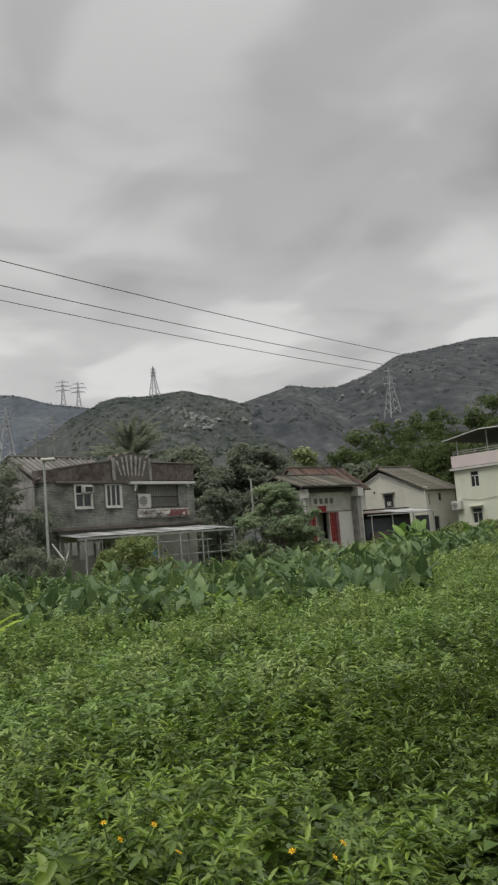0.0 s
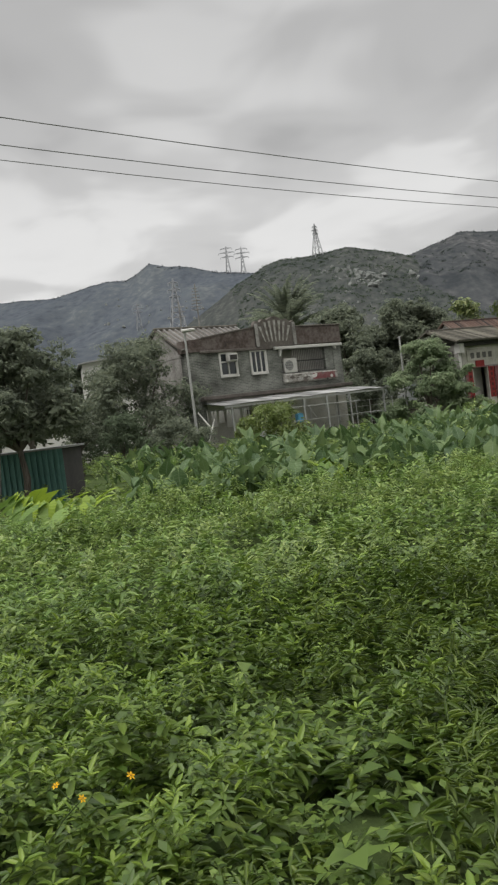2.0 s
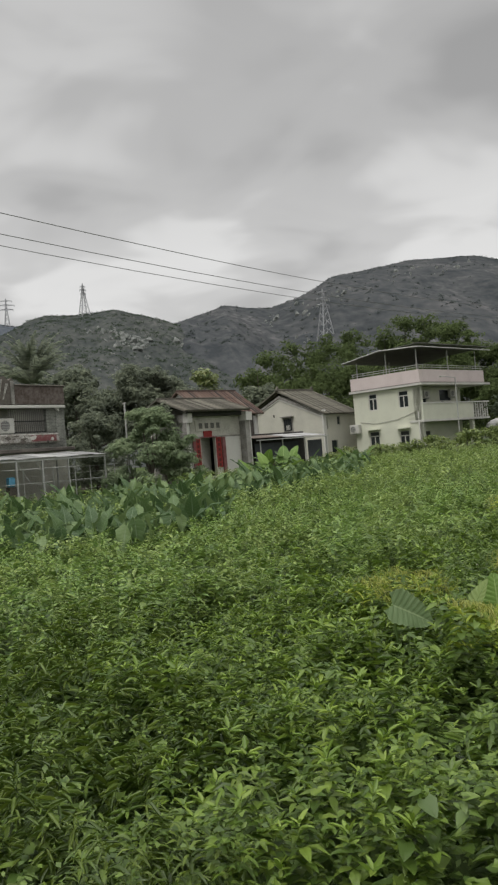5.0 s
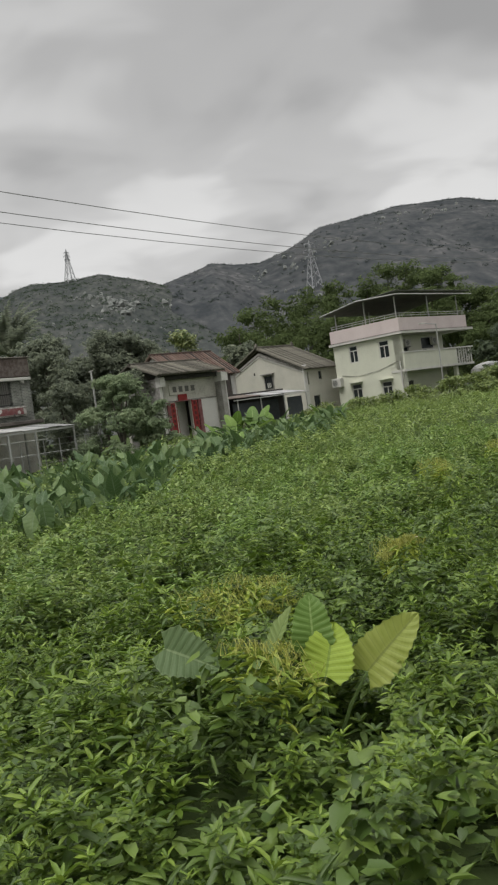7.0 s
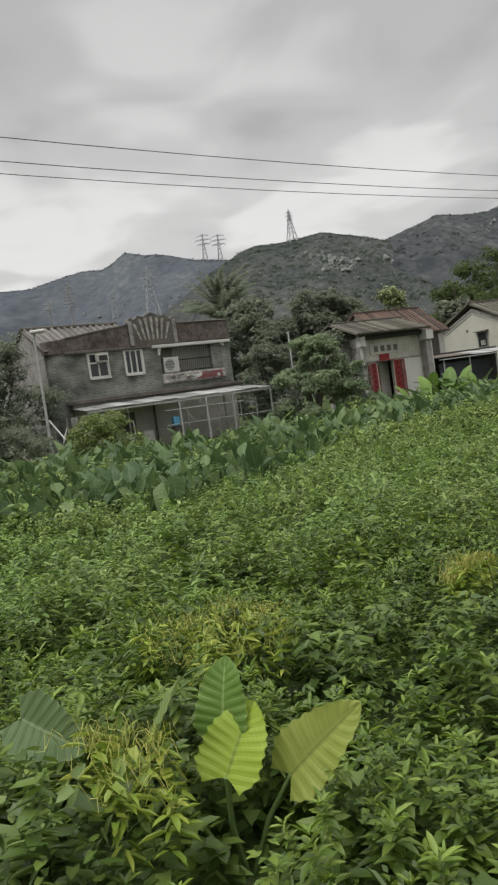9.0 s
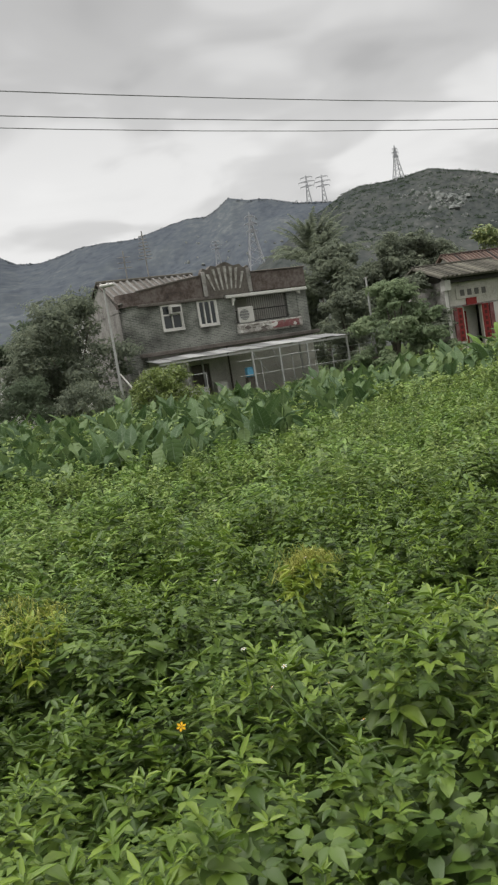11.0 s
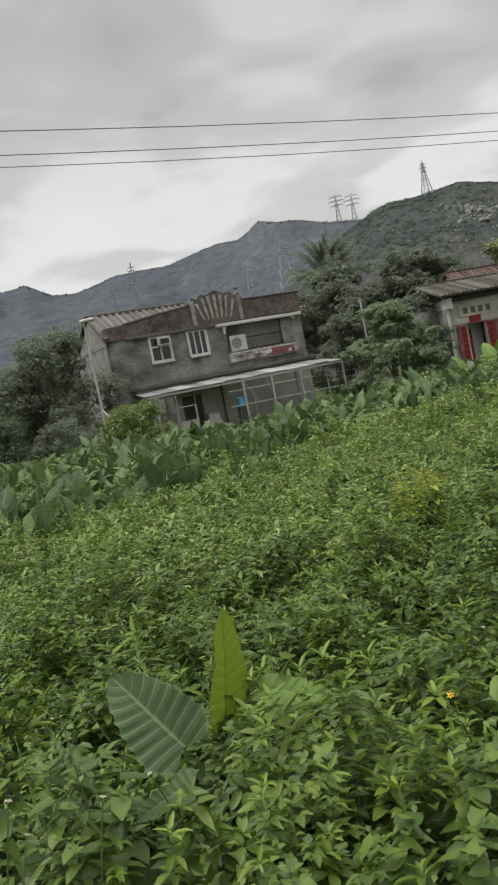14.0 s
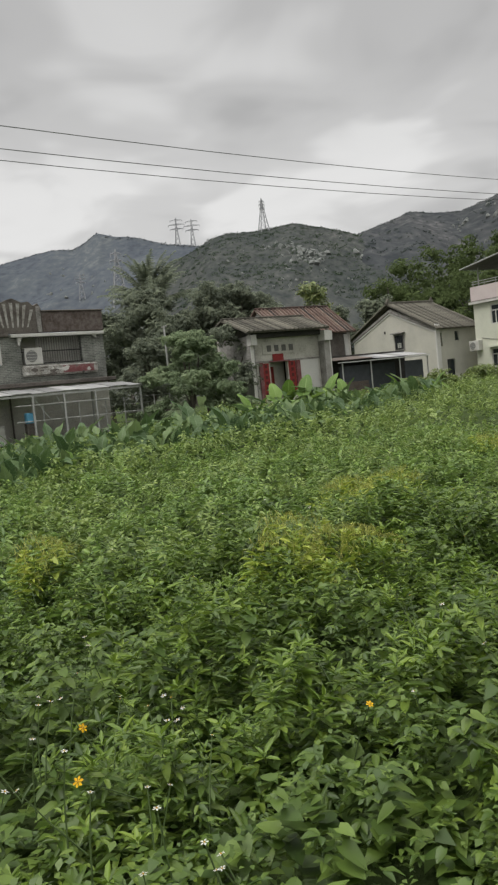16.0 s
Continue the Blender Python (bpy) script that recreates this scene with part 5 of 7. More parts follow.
# ---- sheds, poles and walls at the edges of the field ----
def street_furniture():
    p = empty("street_lamp", pose(-4.1, 36.5, 0), "thin grey street lamp leaning over the bushes", "street lamp", "street lamps")
    part("pole", rod((0, 0, 0), (0.0, 0, 6.0), 0.075, 0.05), M_STEEL, p)
    part("arm", rod((0, 0, 5.98), (0.35, -0.2, 6.12), 0.03), M_STEEL, p)
    part("lamp_head", box(-0.12, 0.55, -0.2, 0.1, 6.02, 6.16, bevel=0.04), M_ACWHITE, p, "pale lamp head")
    q = empty("utility_pole", pose(6.79, 46.43, 0), "slim pale concrete utility pole beside the canopy", "utility pole")
    part("pole", rod((0, 0, 0), (0, 0, 5.2), 0.065, 0.05), M_STEEL, q)
    part("cap", rod((-0.12, 0, 5.12), (0.12, 0, 5.18), 0.04), M_CONC, q)
    f = empty("utility_pole", pose(-28.2, 60, 0), "distant pale utility pole behind the white wall", "utility pole")
    part("pole", rod((0, 0, 0), (0, 0, 7.2), 0.12, 0.09), M_STEEL, f)
    w = empty("white_shed", pose(-17.5, 41.5, 0, 0, 0, 2), "long low whitewashed shed with a dark roof edge", "shed")
    part("wall", box(-5, 5.4, 0, 4, 0, 3.4), M_WHITEWALL, w)
    part("roof", box(-5.2, 5.6, -0.2, 4.2, 3.41, 3.55), M_DARKCONC, w)
    part("doorway", box(0.6, 1.3, -0.02, -0.003, 0, 2.1), M_DARK, w)
    b = empty("distant_building", pose(-15.4, 62, 0, 0, 0, 20), "pale distant building with a sloping sheet roof", "house", "village houses")
    part("wall", box(-2, 5, 0, 6, 0, 7.2), M_WHITEWALL, b)
    s = part("roof", box(-2.3, 5.3, -0.3, 6.3, 0, 0.12), M_SHEET, b)
    s.matrix_basis = pose(0, 0, 7.6, 0, -6)
    part("fascia", prism([(-2, 7.2), (5, 7.2), (5, 8.1), (-2, 7.4)], 0.0, 0.2), M_WHITEWALL, b)
    t = empty("green_shed", pose(-6.1, 18.95, 0, 0, 0, 4), "green corrugated metal shed half hidden by leaves", "shed")
    part("frame", box(-2.6, 1.45, 0.05, 2.0, 0, 1.4), M_DARK, t)
    for k in range(26):
        part("corrugated_rib", box(-2.6 + 0.155 * k, -2.52 + 0.155 * k, -0.03, 0.047, 0.0, 1.42), M_GREEN, t)
    part("panel", box(-2.6, 1.45, 0.02, 0.048, 0, 1.42), M_GREEN, t)
    part("roof_edge", box(-2.7, 1.55, -0.12, 2.1, 1.421, 1.47), M_SHEET, t)
    for x in (-1.9, -0.35):
        part("post", rod((x, -0.2, 0), (x + 0.25, -0.3, 1.9), 0.035), M_CONC, t)
    d = empty("dead_branch", pose(-3.6, 36.0, 0), "bare whitish forked branch sticking out of the bushes", "branch")
    part("stem", tube([(0, 0, 0.4), (0.35, 0, 1.2), (-0.25, 0.05, 2.1)], [0.06, 0.05, 0.03], 6), M_WHITEWALL, d)
    part("fork", tube([(0.3, 0, 1.15), (0.5, 0.1, 1.7)], [0.04, 0.02], 6), M_WHITEWALL, d)
    c = empty("washing_line", pose(-3.3, 38.6, 0, 0, 0, 40), "washing line hung with pale clothes beside the house", "washing line")
    for x in (-0.6, 1.9):
        part("post", rod((x, 0, 0), (x, 0, 2.15), 0.03), M_CONC, c)
    part("line", rod((-0.6, 0, 2.1), (1.9, 0, 2.1), 0.01, sides=5), M_WIRE, c)
    for k, (x, w2, h) in enumerate(((-0.4, 0.35, 0.8), (0.1, 0.28, 0.65), (0.55, 0.3, 0.9), (1.0, 0.36, 0.7), (1.45, 0.3, 0.85))):
        bm = bmesh.new()
        cols = 6
        a = [[bm.verts.new((x + w2 * i / cols, 0.03 * math.sin(i * 2.1 + k) * (1 + r), 2.1 - h * r / 3)) for i in range(cols + 1)] for r in range(4)]
        for r in range(3):
            for i in range(cols):
                bm.faces.new((a[r][i], a[r][i + 1], a[r + 1][i + 1], a[r + 1][i]))
        bmesh.ops.solidify(bm, geom=bm.faces[:], thickness=0.012)
        part("garment", bm, M_WHITE, c, "pale hanging garment")


# ---- the weed field ----
EDGE = [(-30, 13.5), (-12, 13), (-0.8, 12.6), (3.2, 12.9), (6.4, 13.8), (7.8, 16.0), (8.4, 20.5), (9.7, 24.8), (13.7, 27.5), (17, 35), (18.5, 46)]


def off_path(x, y):
    """How far into the field a place lies from the line walked, and how far along it."""
    return (x - 2.0) * -0.556 + (y + 2.4) * 0.831, (x - 2.0) * 0.831 + (y + 2.4) * 0.556


def behind_edge(x, y):
    ex, ey = np.array(EDGE).T
    return y - np.interp(x, ex, ey)


def lumps(x, y, scale, seed):
    """Smooth lumps between -1 and 1 from a few sine waves of many directions."""
    rng = np.random.default_rng(seed)
    out = np.zeros_like(x)
    for _ in range(9):
        a, f, p = rng.uniform(0, 6.28), rng.uniform(0.6, 1.7) / scale, rng.uniform(0, 6.28)
        out += np.sin((x * np.cos(a) + y * np.sin(a)) * f * 6.28 + p)
    return out / 4.2


def weed_top(x, y):
    d, s = off_path(x, y)
    low = 0.16 * np.clip(1 - (d - 2.0) / 3.0, 0, 1) * np.clip((6.0 - x) / 3.0, 0, 1)
    low = low + 0.36 * np.clip((-0.6 - x) / 1.6, 0, 1) * np.clip((y - 9.5) / 2.5, 0, 1) * np.clip((24 - y) / 3, 0, 1)
    return 0.52 + 0.12 * lumps(x, y, 3.1, 1) + 0.10 * lumps(x, y, 1.1, 2) + 0.04 * lumps(x, y, 0.5, 6) - low + 0.12 * np.clip((d - 12) / 14, 0, 1)


def plant_fall(x, y, spacing, drop, seed):
    """How far the leaves hang below the crown of the plant they belong to: nothing at its middle, most in the gaps between plants."""
    rng = np.random.default_rng(seed)
    x0, x1, y0, y1 = x.min(), x.max(), y.min(), y.max()
    cells = {}
    for cx, cy in zip(rng.uniform(x0, x1, int((x1 - x0) * (y1 - y0) / spacing**2)), rng.uniform(y0, y1, int((x1 - x0) * (y1 - y0) / spacing**2))):
        cells.setdefault((int(cx // spacing), int(cy // spacing)), []).append((cx, cy))
    near = np.full(len(x), 9.0)
    for i, (px, py) in enumerate(zip(x, y)):
        a, b = int(px // spacing), int(py // spacing)
        for u in (a - 1, a, a + 1):
            for v in (b - 1, b, b + 1):
                for cx, cy in cells.get((u, v), ()):
                    d = (cx - px) ** 2 + (cy - py) ** 2
                    if d < near[i]:
                        near[i] = d
    return drop * np.clip(np.sqrt(near) / spacing - 0.25, 0, 0.9)


def sprig(rng, kind, detail=2):
    """One shoot: leaves in whorls down a stem. Each leaf is folded at its midrib."""
    pts, quads = [], []

    def leaf(z, az, el, length, width, fold, droop, heart=False):
        base = len(pts)
        ca, sa = math.cos(az), math.sin(az)
        ce, se = math.cos(el), math.sin(el)
        prof = ((0.05, 0, 0), (0.22, -0.72 * width, fold * 0.7), (0.52, -width, fold), (0.80, -0.55 * width, fold * 0.4 - droop * 0.5), (1.0, -0.03 * width, -droop), (0.80, 0.55 * width, fold * 0.4 - droop * 0.5), (0.52, width, fold), (0.22, 0.72 * width, fold * 0.7), (0.5, 0, -fold * 0.15), (1.0, 0.03 * width, -droop))
        if heart:
            prof = ((0.08, 0, 0), (0.0, -0.66 * width, fold), (0.32, -width, fold * 0.8), (0.74, -0.58 * width, fold * 0.4 - droop * 0.5), (1.0, -0.02 * width, -droop), (0.74, 0.58 * width, fold * 0.4 - droop * 0.5), (0.32, width, fold * 0.8), (0.0, 0.66 * width, fold), (0.5, 0, -fold * 0.2), (1.0, 0.02 * width, -droop))
        for u, v, w in prof:
            r, up = u * length * ce - w * length * se, u * length * se + w * length * ce
            pts.append((r * ca - v * length * sa, r * sa + v * length * ca, z + up))
        b = base
        if detail == 1:
            near = [tuple(0.7 * p + 0.3 * q for p, q in zip(pts[b + i], pts[b + j])) for i, j in ((1, 2), (3, 2), (5, 6), (7, 6))]
            pts[b:] = [pts[b], near[0], near[1], pts[b + 4], near[2], near[3]]
            quads.extend(((b, b + 3, b + 2, b + 1), (b, b + 5, b + 4, b + 3)))
        elif detail == 0:
            pts[b:] = [pts[b], pts[b + 2], pts[b + 4], pts[b + 6]]
            quads.append((b, b + 3, b + 2, b + 1))
        else:
            quads.extend(((b, b + 8, b + 2, b + 1), (b + 8, b + 4, b + 3, b + 2), (b, b + 7, b + 6, b + 8), (b + 8, b + 6, b + 5, b + 9)))

    if kind == "shoot":  # leafy upright shoot with a star of young leaves
        for k in range(6):
            leaf(0.0, k * 1.05 + rng.uniform(-0.3, 0.3), rng.uniform(0.25, 0.8), rng.uniform(0.055, 0.085), 0.19, 0.08, 0.12)
        for lev, n, ln in ((-0.05, 5, 0.115), (-0.12, 4, 0.13), (-0.2, 3, 0.13)):
            off = rng.uniform(0, 6)
            for k in range(n):
                leaf(lev, off + k * 6.28 / n + rng.uniform(-0.4, 0.4), rng.uniform(-0.3, 0.3), ln * rng.uniform(0.6, 1.25), rng.uniform(0.17, 0.25), 0.08, 0.2)
    elif kind == "tiny":
        for k in range(11):
            a, q = rng.uniform(0, 6.28), rng.uniform(0, 0.12)
            n0 = len(pts)
            leaf(rng.uniform(-0.05, 0.02), rng.uniform(0, 6.28), rng.uniform(-0.4, 0.6), rng.uniform(0.028, 0.055), 0.33, 0.1, 0.1)
            for i in range(n0, len(pts)):
                pts[i] = (pts[i][0] + q * math.cos(a), pts[i][1] + q * math.sin(a), pts[i][2])
    elif kind == "tip":
        for k in range(7):
            leaf(0.0 if k < 4 else 0.015, k * 1.9 + rng.uniform(-0.3, 0.3), rng.uniform(0.2, 0.95), rng.uniform(0.05, 0.10), 0.17, 0.08, 0.15)
    elif kind == "willow":  # narrow arching leaves
        for k in range(17):
            leaf(-0.018 * k, rng.uniform(0, 6.28), rng.uniform(-0.2, 0.75) - 0.02 * k, rng.uniform(0.085, 0.145), 0.105, 0.05, 0.35)
    elif kind == "broad":  # heart-shaped flat leaves
        for k in range(9):
            leaf(-0.03 * k + 0.02, rng.uniform(0, 6.28), rng.uniform(-0.4, 0.3), rng.uniform(0.055, 0.125), rng.uniform(0.33, 0.42), 0.10, 0.2, True)
    elif kind == "three":  # compound leaves of three leaflets on short stalks
        for k in range(6):
            az, el, z, ln = rng.uniform(0, 6.28), rng.uniform(-0.25, 0.35), -0.032 * k + 0.02, rng.uniform(0.06, 0.10)
            stalk = rng.uniform(0.03, 0.06)
            for turn, f in ((-1.05, 0.72), (0.0, 1.0), (1.05, 0.72)):
                n0 = len(pts)
                leaf(z, az + turn, el, ln * f, 0.24, 0.08, 0.22)
                for i in range(n0, len(pts)):
                    pts[i] = (pts[i][0] + stalk * math.cos(az), pts[i][1] + stalk * math.sin(az), pts[i][2])
    else:  # a far clump
        for k in range(9):
            leaf(-0.03 * k, rng.uniform(0, 6.28), rng.uniform(-0.2, 0.6), rng.uniform(0.10, 0.2), 0.2, 0.08, 0.25)
    return np.array(pts), np.array(quads)


def scatter(name, label, kinds, x, y, z, scale, mat, seed, detail=1):
    """Shoots joined into one mesh at the given places."""
    rng = np.random.default_rng(seed)
    pyr = random.Random(seed)
    shapes = [sprig(pyr, k, detail) for k in kinds]
    which = rng.integers(0, len(shapes), len(x))
    vs, qs, n0 = [], [], 0
    for i, (p, q) in enumerate(shapes):
        sel = np.flatnonzero(which == i)
        m = len(sel)
        if not m:
            continue
        yaw, lean, ldir = rng.uniform(0, 6.283, m), np.abs(rng.normal(0, 0.28, m)), rng.uniform(0, 6.283, m)
        c, s = np.cos(yaw), np.sin(yaw)
        sc = scale[sel]
        px = (p[None, :, 0] * c[:, None] - p[None, :, 1] * s[:, None]) * sc[:, None]
        py = (p[None, :, 0] * s[:, None] + p[None, :, 1] * c[:, None]) * sc[:, None]
        pz = p[None, :, 2] * sc[:, None]
        along = px * np.cos(ldir)[:, None] + py * np.sin(ldir)[:, None]
        pz2 = pz - along * np.sin(lean)[:, None]
        px2 = px + pz * np.sin(lean)[:, None] * np.cos(ldir)[:, None]
        py2 = py + pz * np.sin(lean)[:, None] * np.sin(ldir)[:, None]
        v = np.stack([px2 + x[sel][:, None], py2 + y[sel][:, None], pz2 + z[sel][:, None]], 2).reshape(-1, 3)
        qq = (q[None] + (np.arange(m) * len(p))[:, None, None]).reshape(-1, 4) + n0
        n0 += len(v)
        vs.append(v)
        qs.append(qq)
    ob = new(name, raw_mesh(name, np.concatenate(vs), np.concatenate(qs), mat))
    return tagged(ob, label, "weeds", kind="stuff")


def weed_field():
    rng = np.random.default_rng(21)

    def places(n, d0, d1, s0, s1):
        d, s = rng.uniform(d0, d1, n), rng.uniform(s0, s1, n)
        x = 2.0 + 0.831 * s - 0.556 * d
        y = -2.4 + 0.556 * s + 0.831 * d
        return x, y, d, s

    # the near belt, beside the line walked
    x, y, d, s = places(17000, 1.1, 6.0, -3.0, 20.0)
    keep = rng.random(len(x)) < 1.15 - 0.11 * d
    hole = (lumps(x, y, 0.9, 7) < -0.68) | ((x - 7.8) ** 2 + (y - 4.1) ** 2 < 0.10) | ((x - 7.12) ** 2 + (y - 4.18) ** 2 < 0.05) | ((x - 9.1) ** 2 + (y - 6.1) ** 2 < 0.05) | ((x - 10.6) ** 2 + (y - 6.2) ** 2 < 0.05)
    keep &= ~hole
    x, y, d, s = x[keep], y[keep], d[keep], s[keep]
    z = weed_top(x, y) + rng.normal(0, 0.055, len(x)) - 0.20 * rng.random(len(x)) ** 2 - plant_fall(x, y, 0.42, 0.42, 61)
    sel = lumps(x, y, 2.2, 9) + 0.25 * rng.normal(size=len(x))
    willow = (x < 5.6 + 0.8 * sel) & (x > 2.7 + 0.7 * sel)
    broad = ~willow & (sel > 0.05 + 0.5 * np.clip((9 - x) / 3, 0, 1.5))
    shoot = ~willow & ~broad
    sc = rng.uniform(0.5, 0.98, len(x))
    close = d < 2.0
    for sel2, detail, tail in ((close, 2, 0), (~close, 1, 40)):
        a, b, c = willow & sel2, broad & sel2, shoot & sel2
        scatter("willow_leaved_weeds", "dense narrow-leaved green weeds beside the path", ["willow"] * 6, x[a], y[a], z[a], sc[a] * 0.85, M_WILLOW, 3 + tail, detail)
        scatter("broad_leaved_weeds", "dense broad-leaved creeping weeds beside the path", ["broad", "three", "broad", "three", "broad", "broad"], x[b], y[b], z[b], sc[b] * 0.95, M_BROAD, 4 + tail, detail)
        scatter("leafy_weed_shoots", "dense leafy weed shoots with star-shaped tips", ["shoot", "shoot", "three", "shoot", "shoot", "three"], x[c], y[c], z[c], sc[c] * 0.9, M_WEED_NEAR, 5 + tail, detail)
    tip = shoot & (rng.random(len(x)) < 0.55) & (d < 5.0)
    scatter("young_weed_tips", "bright young leaf rosettes topping the weeds", ["tip"] * 5, x[tip], y[tip], z[tip] + 0.03, sc[tip], M_TIP, 77, 1)
    small = (rng.random(len(x)) < 0.32) & (d < 5.5)
    scatter("small_creeper_leaves", "small creeper leaves threaded over the weeds", ["tiny"] * 5, x[small] + rng.normal(0, 0.05, small.sum()), y[small] + rng.normal(0, 0.05, small.sum()), z[small] + 0.035, sc[small], M_BROAD, 78, 0)
    # a lower, shaded layer of the same growth
    x, y, d, s = places(4200, 0.9, 6.0, -3.0, 20.0)
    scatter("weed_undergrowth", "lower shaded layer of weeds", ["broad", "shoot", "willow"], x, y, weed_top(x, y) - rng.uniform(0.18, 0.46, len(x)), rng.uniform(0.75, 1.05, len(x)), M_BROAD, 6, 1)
    x, y, d, s = places(3200, 0.8, 6.0, -3.0, 20.0)
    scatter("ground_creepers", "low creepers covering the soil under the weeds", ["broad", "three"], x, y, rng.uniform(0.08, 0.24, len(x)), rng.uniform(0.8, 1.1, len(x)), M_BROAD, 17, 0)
    # the middle of the field
    x, y, d, s = places(25500, 5.2, 15.0, -8.0, 26.0)
    keep = (behind_edge(x, y) < 1.5 + rng.normal(0, 0.6, len(x))) & (rng.random(len(x)) < 1.2 - 0.05 * d) & (lumps(x, y, 1.4, 8) > -0.78)
    x, y, d = x[keep], y[keep], d[keep]
    z = weed_top(x, y) + rng.normal(0, 0.06, len(x)) - 0.12 * rng.random(len(x)) ** 2 - plant_fall(x, y, 0.6, 0.32, 62)
    mix = lumps(x, y, 2.6, 12) + 0.4 * rng.normal(size=len(x)) > 0.1
    for a, det, tail in ((d < 7.5, 1, 0), (d >= 7.5, 0, 40)):
        p, q = mix & a, ~mix & a
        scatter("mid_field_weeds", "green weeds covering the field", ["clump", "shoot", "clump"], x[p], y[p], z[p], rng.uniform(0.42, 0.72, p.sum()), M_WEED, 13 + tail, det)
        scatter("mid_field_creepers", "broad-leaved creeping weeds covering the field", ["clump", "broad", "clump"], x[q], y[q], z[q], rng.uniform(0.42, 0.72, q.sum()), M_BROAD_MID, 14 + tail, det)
    x, y, d, s = places(4200, 5.5, 15.0, -8.0, 26.0)
    a = behind_edge(x, y) < 1.5
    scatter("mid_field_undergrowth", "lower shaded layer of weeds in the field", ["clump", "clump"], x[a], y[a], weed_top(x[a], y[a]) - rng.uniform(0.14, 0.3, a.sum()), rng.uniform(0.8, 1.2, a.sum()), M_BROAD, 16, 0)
    # the far field
    n = 24000
    x, y = rng.uniform(-14, 52, n), rng.uniform(8, 58, n)
    d, s = off_path(x, y)
    b = behind_edge(x, y)
    keep = (d > 14.0) & (rng.random(n) < np.where(b < 0.5, 1.0, 0.5)) & ((b < 18) | (x > 17)) & ~((x < 9) & (y > 35.5)) & ~((x < 20) & (y > 47)) & ~((x > 29) & (y > 52)) & ~((x > 18) & (x <= 29) & (y > 56))
    x, y, d = x[keep], y[keep], d[keep]
    z = weed_top(x, y) + rng.normal(0, 0.10, len(x)) + 0.012 * np.clip(y - 30, 0, 30)
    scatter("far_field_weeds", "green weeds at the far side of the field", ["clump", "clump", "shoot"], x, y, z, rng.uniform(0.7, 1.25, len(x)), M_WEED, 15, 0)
    # yellowing patches tangled with dodder
    for k, (cx, cy, r, h) in enumerate(((9.02, 6.38, 0.16, -0.04), (13.1, 9.7, 0.26, 0.26), (13.5, 10.6, 0.42, 0.06), (13.9, 13.3, 0.6, 0.08), (11.25, 10.7, 0.24, 0.1), (7.6, 5.5, 0.4, -0.03), (7.5, 3.95, 0.2, 0.0), (14.5, 9.3, 0.25, 0.1), (10.15, 5.25, 0.18, -0.05), (16.5, 17, 0.8, 0.05))):
        m = int(30 * r * r / 0.2) + 12
        a, q = rng.uniform(0, 6.283, m), r * np.sqrt(rng.random(m))
        x, y = cx + q * np.cos(a), cy + q * np.sin(a)
        z = weed_top(x, y) + 0.02 + h * (1 - (q / r) ** 2)
        ob = scatter("yellowing_weeds", "yellowing weeds tangled with pale dodder strands", ["shoot", "broad", "willow"], x, y, z, rng.uniform(0.45, 0.85, m), M_YELLOW, 30 + k)
        bm = bmesh.new()
        stride = 0.026
        py = random.Random(60 + k)
        for _ in range(int(150 * min(r / 0.5, 1.6)) + (110 if r < 0.17 else 0)):
            a0, q0 = py.uniform(0, 6.28), r * math.sqrt(py.random()) * 0.9
            px, pyy = cx + q0 * math.cos(a0), cy + q0 * math.sin(a0)
            hd = py.uniform(0, 6.28)
            pts = []
            for i in range(6):
                zz = float(weed_top(np.array([px]), np.array([pyy]))[0]) + 0.05 + h * max(0, 1 - (q0 / r) ** 2) + 0.035 * math.sin(i * 1.7 + a0)
                pts.append((px, pyy, zz))
                px, pyy, hd = px + stride * math.cos(hd), pyy + stride * math.sin(hd), hd + py.uniform(-1.1, 1.1)
            tube(pts, [0.0016] * 6, 3, bm)
        tagged(part("dodder_strands", bm, M_STRAND), "tangle of thin yellow dodder strands over the weeds", "creeper", kind="stuff")


def flower(m, petal_mat, r, petals, stem, label, group):
    top = empty("wild_flower", m, label, "flower", group)
    for k in range(petals):
        a = 6.283 * k / petals
        bm = bmesh.new()
        pts = [(0.12 * r, 0.0, 0.002), (0.6 * r, -0.27 * r, 0.12 * r), (1.0 * r, -0.12 * r, 0.1 * r), (1.0 * r, 0.12 * r, 0.1 * r), (0.6 * r, 0.27 * r, 0.12 * r)]
        vs = [bm.verts.new((u * math.cos(a) - v * math.sin(a), u * math.sin(a) + v * math.cos(a), w)) for u, v, w in pts]
        bm.faces.new(vs)
        bmesh.ops.solidify(bm, geom=bm.faces[:], thickness=0.001)
        part("petal", bm, petal_mat, top)
    bm = bmesh.new()
    bmesh.ops.create_icosphere(bm, subdivisions=1, radius=0.27 * r, matrix=pose(0, 0, 0.1 * r))
    part("flower_centre", bm, M_CENTRE, top)
    part("stem", tube([(0.0, 0, 0), (0.012, 0.006, -stem * 0.5), (0.03, 0.0, -stem)], [0.0022, 0.0026, 0.003], 4), M_STEM, top)
    return top


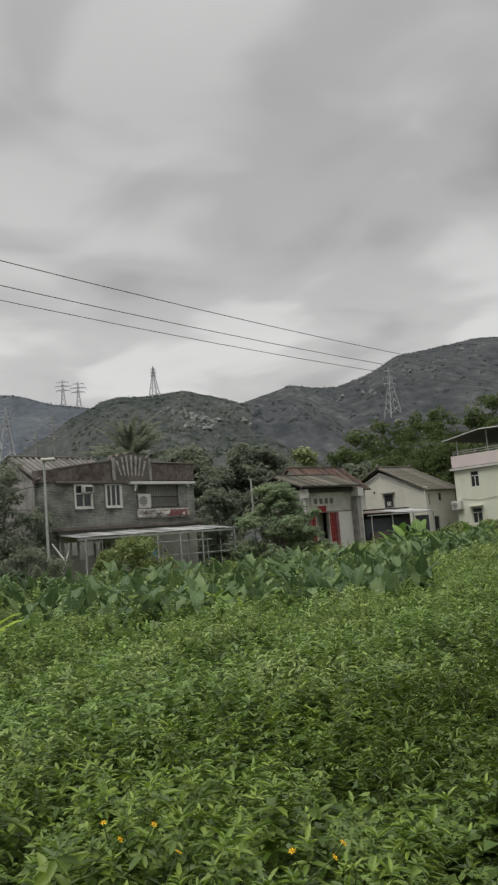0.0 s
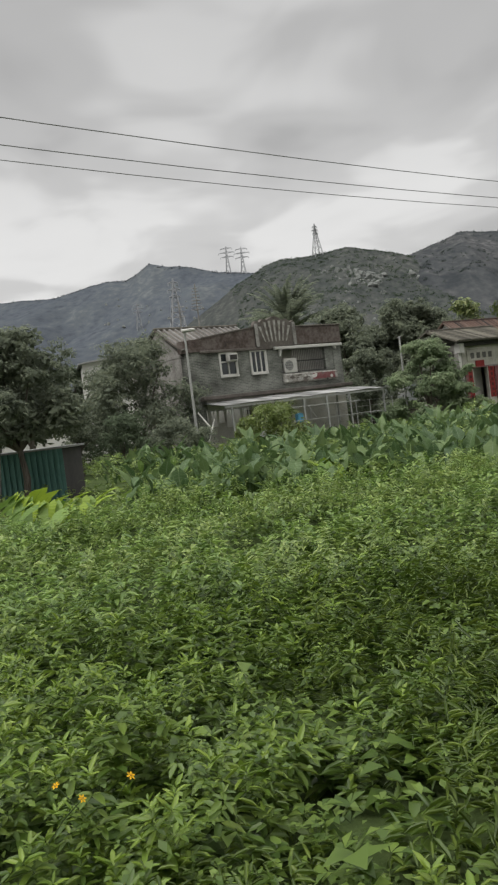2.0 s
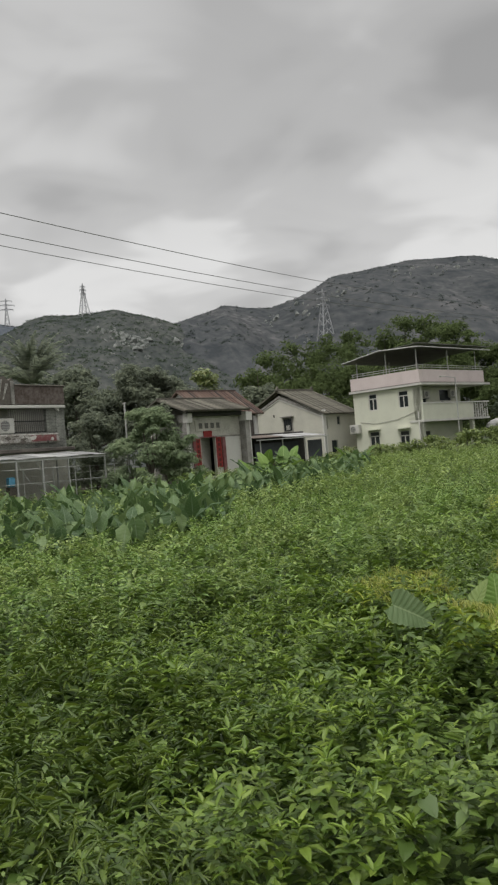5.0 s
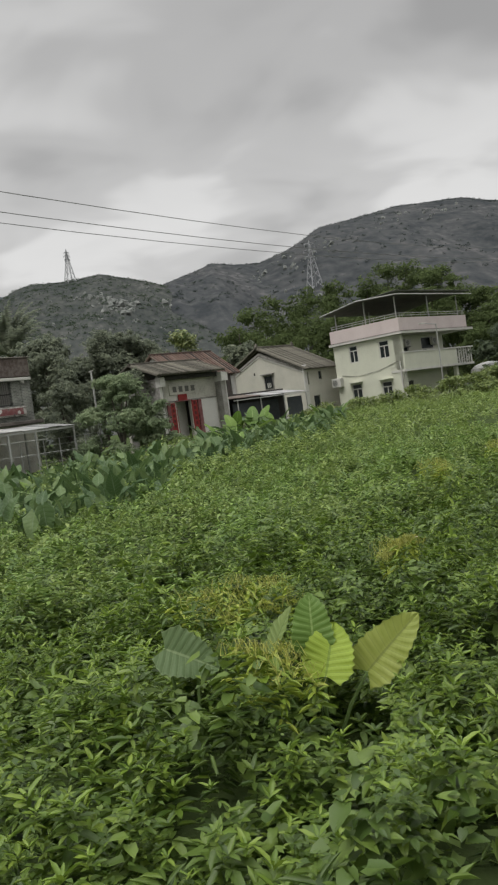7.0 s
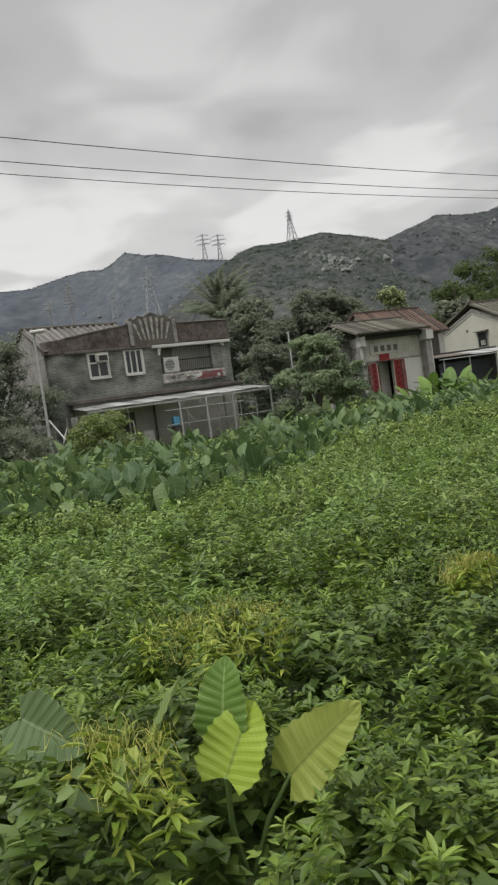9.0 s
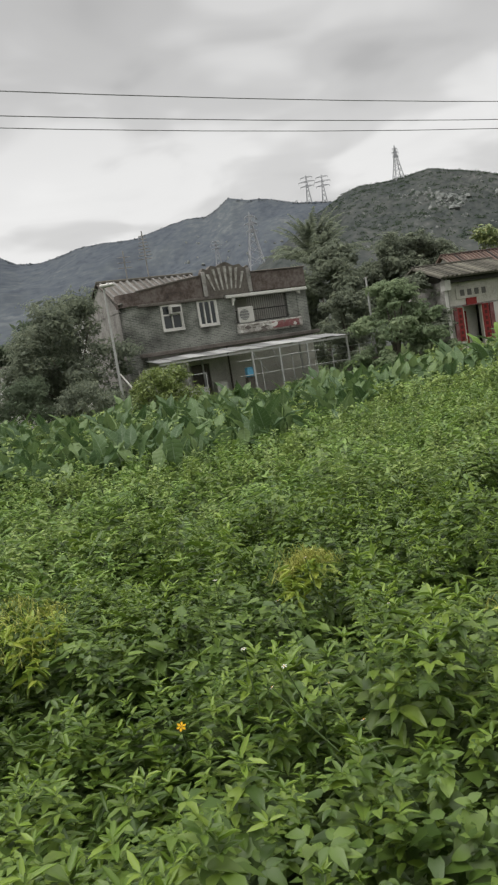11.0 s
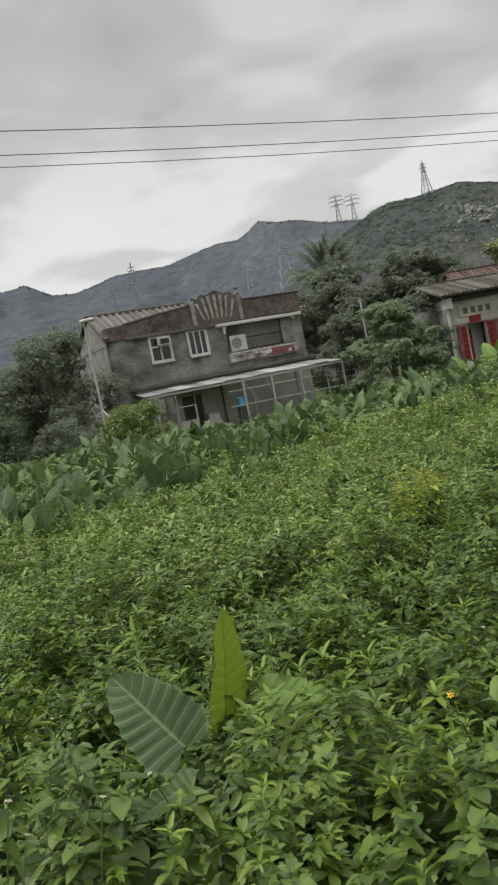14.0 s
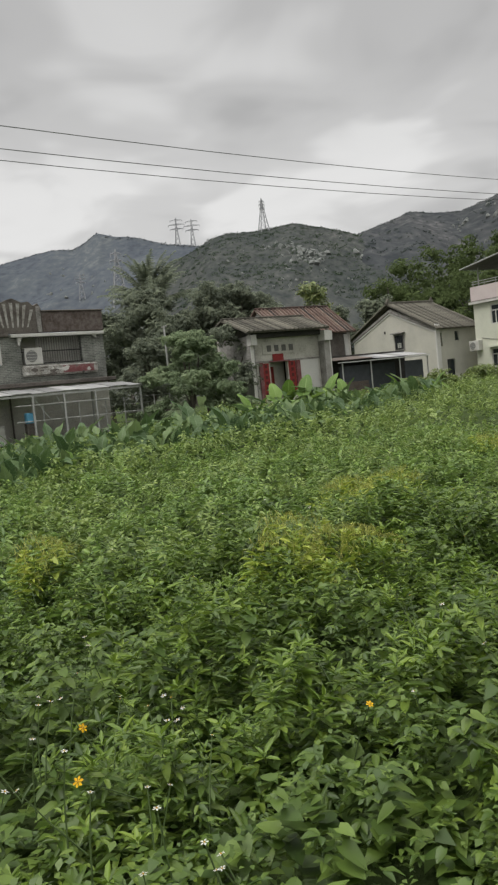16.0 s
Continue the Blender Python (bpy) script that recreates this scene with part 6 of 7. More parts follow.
def flowers():
    py = random.Random(4)
    for x, y in ((1.13, 1.02), (1.2, 0.9), (1.82, 0.6), (1.95, 0.48), (2.03, 0.73), (1.33, 0.95), (1.42, 0.72), (12.43, 7.42), (13.37, 7.5), (12.55, 6.95), (10.06, 4.99), (10.55, 4.87), (8.9, 4.5), (10.7, 5.4), (11.6, 6.4), (4.9, 1.9)):
        z = float(weed_top(np.array([x]), np.array([y]))[0]) + py.uniform(0.05, 0.10)
        flower(pose(x, y, z, py.uniform(15, 55), py.uniform(-25, 25), py.uniform(0, 60)), M_PETAL_Y, py.uniform(0.013, 0.017), 6, 0.3, "small orange-yellow wild flower on a thin stem", "yellow wild flowers")
    spots = [(12.22, 7.74), (12.73, 6.82), (9.25, 4.63), (10.33, 5.8), (10.2, 6.3)]
    for cx, cy, n, r in ((12.2, 7.6, 24, 0.75), (12.7, 6.9, 9, 0.35), (10.35, 6.0, 10, 0.4), (13.6, 8.9, 10, 0.9), (9.3, 4.7, 4, 0.3), (14.2, 11.8, 16, 1.6), (12.5, 10.0, 12, 1.5), (9.4, 6.0, 8, 0.9), (10.9, 9.3, 10, 1.2)):
        for _ in range(n):
            a, q = py.uniform(0, 6.28), r * math.sqrt(py.random())
            spots.append((cx + q * math.cos(a), cy + q * math.sin(a)))
    for x, y in spots:
        z = float(weed_top(np.array([x]), np.array([y]))[0]) + py.uniform(0.03, 0.10)
        flower(pose(x, y, z, py.uniform(-30, 10), py.uniform(-25, 25), py.uniform(0, 60)), M_PETAL_W, py.uniform(0.009, 0.013), 5, 0.3, "small white wild flower among the weeds", "white wild flowers")


# ---- large-leaved taro ----
def taro_leaf_bm(length, width, droop, wave, seed, n=9, cols=2):
    """An arrow-shaped blade along +x from its stalk, with two back lobes, folded along the midrib and pleated along its side veins."""
    bm = bmesh.new()
    uv = bm.loops.layers.uv.new("blade")
    rows, where = [], {}
    for i in range(n + 1):
        t = i / n
        w = width * math.sin(math.pi * (0.12 + 0.88 * t) ** 0.62) ** 1.2 * min(1.0, (0.42 if n > 20 else 0.26) + 4.0 * t) if t < 0.999 else 0.003
        if n > 20:
            w = width * (1 - t ** 2.7) ** 0.72 * min(1.0, 0.56 + 2.4 * t) + 0.002
        row = []
        for j in range(-cols, cols + 1):
            f = j / cols
            u = abs(f)
            edge = 1 + 0.06 * math.sin(t * 19 + seed) * (u > 0.9) if n <= 20 else 1 - 0.09 * abs(math.cos(28.3 * (t - 0.16 * u))) * u ** 4 + 0.03 * math.sin(t * 7 + seed) * u
            x = length * (t - (0.14 if n > 20 else 0.13) * (1 - t) ** 1.5 * u ** 1.3)
            y = w * f * edge
            pleat = wave * math.sin(56.5 * (t - 0.16 * u) if n > 20 else 30 * (t - 0.28 * u) + seed) * min(1.0, u * 2.2) * math.sin(math.pi * min(1, t + 0.05))
            ruffle = (0.035 if n < 20 else 0.016) * math.sin(t * 13 + seed * 2 + (2 if j < 0 else 0)) * u * u
            z = (0.2 if n > 20 else 0.36) * abs(y) - droop * length * max(0, t - 0.1) ** 2 + pleat + ruffle - (0.012 if j == 0 else 0)
            v = bm.verts.new((x, y, z))
            where[v] = (t, u)
            row.append(v)
        rows.append(row)
    for a, b in zip(rows, rows[1:]):
        for j in range(2 * cols):
            f = bm.faces.new((a[j], b[j], b[j + 1], a[j + 1]))
            f.smooth = True
            for lp in f.loops:
                lp[uv].uv = where[lp.vert]
    return bm


def posed_taro(m, leaves, label, group=""):
    """leaves: (place of the blade's base, azimuth, pitch, roll, size, width, material)."""
    top = empty("taro_plant", m, label, "plant", group)
    for k, (p, az, pitch, roll, size, width, mat) in enumerate(leaves):
        bm = taro_leaf_bm(1.0, width, (0.1, 0.16, 0.06)[k % 3], 0.011, k * 1.7, 56, 6)
        bm.transform(Matrix.Translation(p) @ pose(0, 0, 0, 0, 0, az) @ pose(0, 0, 0, 0, pitch, 0) @ pose(0, 0, 0, roll) @ Matrix.Diagonal((size, size, size, 1)))
        blade = len(bm.faces)
        tube([(0.02 * k, 0.02, 0), (p[0] * 0.6, p[1] * 0.6, p[2] * 0.6), p], [0.012, 0.010, 0.007], 5, bm)
        bm.faces.ensure_lookup_table()
        for f in bm.faces[blade:]:
            f.material_index = 1
        leaf = part("leaf", bm, mat, top)
        leaf.data.materials.append(M_STALK)
    return top


def taro_plant(m, leaves, label, group="", seed=0, base_name="taro_plant", fine=False):
    """leaves: (azimuth, height, reach, pitch, size, material). Each leaf is a blade on its own stalk."""
    top = empty(base_name, m, label, "plant", group)
    for k, (az, h, reach, pitch, size, mat) in enumerate(leaves):
        v = (k + seed) % 4
        a = radians(az)
        tip = Vector((reach * math.cos(a), reach * math.sin(a), h))
        bm = taro_leaf_bm(1.0, ((0.38, 0.35, 0.40, 0.36) if fine else (0.25, 0.21, 0.27, 0.23))[v], (0.3, 0.5, 0.22, 0.4)[v], 0.012 if fine else 0.03, v * 1.7, *((22, 4) if fine else (8, 2)))
        bm.transform(Matrix.Translation(tip) @ pose(0, 0, 0, 0, 0, az) @ pose(0, 0, 0, 0, pitch, 0) @ Matrix.Diagonal((size, size, size, 1)))
        blade = len(bm.faces)
        tube([(0.03 * math.cos(a), 0.03 * math.sin(a), 0), (tip.x * 0.35, tip.y * 0.35, h * 0.62), (tip.x, tip.y, h - 0.005)], [0.018, 0.014, 0.009], 4, bm)
        bm.faces.ensure_lookup_table()
        for f in bm.faces[blade:]:
            f.material_index = 1
        leaf = part("leaf", bm, mat, top)
        leaf.data.materials.append(M_STALK)
    return top


def taro():
    py = random.Random(17)
    models = []
    for k in range(7):
        light = k in (2, 5)
        leaves = []
        for i in range(py.choice((8, 9, 9, 10))):
            mat = M_TARO_LIGHT if (light and py.random() < 0.3) or py.random() < 0.04 else (M_TARO_GREY if py.random() < 0.05 else M_TARO)
            leaves.append((i * 81 + py.uniform(-20, 20), py.uniform(0.45, 1.0), py.uniform(0.08, 0.4), py.choice((py.uniform(30, 85), py.uniform(45, 88), py.uniform(40, 75), py.uniform(-10, 40), py.uniform(-75, -40))), py.uniform(0.50, 0.78), mat))
        models.append((leaves, k))
    made = []
    for k, (leaves, s) in enumerate(models):
        words = "large-leaved light green taro plant at the field edge" if k in (2, 5) else "large-leaved dark green taro plant at the field edge"
        made.append((leaves, s, words))
    first = {}
    ex, ey = np.array(EDGE).T
    count = 0
    tries = 0
    taken = []
    while count < 258 and tries < 8000:
        tries += 1
        x = py.uniform(-4.8, 19)
        e = float(np.interp(x, ex, ey))
        depth = py.random() ** 1.8 * (17 if x < 9 else 7)
        y = e + depth + 0.3
        if y > 47 or (x < 9 and y > 33) or (x < 2 and y > 29) or (x < -1.4 and y < 23.5):
            continue
        if any((x - a) ** 2 + (y - b) ** 2 < 0.3 for a, b in taken):
            continue
        taken.append((x, y))
        k = py.randrange(7)
        near = max(0.0, min(1.0, (y - 12) / 14))
        s = (0.72 + 0.1 * near) * py.uniform(0.8, 1.2)
        m = pose(x, y, 0, 0, 0, py.uniform(0, 360))
        if k not in first:
            first[k] = taro_plant(m, made[k][0], made[k][2], "taro plants along the field edge", seed=k)
            first[k].scale = (1, 1, 1)
        else:
            ob = copy_thing(first[k], m)
            ob.scale = (s, s, s)
        count += 1
    # the tall clump in front of the gate house
    tall = None
    for x, y, s in ((12.6, 34.9, 1.0), (13.5, 35.7, 1.12), (11.7, 33.6, 0.85), (14.4, 38.6, 1.1), (12.9, 37.0, 1.05), (15.4, 40.2, 0.95), (17.9, 39.6, 0.95), (19.4, 42.0, 0.9)):
        if tall is None:
            tall = taro_plant(pose(x, y, 0), [(i * 67 + py.uniform(-18, 18), py.uniform(0.75, 1.3), py.uniform(0.15, 0.6), py.choice((-60, -35, 20, 40, 60)), py.uniform(0.6, 0.85), M_TARO_LIGHT if i % 3 else M_TARO) for i in range(9)], "tall light green taro plant in front of the gate house", "tall taro plants", seed=1, fine=True)
        else:
            copy_thing(tall, pose(x, y, 0, 0, 0, py.uniform(0, 360)) @ Matrix.Diagonal((s, s, s, 1)))
    for x, y, s, k in ((13.9, 36.5, 1.35, 0), (15.0, 37.2, 1.2, 1), (10.3, 27.0, 1.15, 5), (11.2, 28.0, 1.1, 3), (17.3, 38.5, 1.35, 4), (18.2, 39.5, 1.3, 0), (19.6, 43, 1.2, 6)):
        if k in first:
            ob = copy_thing(first[k], pose(x, y, 0, 0, 0, py.uniform(0, 360)))
            ob.scale = (s, s, s)
    # the ones that stand out of the weeds near the path
    posed_taro(pose(7.75, 4.25, 0), [((-0.23, -0.05, 0.535), -14, -64, 22, 0.30, 0.30, M_TARO_PALE), ((0.02, 0.02, 0.54), 72, -74, 0, 0.27, 0.43, M_TARO_LIGHT), ((0.03, -0.1, 0.43), 50, -52, 20, 0.28, 0.50, M_TARO_BRIGHT), ((0.25, -0.06, 0.40), -16, -44, 62, 0.38, 0.34, M_TARO_DRY)], "taro plant with bright green and yellowing leaves", "taro plants in the weeds")
    posed_taro(pose(7.14, 4.35, 0), [((-0.10, -0.12, 0.69), -14, 26, 58, 0.28, 0.44, M_TARO_GREY), ((0.05, 0.0, 0.5), 120, 20, 0, 0.2, 0.33, M_TARO)], "taro plant with one broad grey-green leaf", "taro plants in the weeds")
    posed_taro(pose(10.74, 6.75, 0), [((-0.06, 0.0, 0.43), 150, -108, 0, 0.47, 0.22, M_TARO_BRIGHT), ((0.1, 0.03, 0.52), 0, 8, 35, 0.3, 0.24, M_TARO_LIGHT)], "taro plant with one upright yellow-green leaf", "taro plants in the weeds")
    posed_taro(pose(10.64, 6.40, 0), [((0.0, 0.0, 0.49), 178, -50, -56, 0.37, 0.40, M_TARO_GREY), ((0.05, -0.1, 0.4), 190, 20, -30, 0.26, 0.26, M_TARO)], "taro plant with a large ribbed grey-green leaf", "taro plants in the weeds")
    taro_plant(pose(4.1, 2.55, 0), [(250, 0.34, 0.05, 35, 0.12, M_TARO), (20, 0.36, 0.06, 20, 0.12, M_TARO), (130, 0.33, 0.06, 30, 0.11, M_TARO), (310, 0.26, 0.07, 45, 0.12, M_TARO)], "small broad-leaved seedling among narrow weeds", "", seed=2, base_name="broad_leaved_seedling")
    bright = None
    for x, y, s in ((2.5, 13.4, 1.0), (-2.6, 11.7, 1.1), (-2.25, 11.1, 1.0), (-1.85, 10.6, 1.05), (-2.95, 12.3, 1.15), (-1.55, 11.2, 1.0), (-1.3, 10.2, 0.95)):
        m = pose(x, y, 0, 0, 0, 40 * x) @ Matrix.Diagonal((s, s, s, 1))
        if bright is None:
            bright = taro_plant(m, [(py.uniform(-25, 25) + 72 * i, py.uniform(0.5, 0.75), py.uniform(0.1, 0.25), py.choice((-60, -45, 20, 50)), py.uniform(0.38, 0.52), M_TARO_BRIGHT if i % 2 else M_TARO_LIGHT) for i in range(6)], "taro plant with yellow-green leaves at the field edge", "yellow-green taro plants", seed=2, fine=True)
        else:
            copy_thing(bright, m)
    for x, y, s, k in ((3.0, 13.7, 0.75, 2), (1.9, 13.6, 0.7, 5), (3.8, 13.0, 0.7, 2), (0.9, 13.2, 0.7, 0), (4.6, 14.0, 0.75, 1), (-1.4, 14.2, 0.8, 5)):
        if k in first:
            ob = copy_thing(first[k], pose(x, y, 0, 0, 0, py.uniform(0, 360)))
            ob.scale = (s, s, s)


# ---- trees ----
def tree(x, y, height, spread, mat, label, seed, count=7000, leaf=0.2, trunk=0.16, low=0.35, squash=0.8, name="tree", group="village trees", centre=(0, 0), clumps=30):
    py, rng = random.Random(seed), np.random.default_rng(seed)
    top = empty(name, pose(x, y, 0), label, "tree", group)
    fork = height * max(0.15, low * 0.8)
    part("trunk", tube([(0, 0, -0.05), (0.05 * height * py.uniform(-1, 1) * 0.4, 0.03, fork * 0.5), (centre[0] * 0.3, centre[1] * 0.3, fork)], [trunk * 1.25, trunk, trunk * 0.8], 8), M_BARK, top)
    cs, rs = [], []
    for k in range(clumps):
        a = py.uniform(0, 6.283)
        q = spread * math.sqrt(py.random()) * 0.82
        zc = height * (low + (0.93 - low) * py.random())
        lim = 1.0 - 0.75 * max(0, (zc / height - 0.55)) / 0.45
        q *= max(0.2, lim)
        r = spread * py.uniform(0.16, 0.36)
        p = (centre[0] + q * math.cos(a), centre[1] + q * math.sin(a), min(zc, height - r * squash * 0.9))
        cs.append(p)
        rs.append((r, r, r * squash))
        if k < 7:
            part("limb", tube([(centre[0] * 0.3, centre[1] * 0.3, fork * 0.97), (p[0] * 0.5, p[1] * 0.5, (fork + p[2]) / 2), p], [trunk * 0.55, trunk * 0.35, trunk * 0.12], 5), M_BARK, top)
    cs, rs = np.array(cs), np.array(rs)
    # the inner leaves close the crown, the outer ones sit in small tufts on it
    p0, q0 = leaf_cloud(cs, rs * 0.8, int(count * 0.46), leaf * 0.84, rng, shell=0.1)
    k = rng.integers(0, len(cs), len(cs) * 9)
    d = rng.normal(size=(len(k), 3))
    d /= np.linalg.norm(d, axis=1)[:, None]
    tufts = cs[k] + d * rs[k] * rng.uniform(0.55, 1.05, len(k))[:, None]
    size = rs[k] * rng.uniform(0.22, 0.46, len(k))[:, None]
    p1, q1 = leaf_cloud(tufts, size * np.array([1.15, 1.15, 0.8]), int(count * 1.35), leaf * 0.42, rng, flat=0.9, shell=0.2)
    pts, q = np.concatenate([p0, p1]), np.concatenate([q0, q1 + len(p0)])
    crown = new("crown", raw_mesh("crown", pts, q, mat))
    crown.parent = top
    return top


def palm(x, y, height, label, seed):
    """A clump palm: a crown of long feathered fronds that rise and bend over."""
    py = random.Random(seed)
    top = empty("palm_tree", pose(x, y, 0), label, "palm tree", "village trees")
    hub = height * 0.63
    part("trunk", tube([(0, 0, 0), (0.2, 0.1, hub * 0.5), (0.1, 0, hub)], [0.3, 0.24, 0.2], 8), M_BARK, top)
    for k in range(60):
        a, up = 6.283 * k / 9.3 + py.uniform(-0.3, 0.3), radians(py.choice((87, 83, 78, 72, 64, 54, 42, 28)) + py.uniform(-5, 5))
        ln = py.uniform(5.0, 7.0)
        bend = py.uniform(0.7, 1.3)
        spine, r, z = [], 0.1, hub
        steps = 14
        for i in range(steps + 1):
            el = up - bend * (i / steps) ** 1.8
            spine.append((r, z, el))
            r, z = r + ln / steps * math.cos(el), z + ln / steps * math.sin(el)
        bm = bmesh.new()
        ca, sa = math.cos(a), math.sin(a)
        for i in range(2, steps + 1):
            r, z, el = spine[i]
            reach = 1.05 * math.sin(math.pi * min(1.0, 0.16 + 0.78 * i / steps)) + 0.15
            for side in (-1, 1):
                for half in (0.0, 0.5):
                    rr, zz = r - half * ln / steps * math.cos(el), z - half * ln / steps * math.sin(el)
                    base = Vector((rr * ca, rr * sa, zz))
                    out = Vector((-sa * side, ca * side, 0)) * 0.75 + Vector((ca * math.cos(el), sa * math.cos(el), math.sin(el))) * 0.55
                    tip = base + out * reach * py.uniform(0.8, 1.1) + Vector((0, 0, -reach * py.uniform(0.3, 0.6)))
                    wide = Vector((ca * math.cos(el), sa * math.cos(el), math.sin(el))) * 0.12
                    bm.faces.new([bm.verts.new(base - wide), bm.verts.new(tip), bm.verts.new(base + wide)])
        tube([(r * ca, r * sa, z) for r, z, el in spine[::2]], [0.05 * (1 - 0.11 * i) for i in range(8)], 4, bm)
        part("frond", bm, M_TREE_DARK, top)


def trees():
    tree(-7.4, 38.4, 6.4, 3.7, M_TREE_DARK, "dense dark round-crowned tree beside the grey house", 1, 15000, 0.18, low=0.18, clumps=52)
    tree(-5.5, 18.3, 4.75, 2.1, M_TREE_DARK, "dense dark bushy tree leaning over the green shed", 2, 13000, 0.13, trunk=0.1, low=0.4, clumps=44)
    tree(-9.25, 28.6, 5.4, 2.2, M_TREE_DARK, "dense dark bushy tree behind the green shed", 20, 7000, 0.16, low=0.35)
    tree(-11.9, 28.6, 5.8, 2.4, M_TREE_DARK, "dense dark bushy tree behind the green shed", 3, 7000, 0.16, low=0.4)
    tree(-8.0, 30.6, 2.8, 1.3, M_TREE_DARK, "small umbrella-shaped tree at the field edge", 4, 2500, 0.13, trunk=0.07, low=0.5, squash=0.55)
    tree(-6.6, 32.0, 2.5, 2.0, M_TREE_MID, "low dark green bush at the field edge", 5, 2600, 0.13, trunk=0.05, low=0.25, name="bush", group="bushes")
    tree(-4.4, 33.2, 2.0, 1.9, M_TREE_DARK, "low dark bush below the street lamp", 6, 2600, 0.13, trunk=0.05, low=0.25, name="bush", group="bushes")
    tree(0.3, 30.2, 2.1, 1.6, M_BUSH, "light yellow-green bush in front of the grey house", 7, 8000, 0.085, trunk=0.04, low=0.15, clumps=60, name="bush", group="bushes")
    tree(-0.9, 30.8, 1.6, 1.0, M_BUSH, "light yellow-green bush in front of the grey house", 8, 2200, 0.10, trunk=0.04, low=0.3, name="bush", group="bushes")
    tree(8.0, 45.4, 4.8, 3.0, M_TREE_LIGHT, "light green broad-leaved tree beside the gate house", 9, 11000, 0.2, low=0.06, squash=0.5, clumps=46)
    tree(3.9, 60.0, 9.3, 4.0, M_TREE_DARK, "tall dark tree rising behind the grey house", 10, 9000, 0.27, trunk=0.28)
    tree(7.2, 61.5, 9.2, 4.2, M_TREE_DARK, "tall dark tree rising behind the grey house", 11, 9000, 0.27, trunk=0.25, clumps=40)
    tree(0.0, 62.0, 8.0, 3.4, M_TREE_DARK, "dark tree rising behind the grey house", 12, 7000, 0.26, trunk=0.22)
    tree(11.3, 64.5, 8.4, 3.5, M_TREE_DARK, "dark tree behind the red-roofed hall", 13, 7000, 0.26, trunk=0.22)
    tree(9.2, 63.0, 9.2, 3.4, M_TREE_DARK, "tall dark tree rising behind the grey house", 22, 9000, 0.26, trunk=0.22)
    tree(5.0, 52.5, 5.2, 3.0, M_TREE_DARK, "dark shrubby tree behind the canopy", 14, 10000, 0.2, low=0.1, clumps=44)
    tree(9.3, 52.5, 5.6, 2.1, M_TREE_DARK, "dark shrubby tree against the gate house", 15, 4000, 0.18, low=0.2)
    palm(-2.0, 96.0, 18.4, "tall palm tree with drooping fronds behind the village", 3)
    tree(-5.0, 95, 10.5, 3.2, M_TREE_DARK, "tall dark tree beside the palm", 21, 5000, 0.4, trunk=0.3)
    tree(1.6, 97, 10.2, 3.8, M_TREE_DARK, "tall dark tree beside the palm", 16, 6000, 0.4, trunk=0.3)
    tree(15.3, 75.0, 10.4, 3.4, M_TREE_YELLOW, "slender yellow-green tree behind the red-roofed hall", 17, 1900, 0.3, trunk=0.14, low=0.5, clumps=13)
    tree(20.5, 76.0, 8.3, 3.4, M_TREE_DARK, "dark tree behind the red-roofed hall", 18, 6000, 0.3)
    tree(17.0, 79.0, 8.0, 3.6, M_TREE_DARK, "dark tree behind the red-roofed hall", 19, 6000, 0.3)
    # the grove on the rise behind the gabled and the white house
    py = random.Random(31)
    k = 0
    for az, el, r in ((11.2, 6.3, 96), (12.6, 7.5, 100), (14.6, 7.95, 104), (16.6, 8.2, 100), (18.4, 8.45, 108), (20.2, 8.7, 102), (22.0, 8.9, 106), (23.8, 8.95, 104), (25.4, 8.3, 100), (27.2, 6.4, 98), (29.0, 6.0, 96), (31.0, 6.0, 92), (33.0, 6.3, 95), (13.4, 5.2, 90), (17.5, 6.0, 88), (21.0, 6.4, 90), (24.5, 6.6, 88), (28.0, 5.2, 86), (35.5, 6.4, 92)):
        k += 1
        h = 1.7 + r * math.tan(radians(el))
        tree(5.8 + r * math.sin(radians(az)), 0.0 + r * math.cos(radians(az)), h, 5.6, M_GROVE, "large dark green tree in the grove behind the houses", 100 + k, 4200, 0.38, trunk=0.3, low=0.12, group="grove trees", squash=0.65, clumps=42)
    # hedge and low trees that close the left side
    for i, (x, y, h) in enumerate(((-24, 58, 7.5), (-30, 62, 9), (-20, 66, 8), (-36, 66, 10), (-26, 72, 9), (-15.5, 47, 5), (-42, 60, 9), (-17, 34, 4.5))):
        tree(x, y, h, 4.0 if h > 5 else 2.6, M_TREE_MID, "green tree at the edge of the village", 200 + i, 2800, 0.38, trunk=0.22, low=0.2)
    for i, (x, y) in enumerate(((41, 62), (46, 66), (44, 56), (50, 60))):
        tree(x, y, 6.5, 3.4, M_TREE_MID, "green tree beside the white house", 230 + i, 2400, 0.36, trunk=0.2, low=0.15)
    for i, (x, y, h, r) in enumerate(((19.5, 49, 1.3, 1.6), (22.0, 51, 1.5, 1.8), (24.6, 53, 1.6, 1.8), (26.8, 53.5, 1.7, 1.8), (29.0, 54.0, 1.9, 1.9), (31.4, 54.2, 2.2, 1.9), (33.6, 54.8, 2.5, 1.8), (35.6, 55.5, 2.6, 1.9), (38, 56, 2.4, 2.0), (40.5, 57, 2.3, 2.0), (43, 58, 2.4, 2.2), (27.5, 49.5, 1.3, 1.8), (33.0, 50.5, 1.6, 2.0), (37, 51.5, 1.7, 2.0))):
        tree(x, y, h, r, M_BUSH, "light green bush along the far side of the field", 260 + i, 1900, 0.16, trunk=0.05, low=0.2, name="bush", group="bushes", clumps=18)


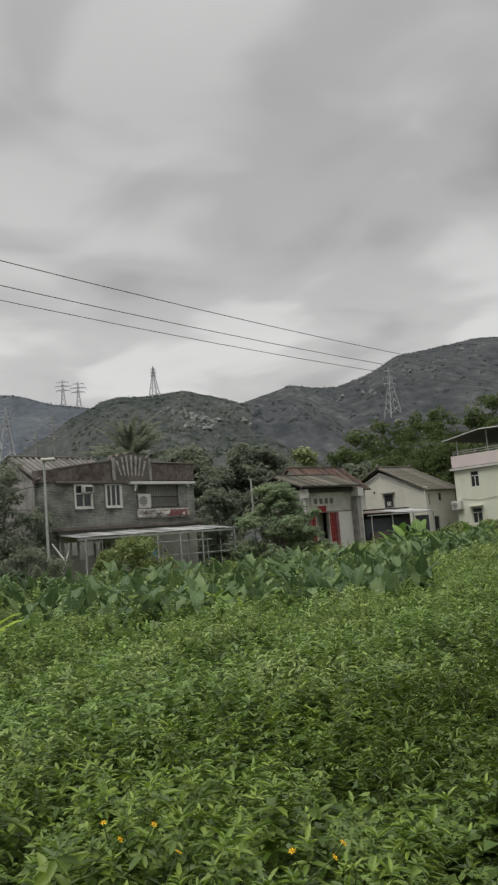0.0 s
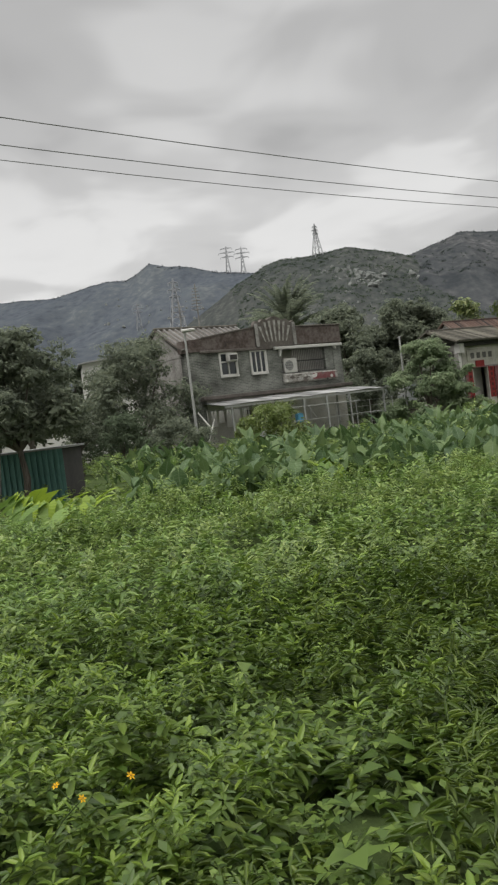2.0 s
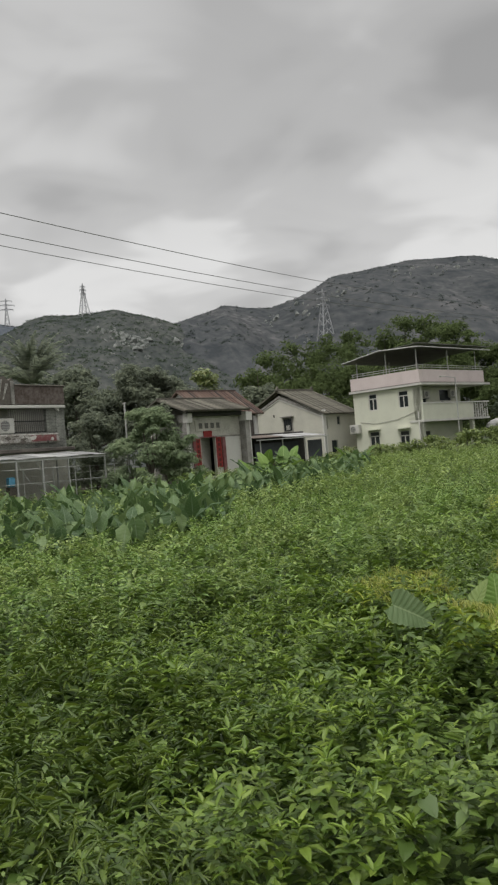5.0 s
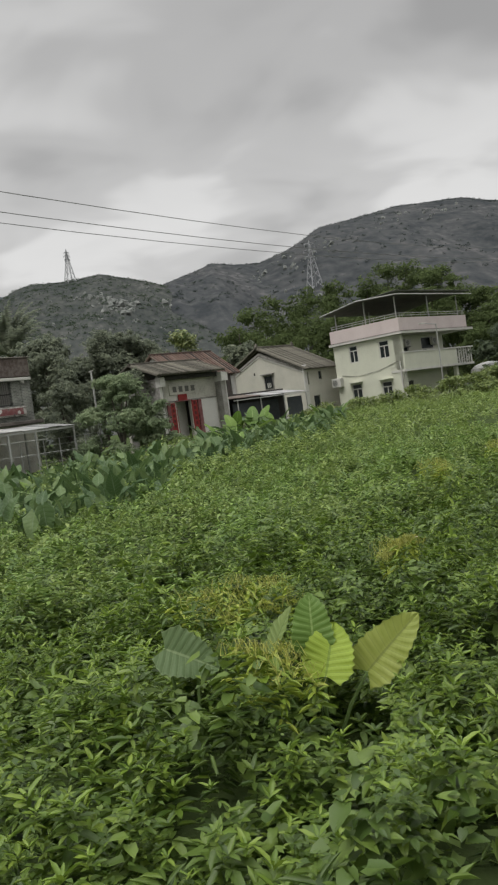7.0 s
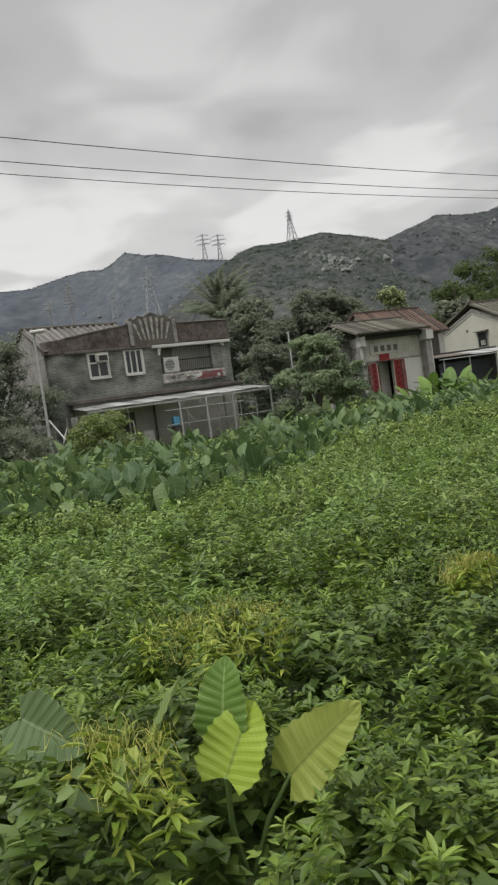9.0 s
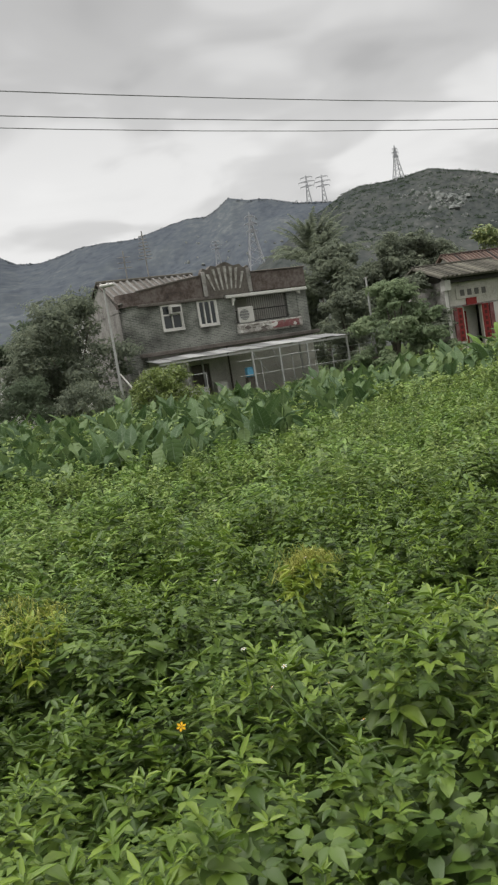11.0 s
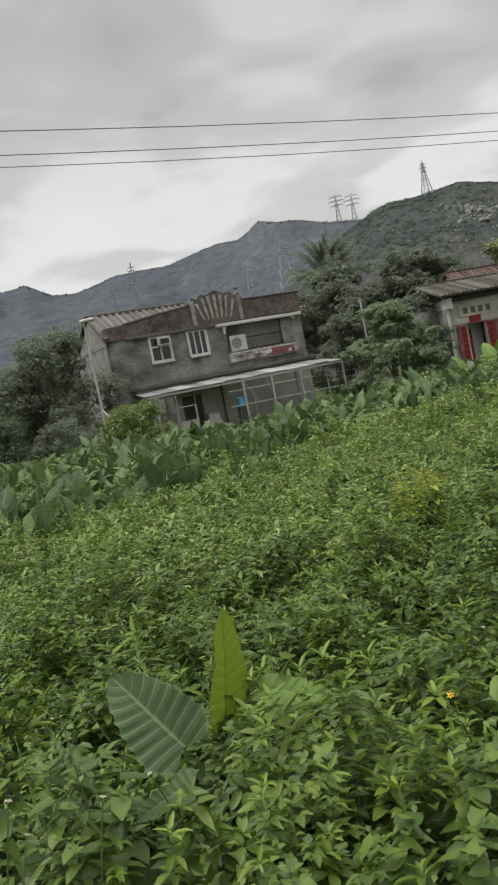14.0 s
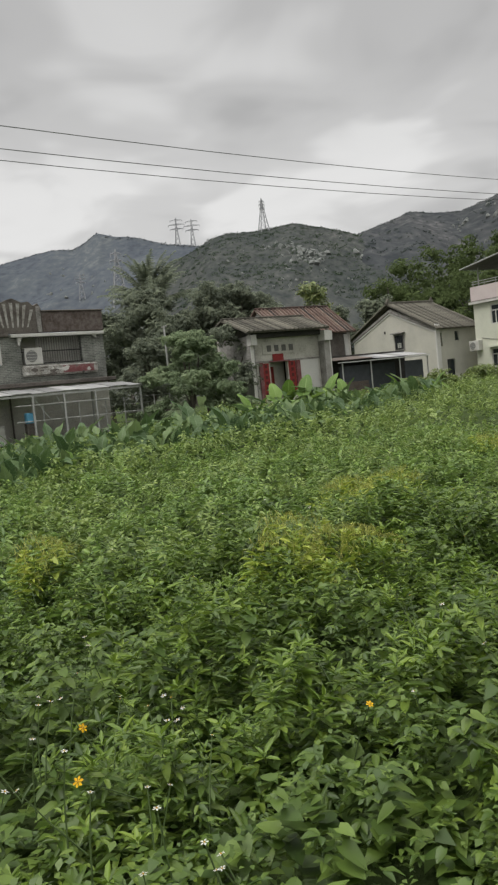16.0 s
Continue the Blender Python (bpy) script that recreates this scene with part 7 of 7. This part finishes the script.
# ---- build ----
ground_sheet()
hills()
far_woods()
pylons()
grey_house()
canopy()
gate_house()
shelter()
gabled_house()
white_house_details()
street_furniture()
power_lines()
trees()
taro()
weed_field()
flowers()
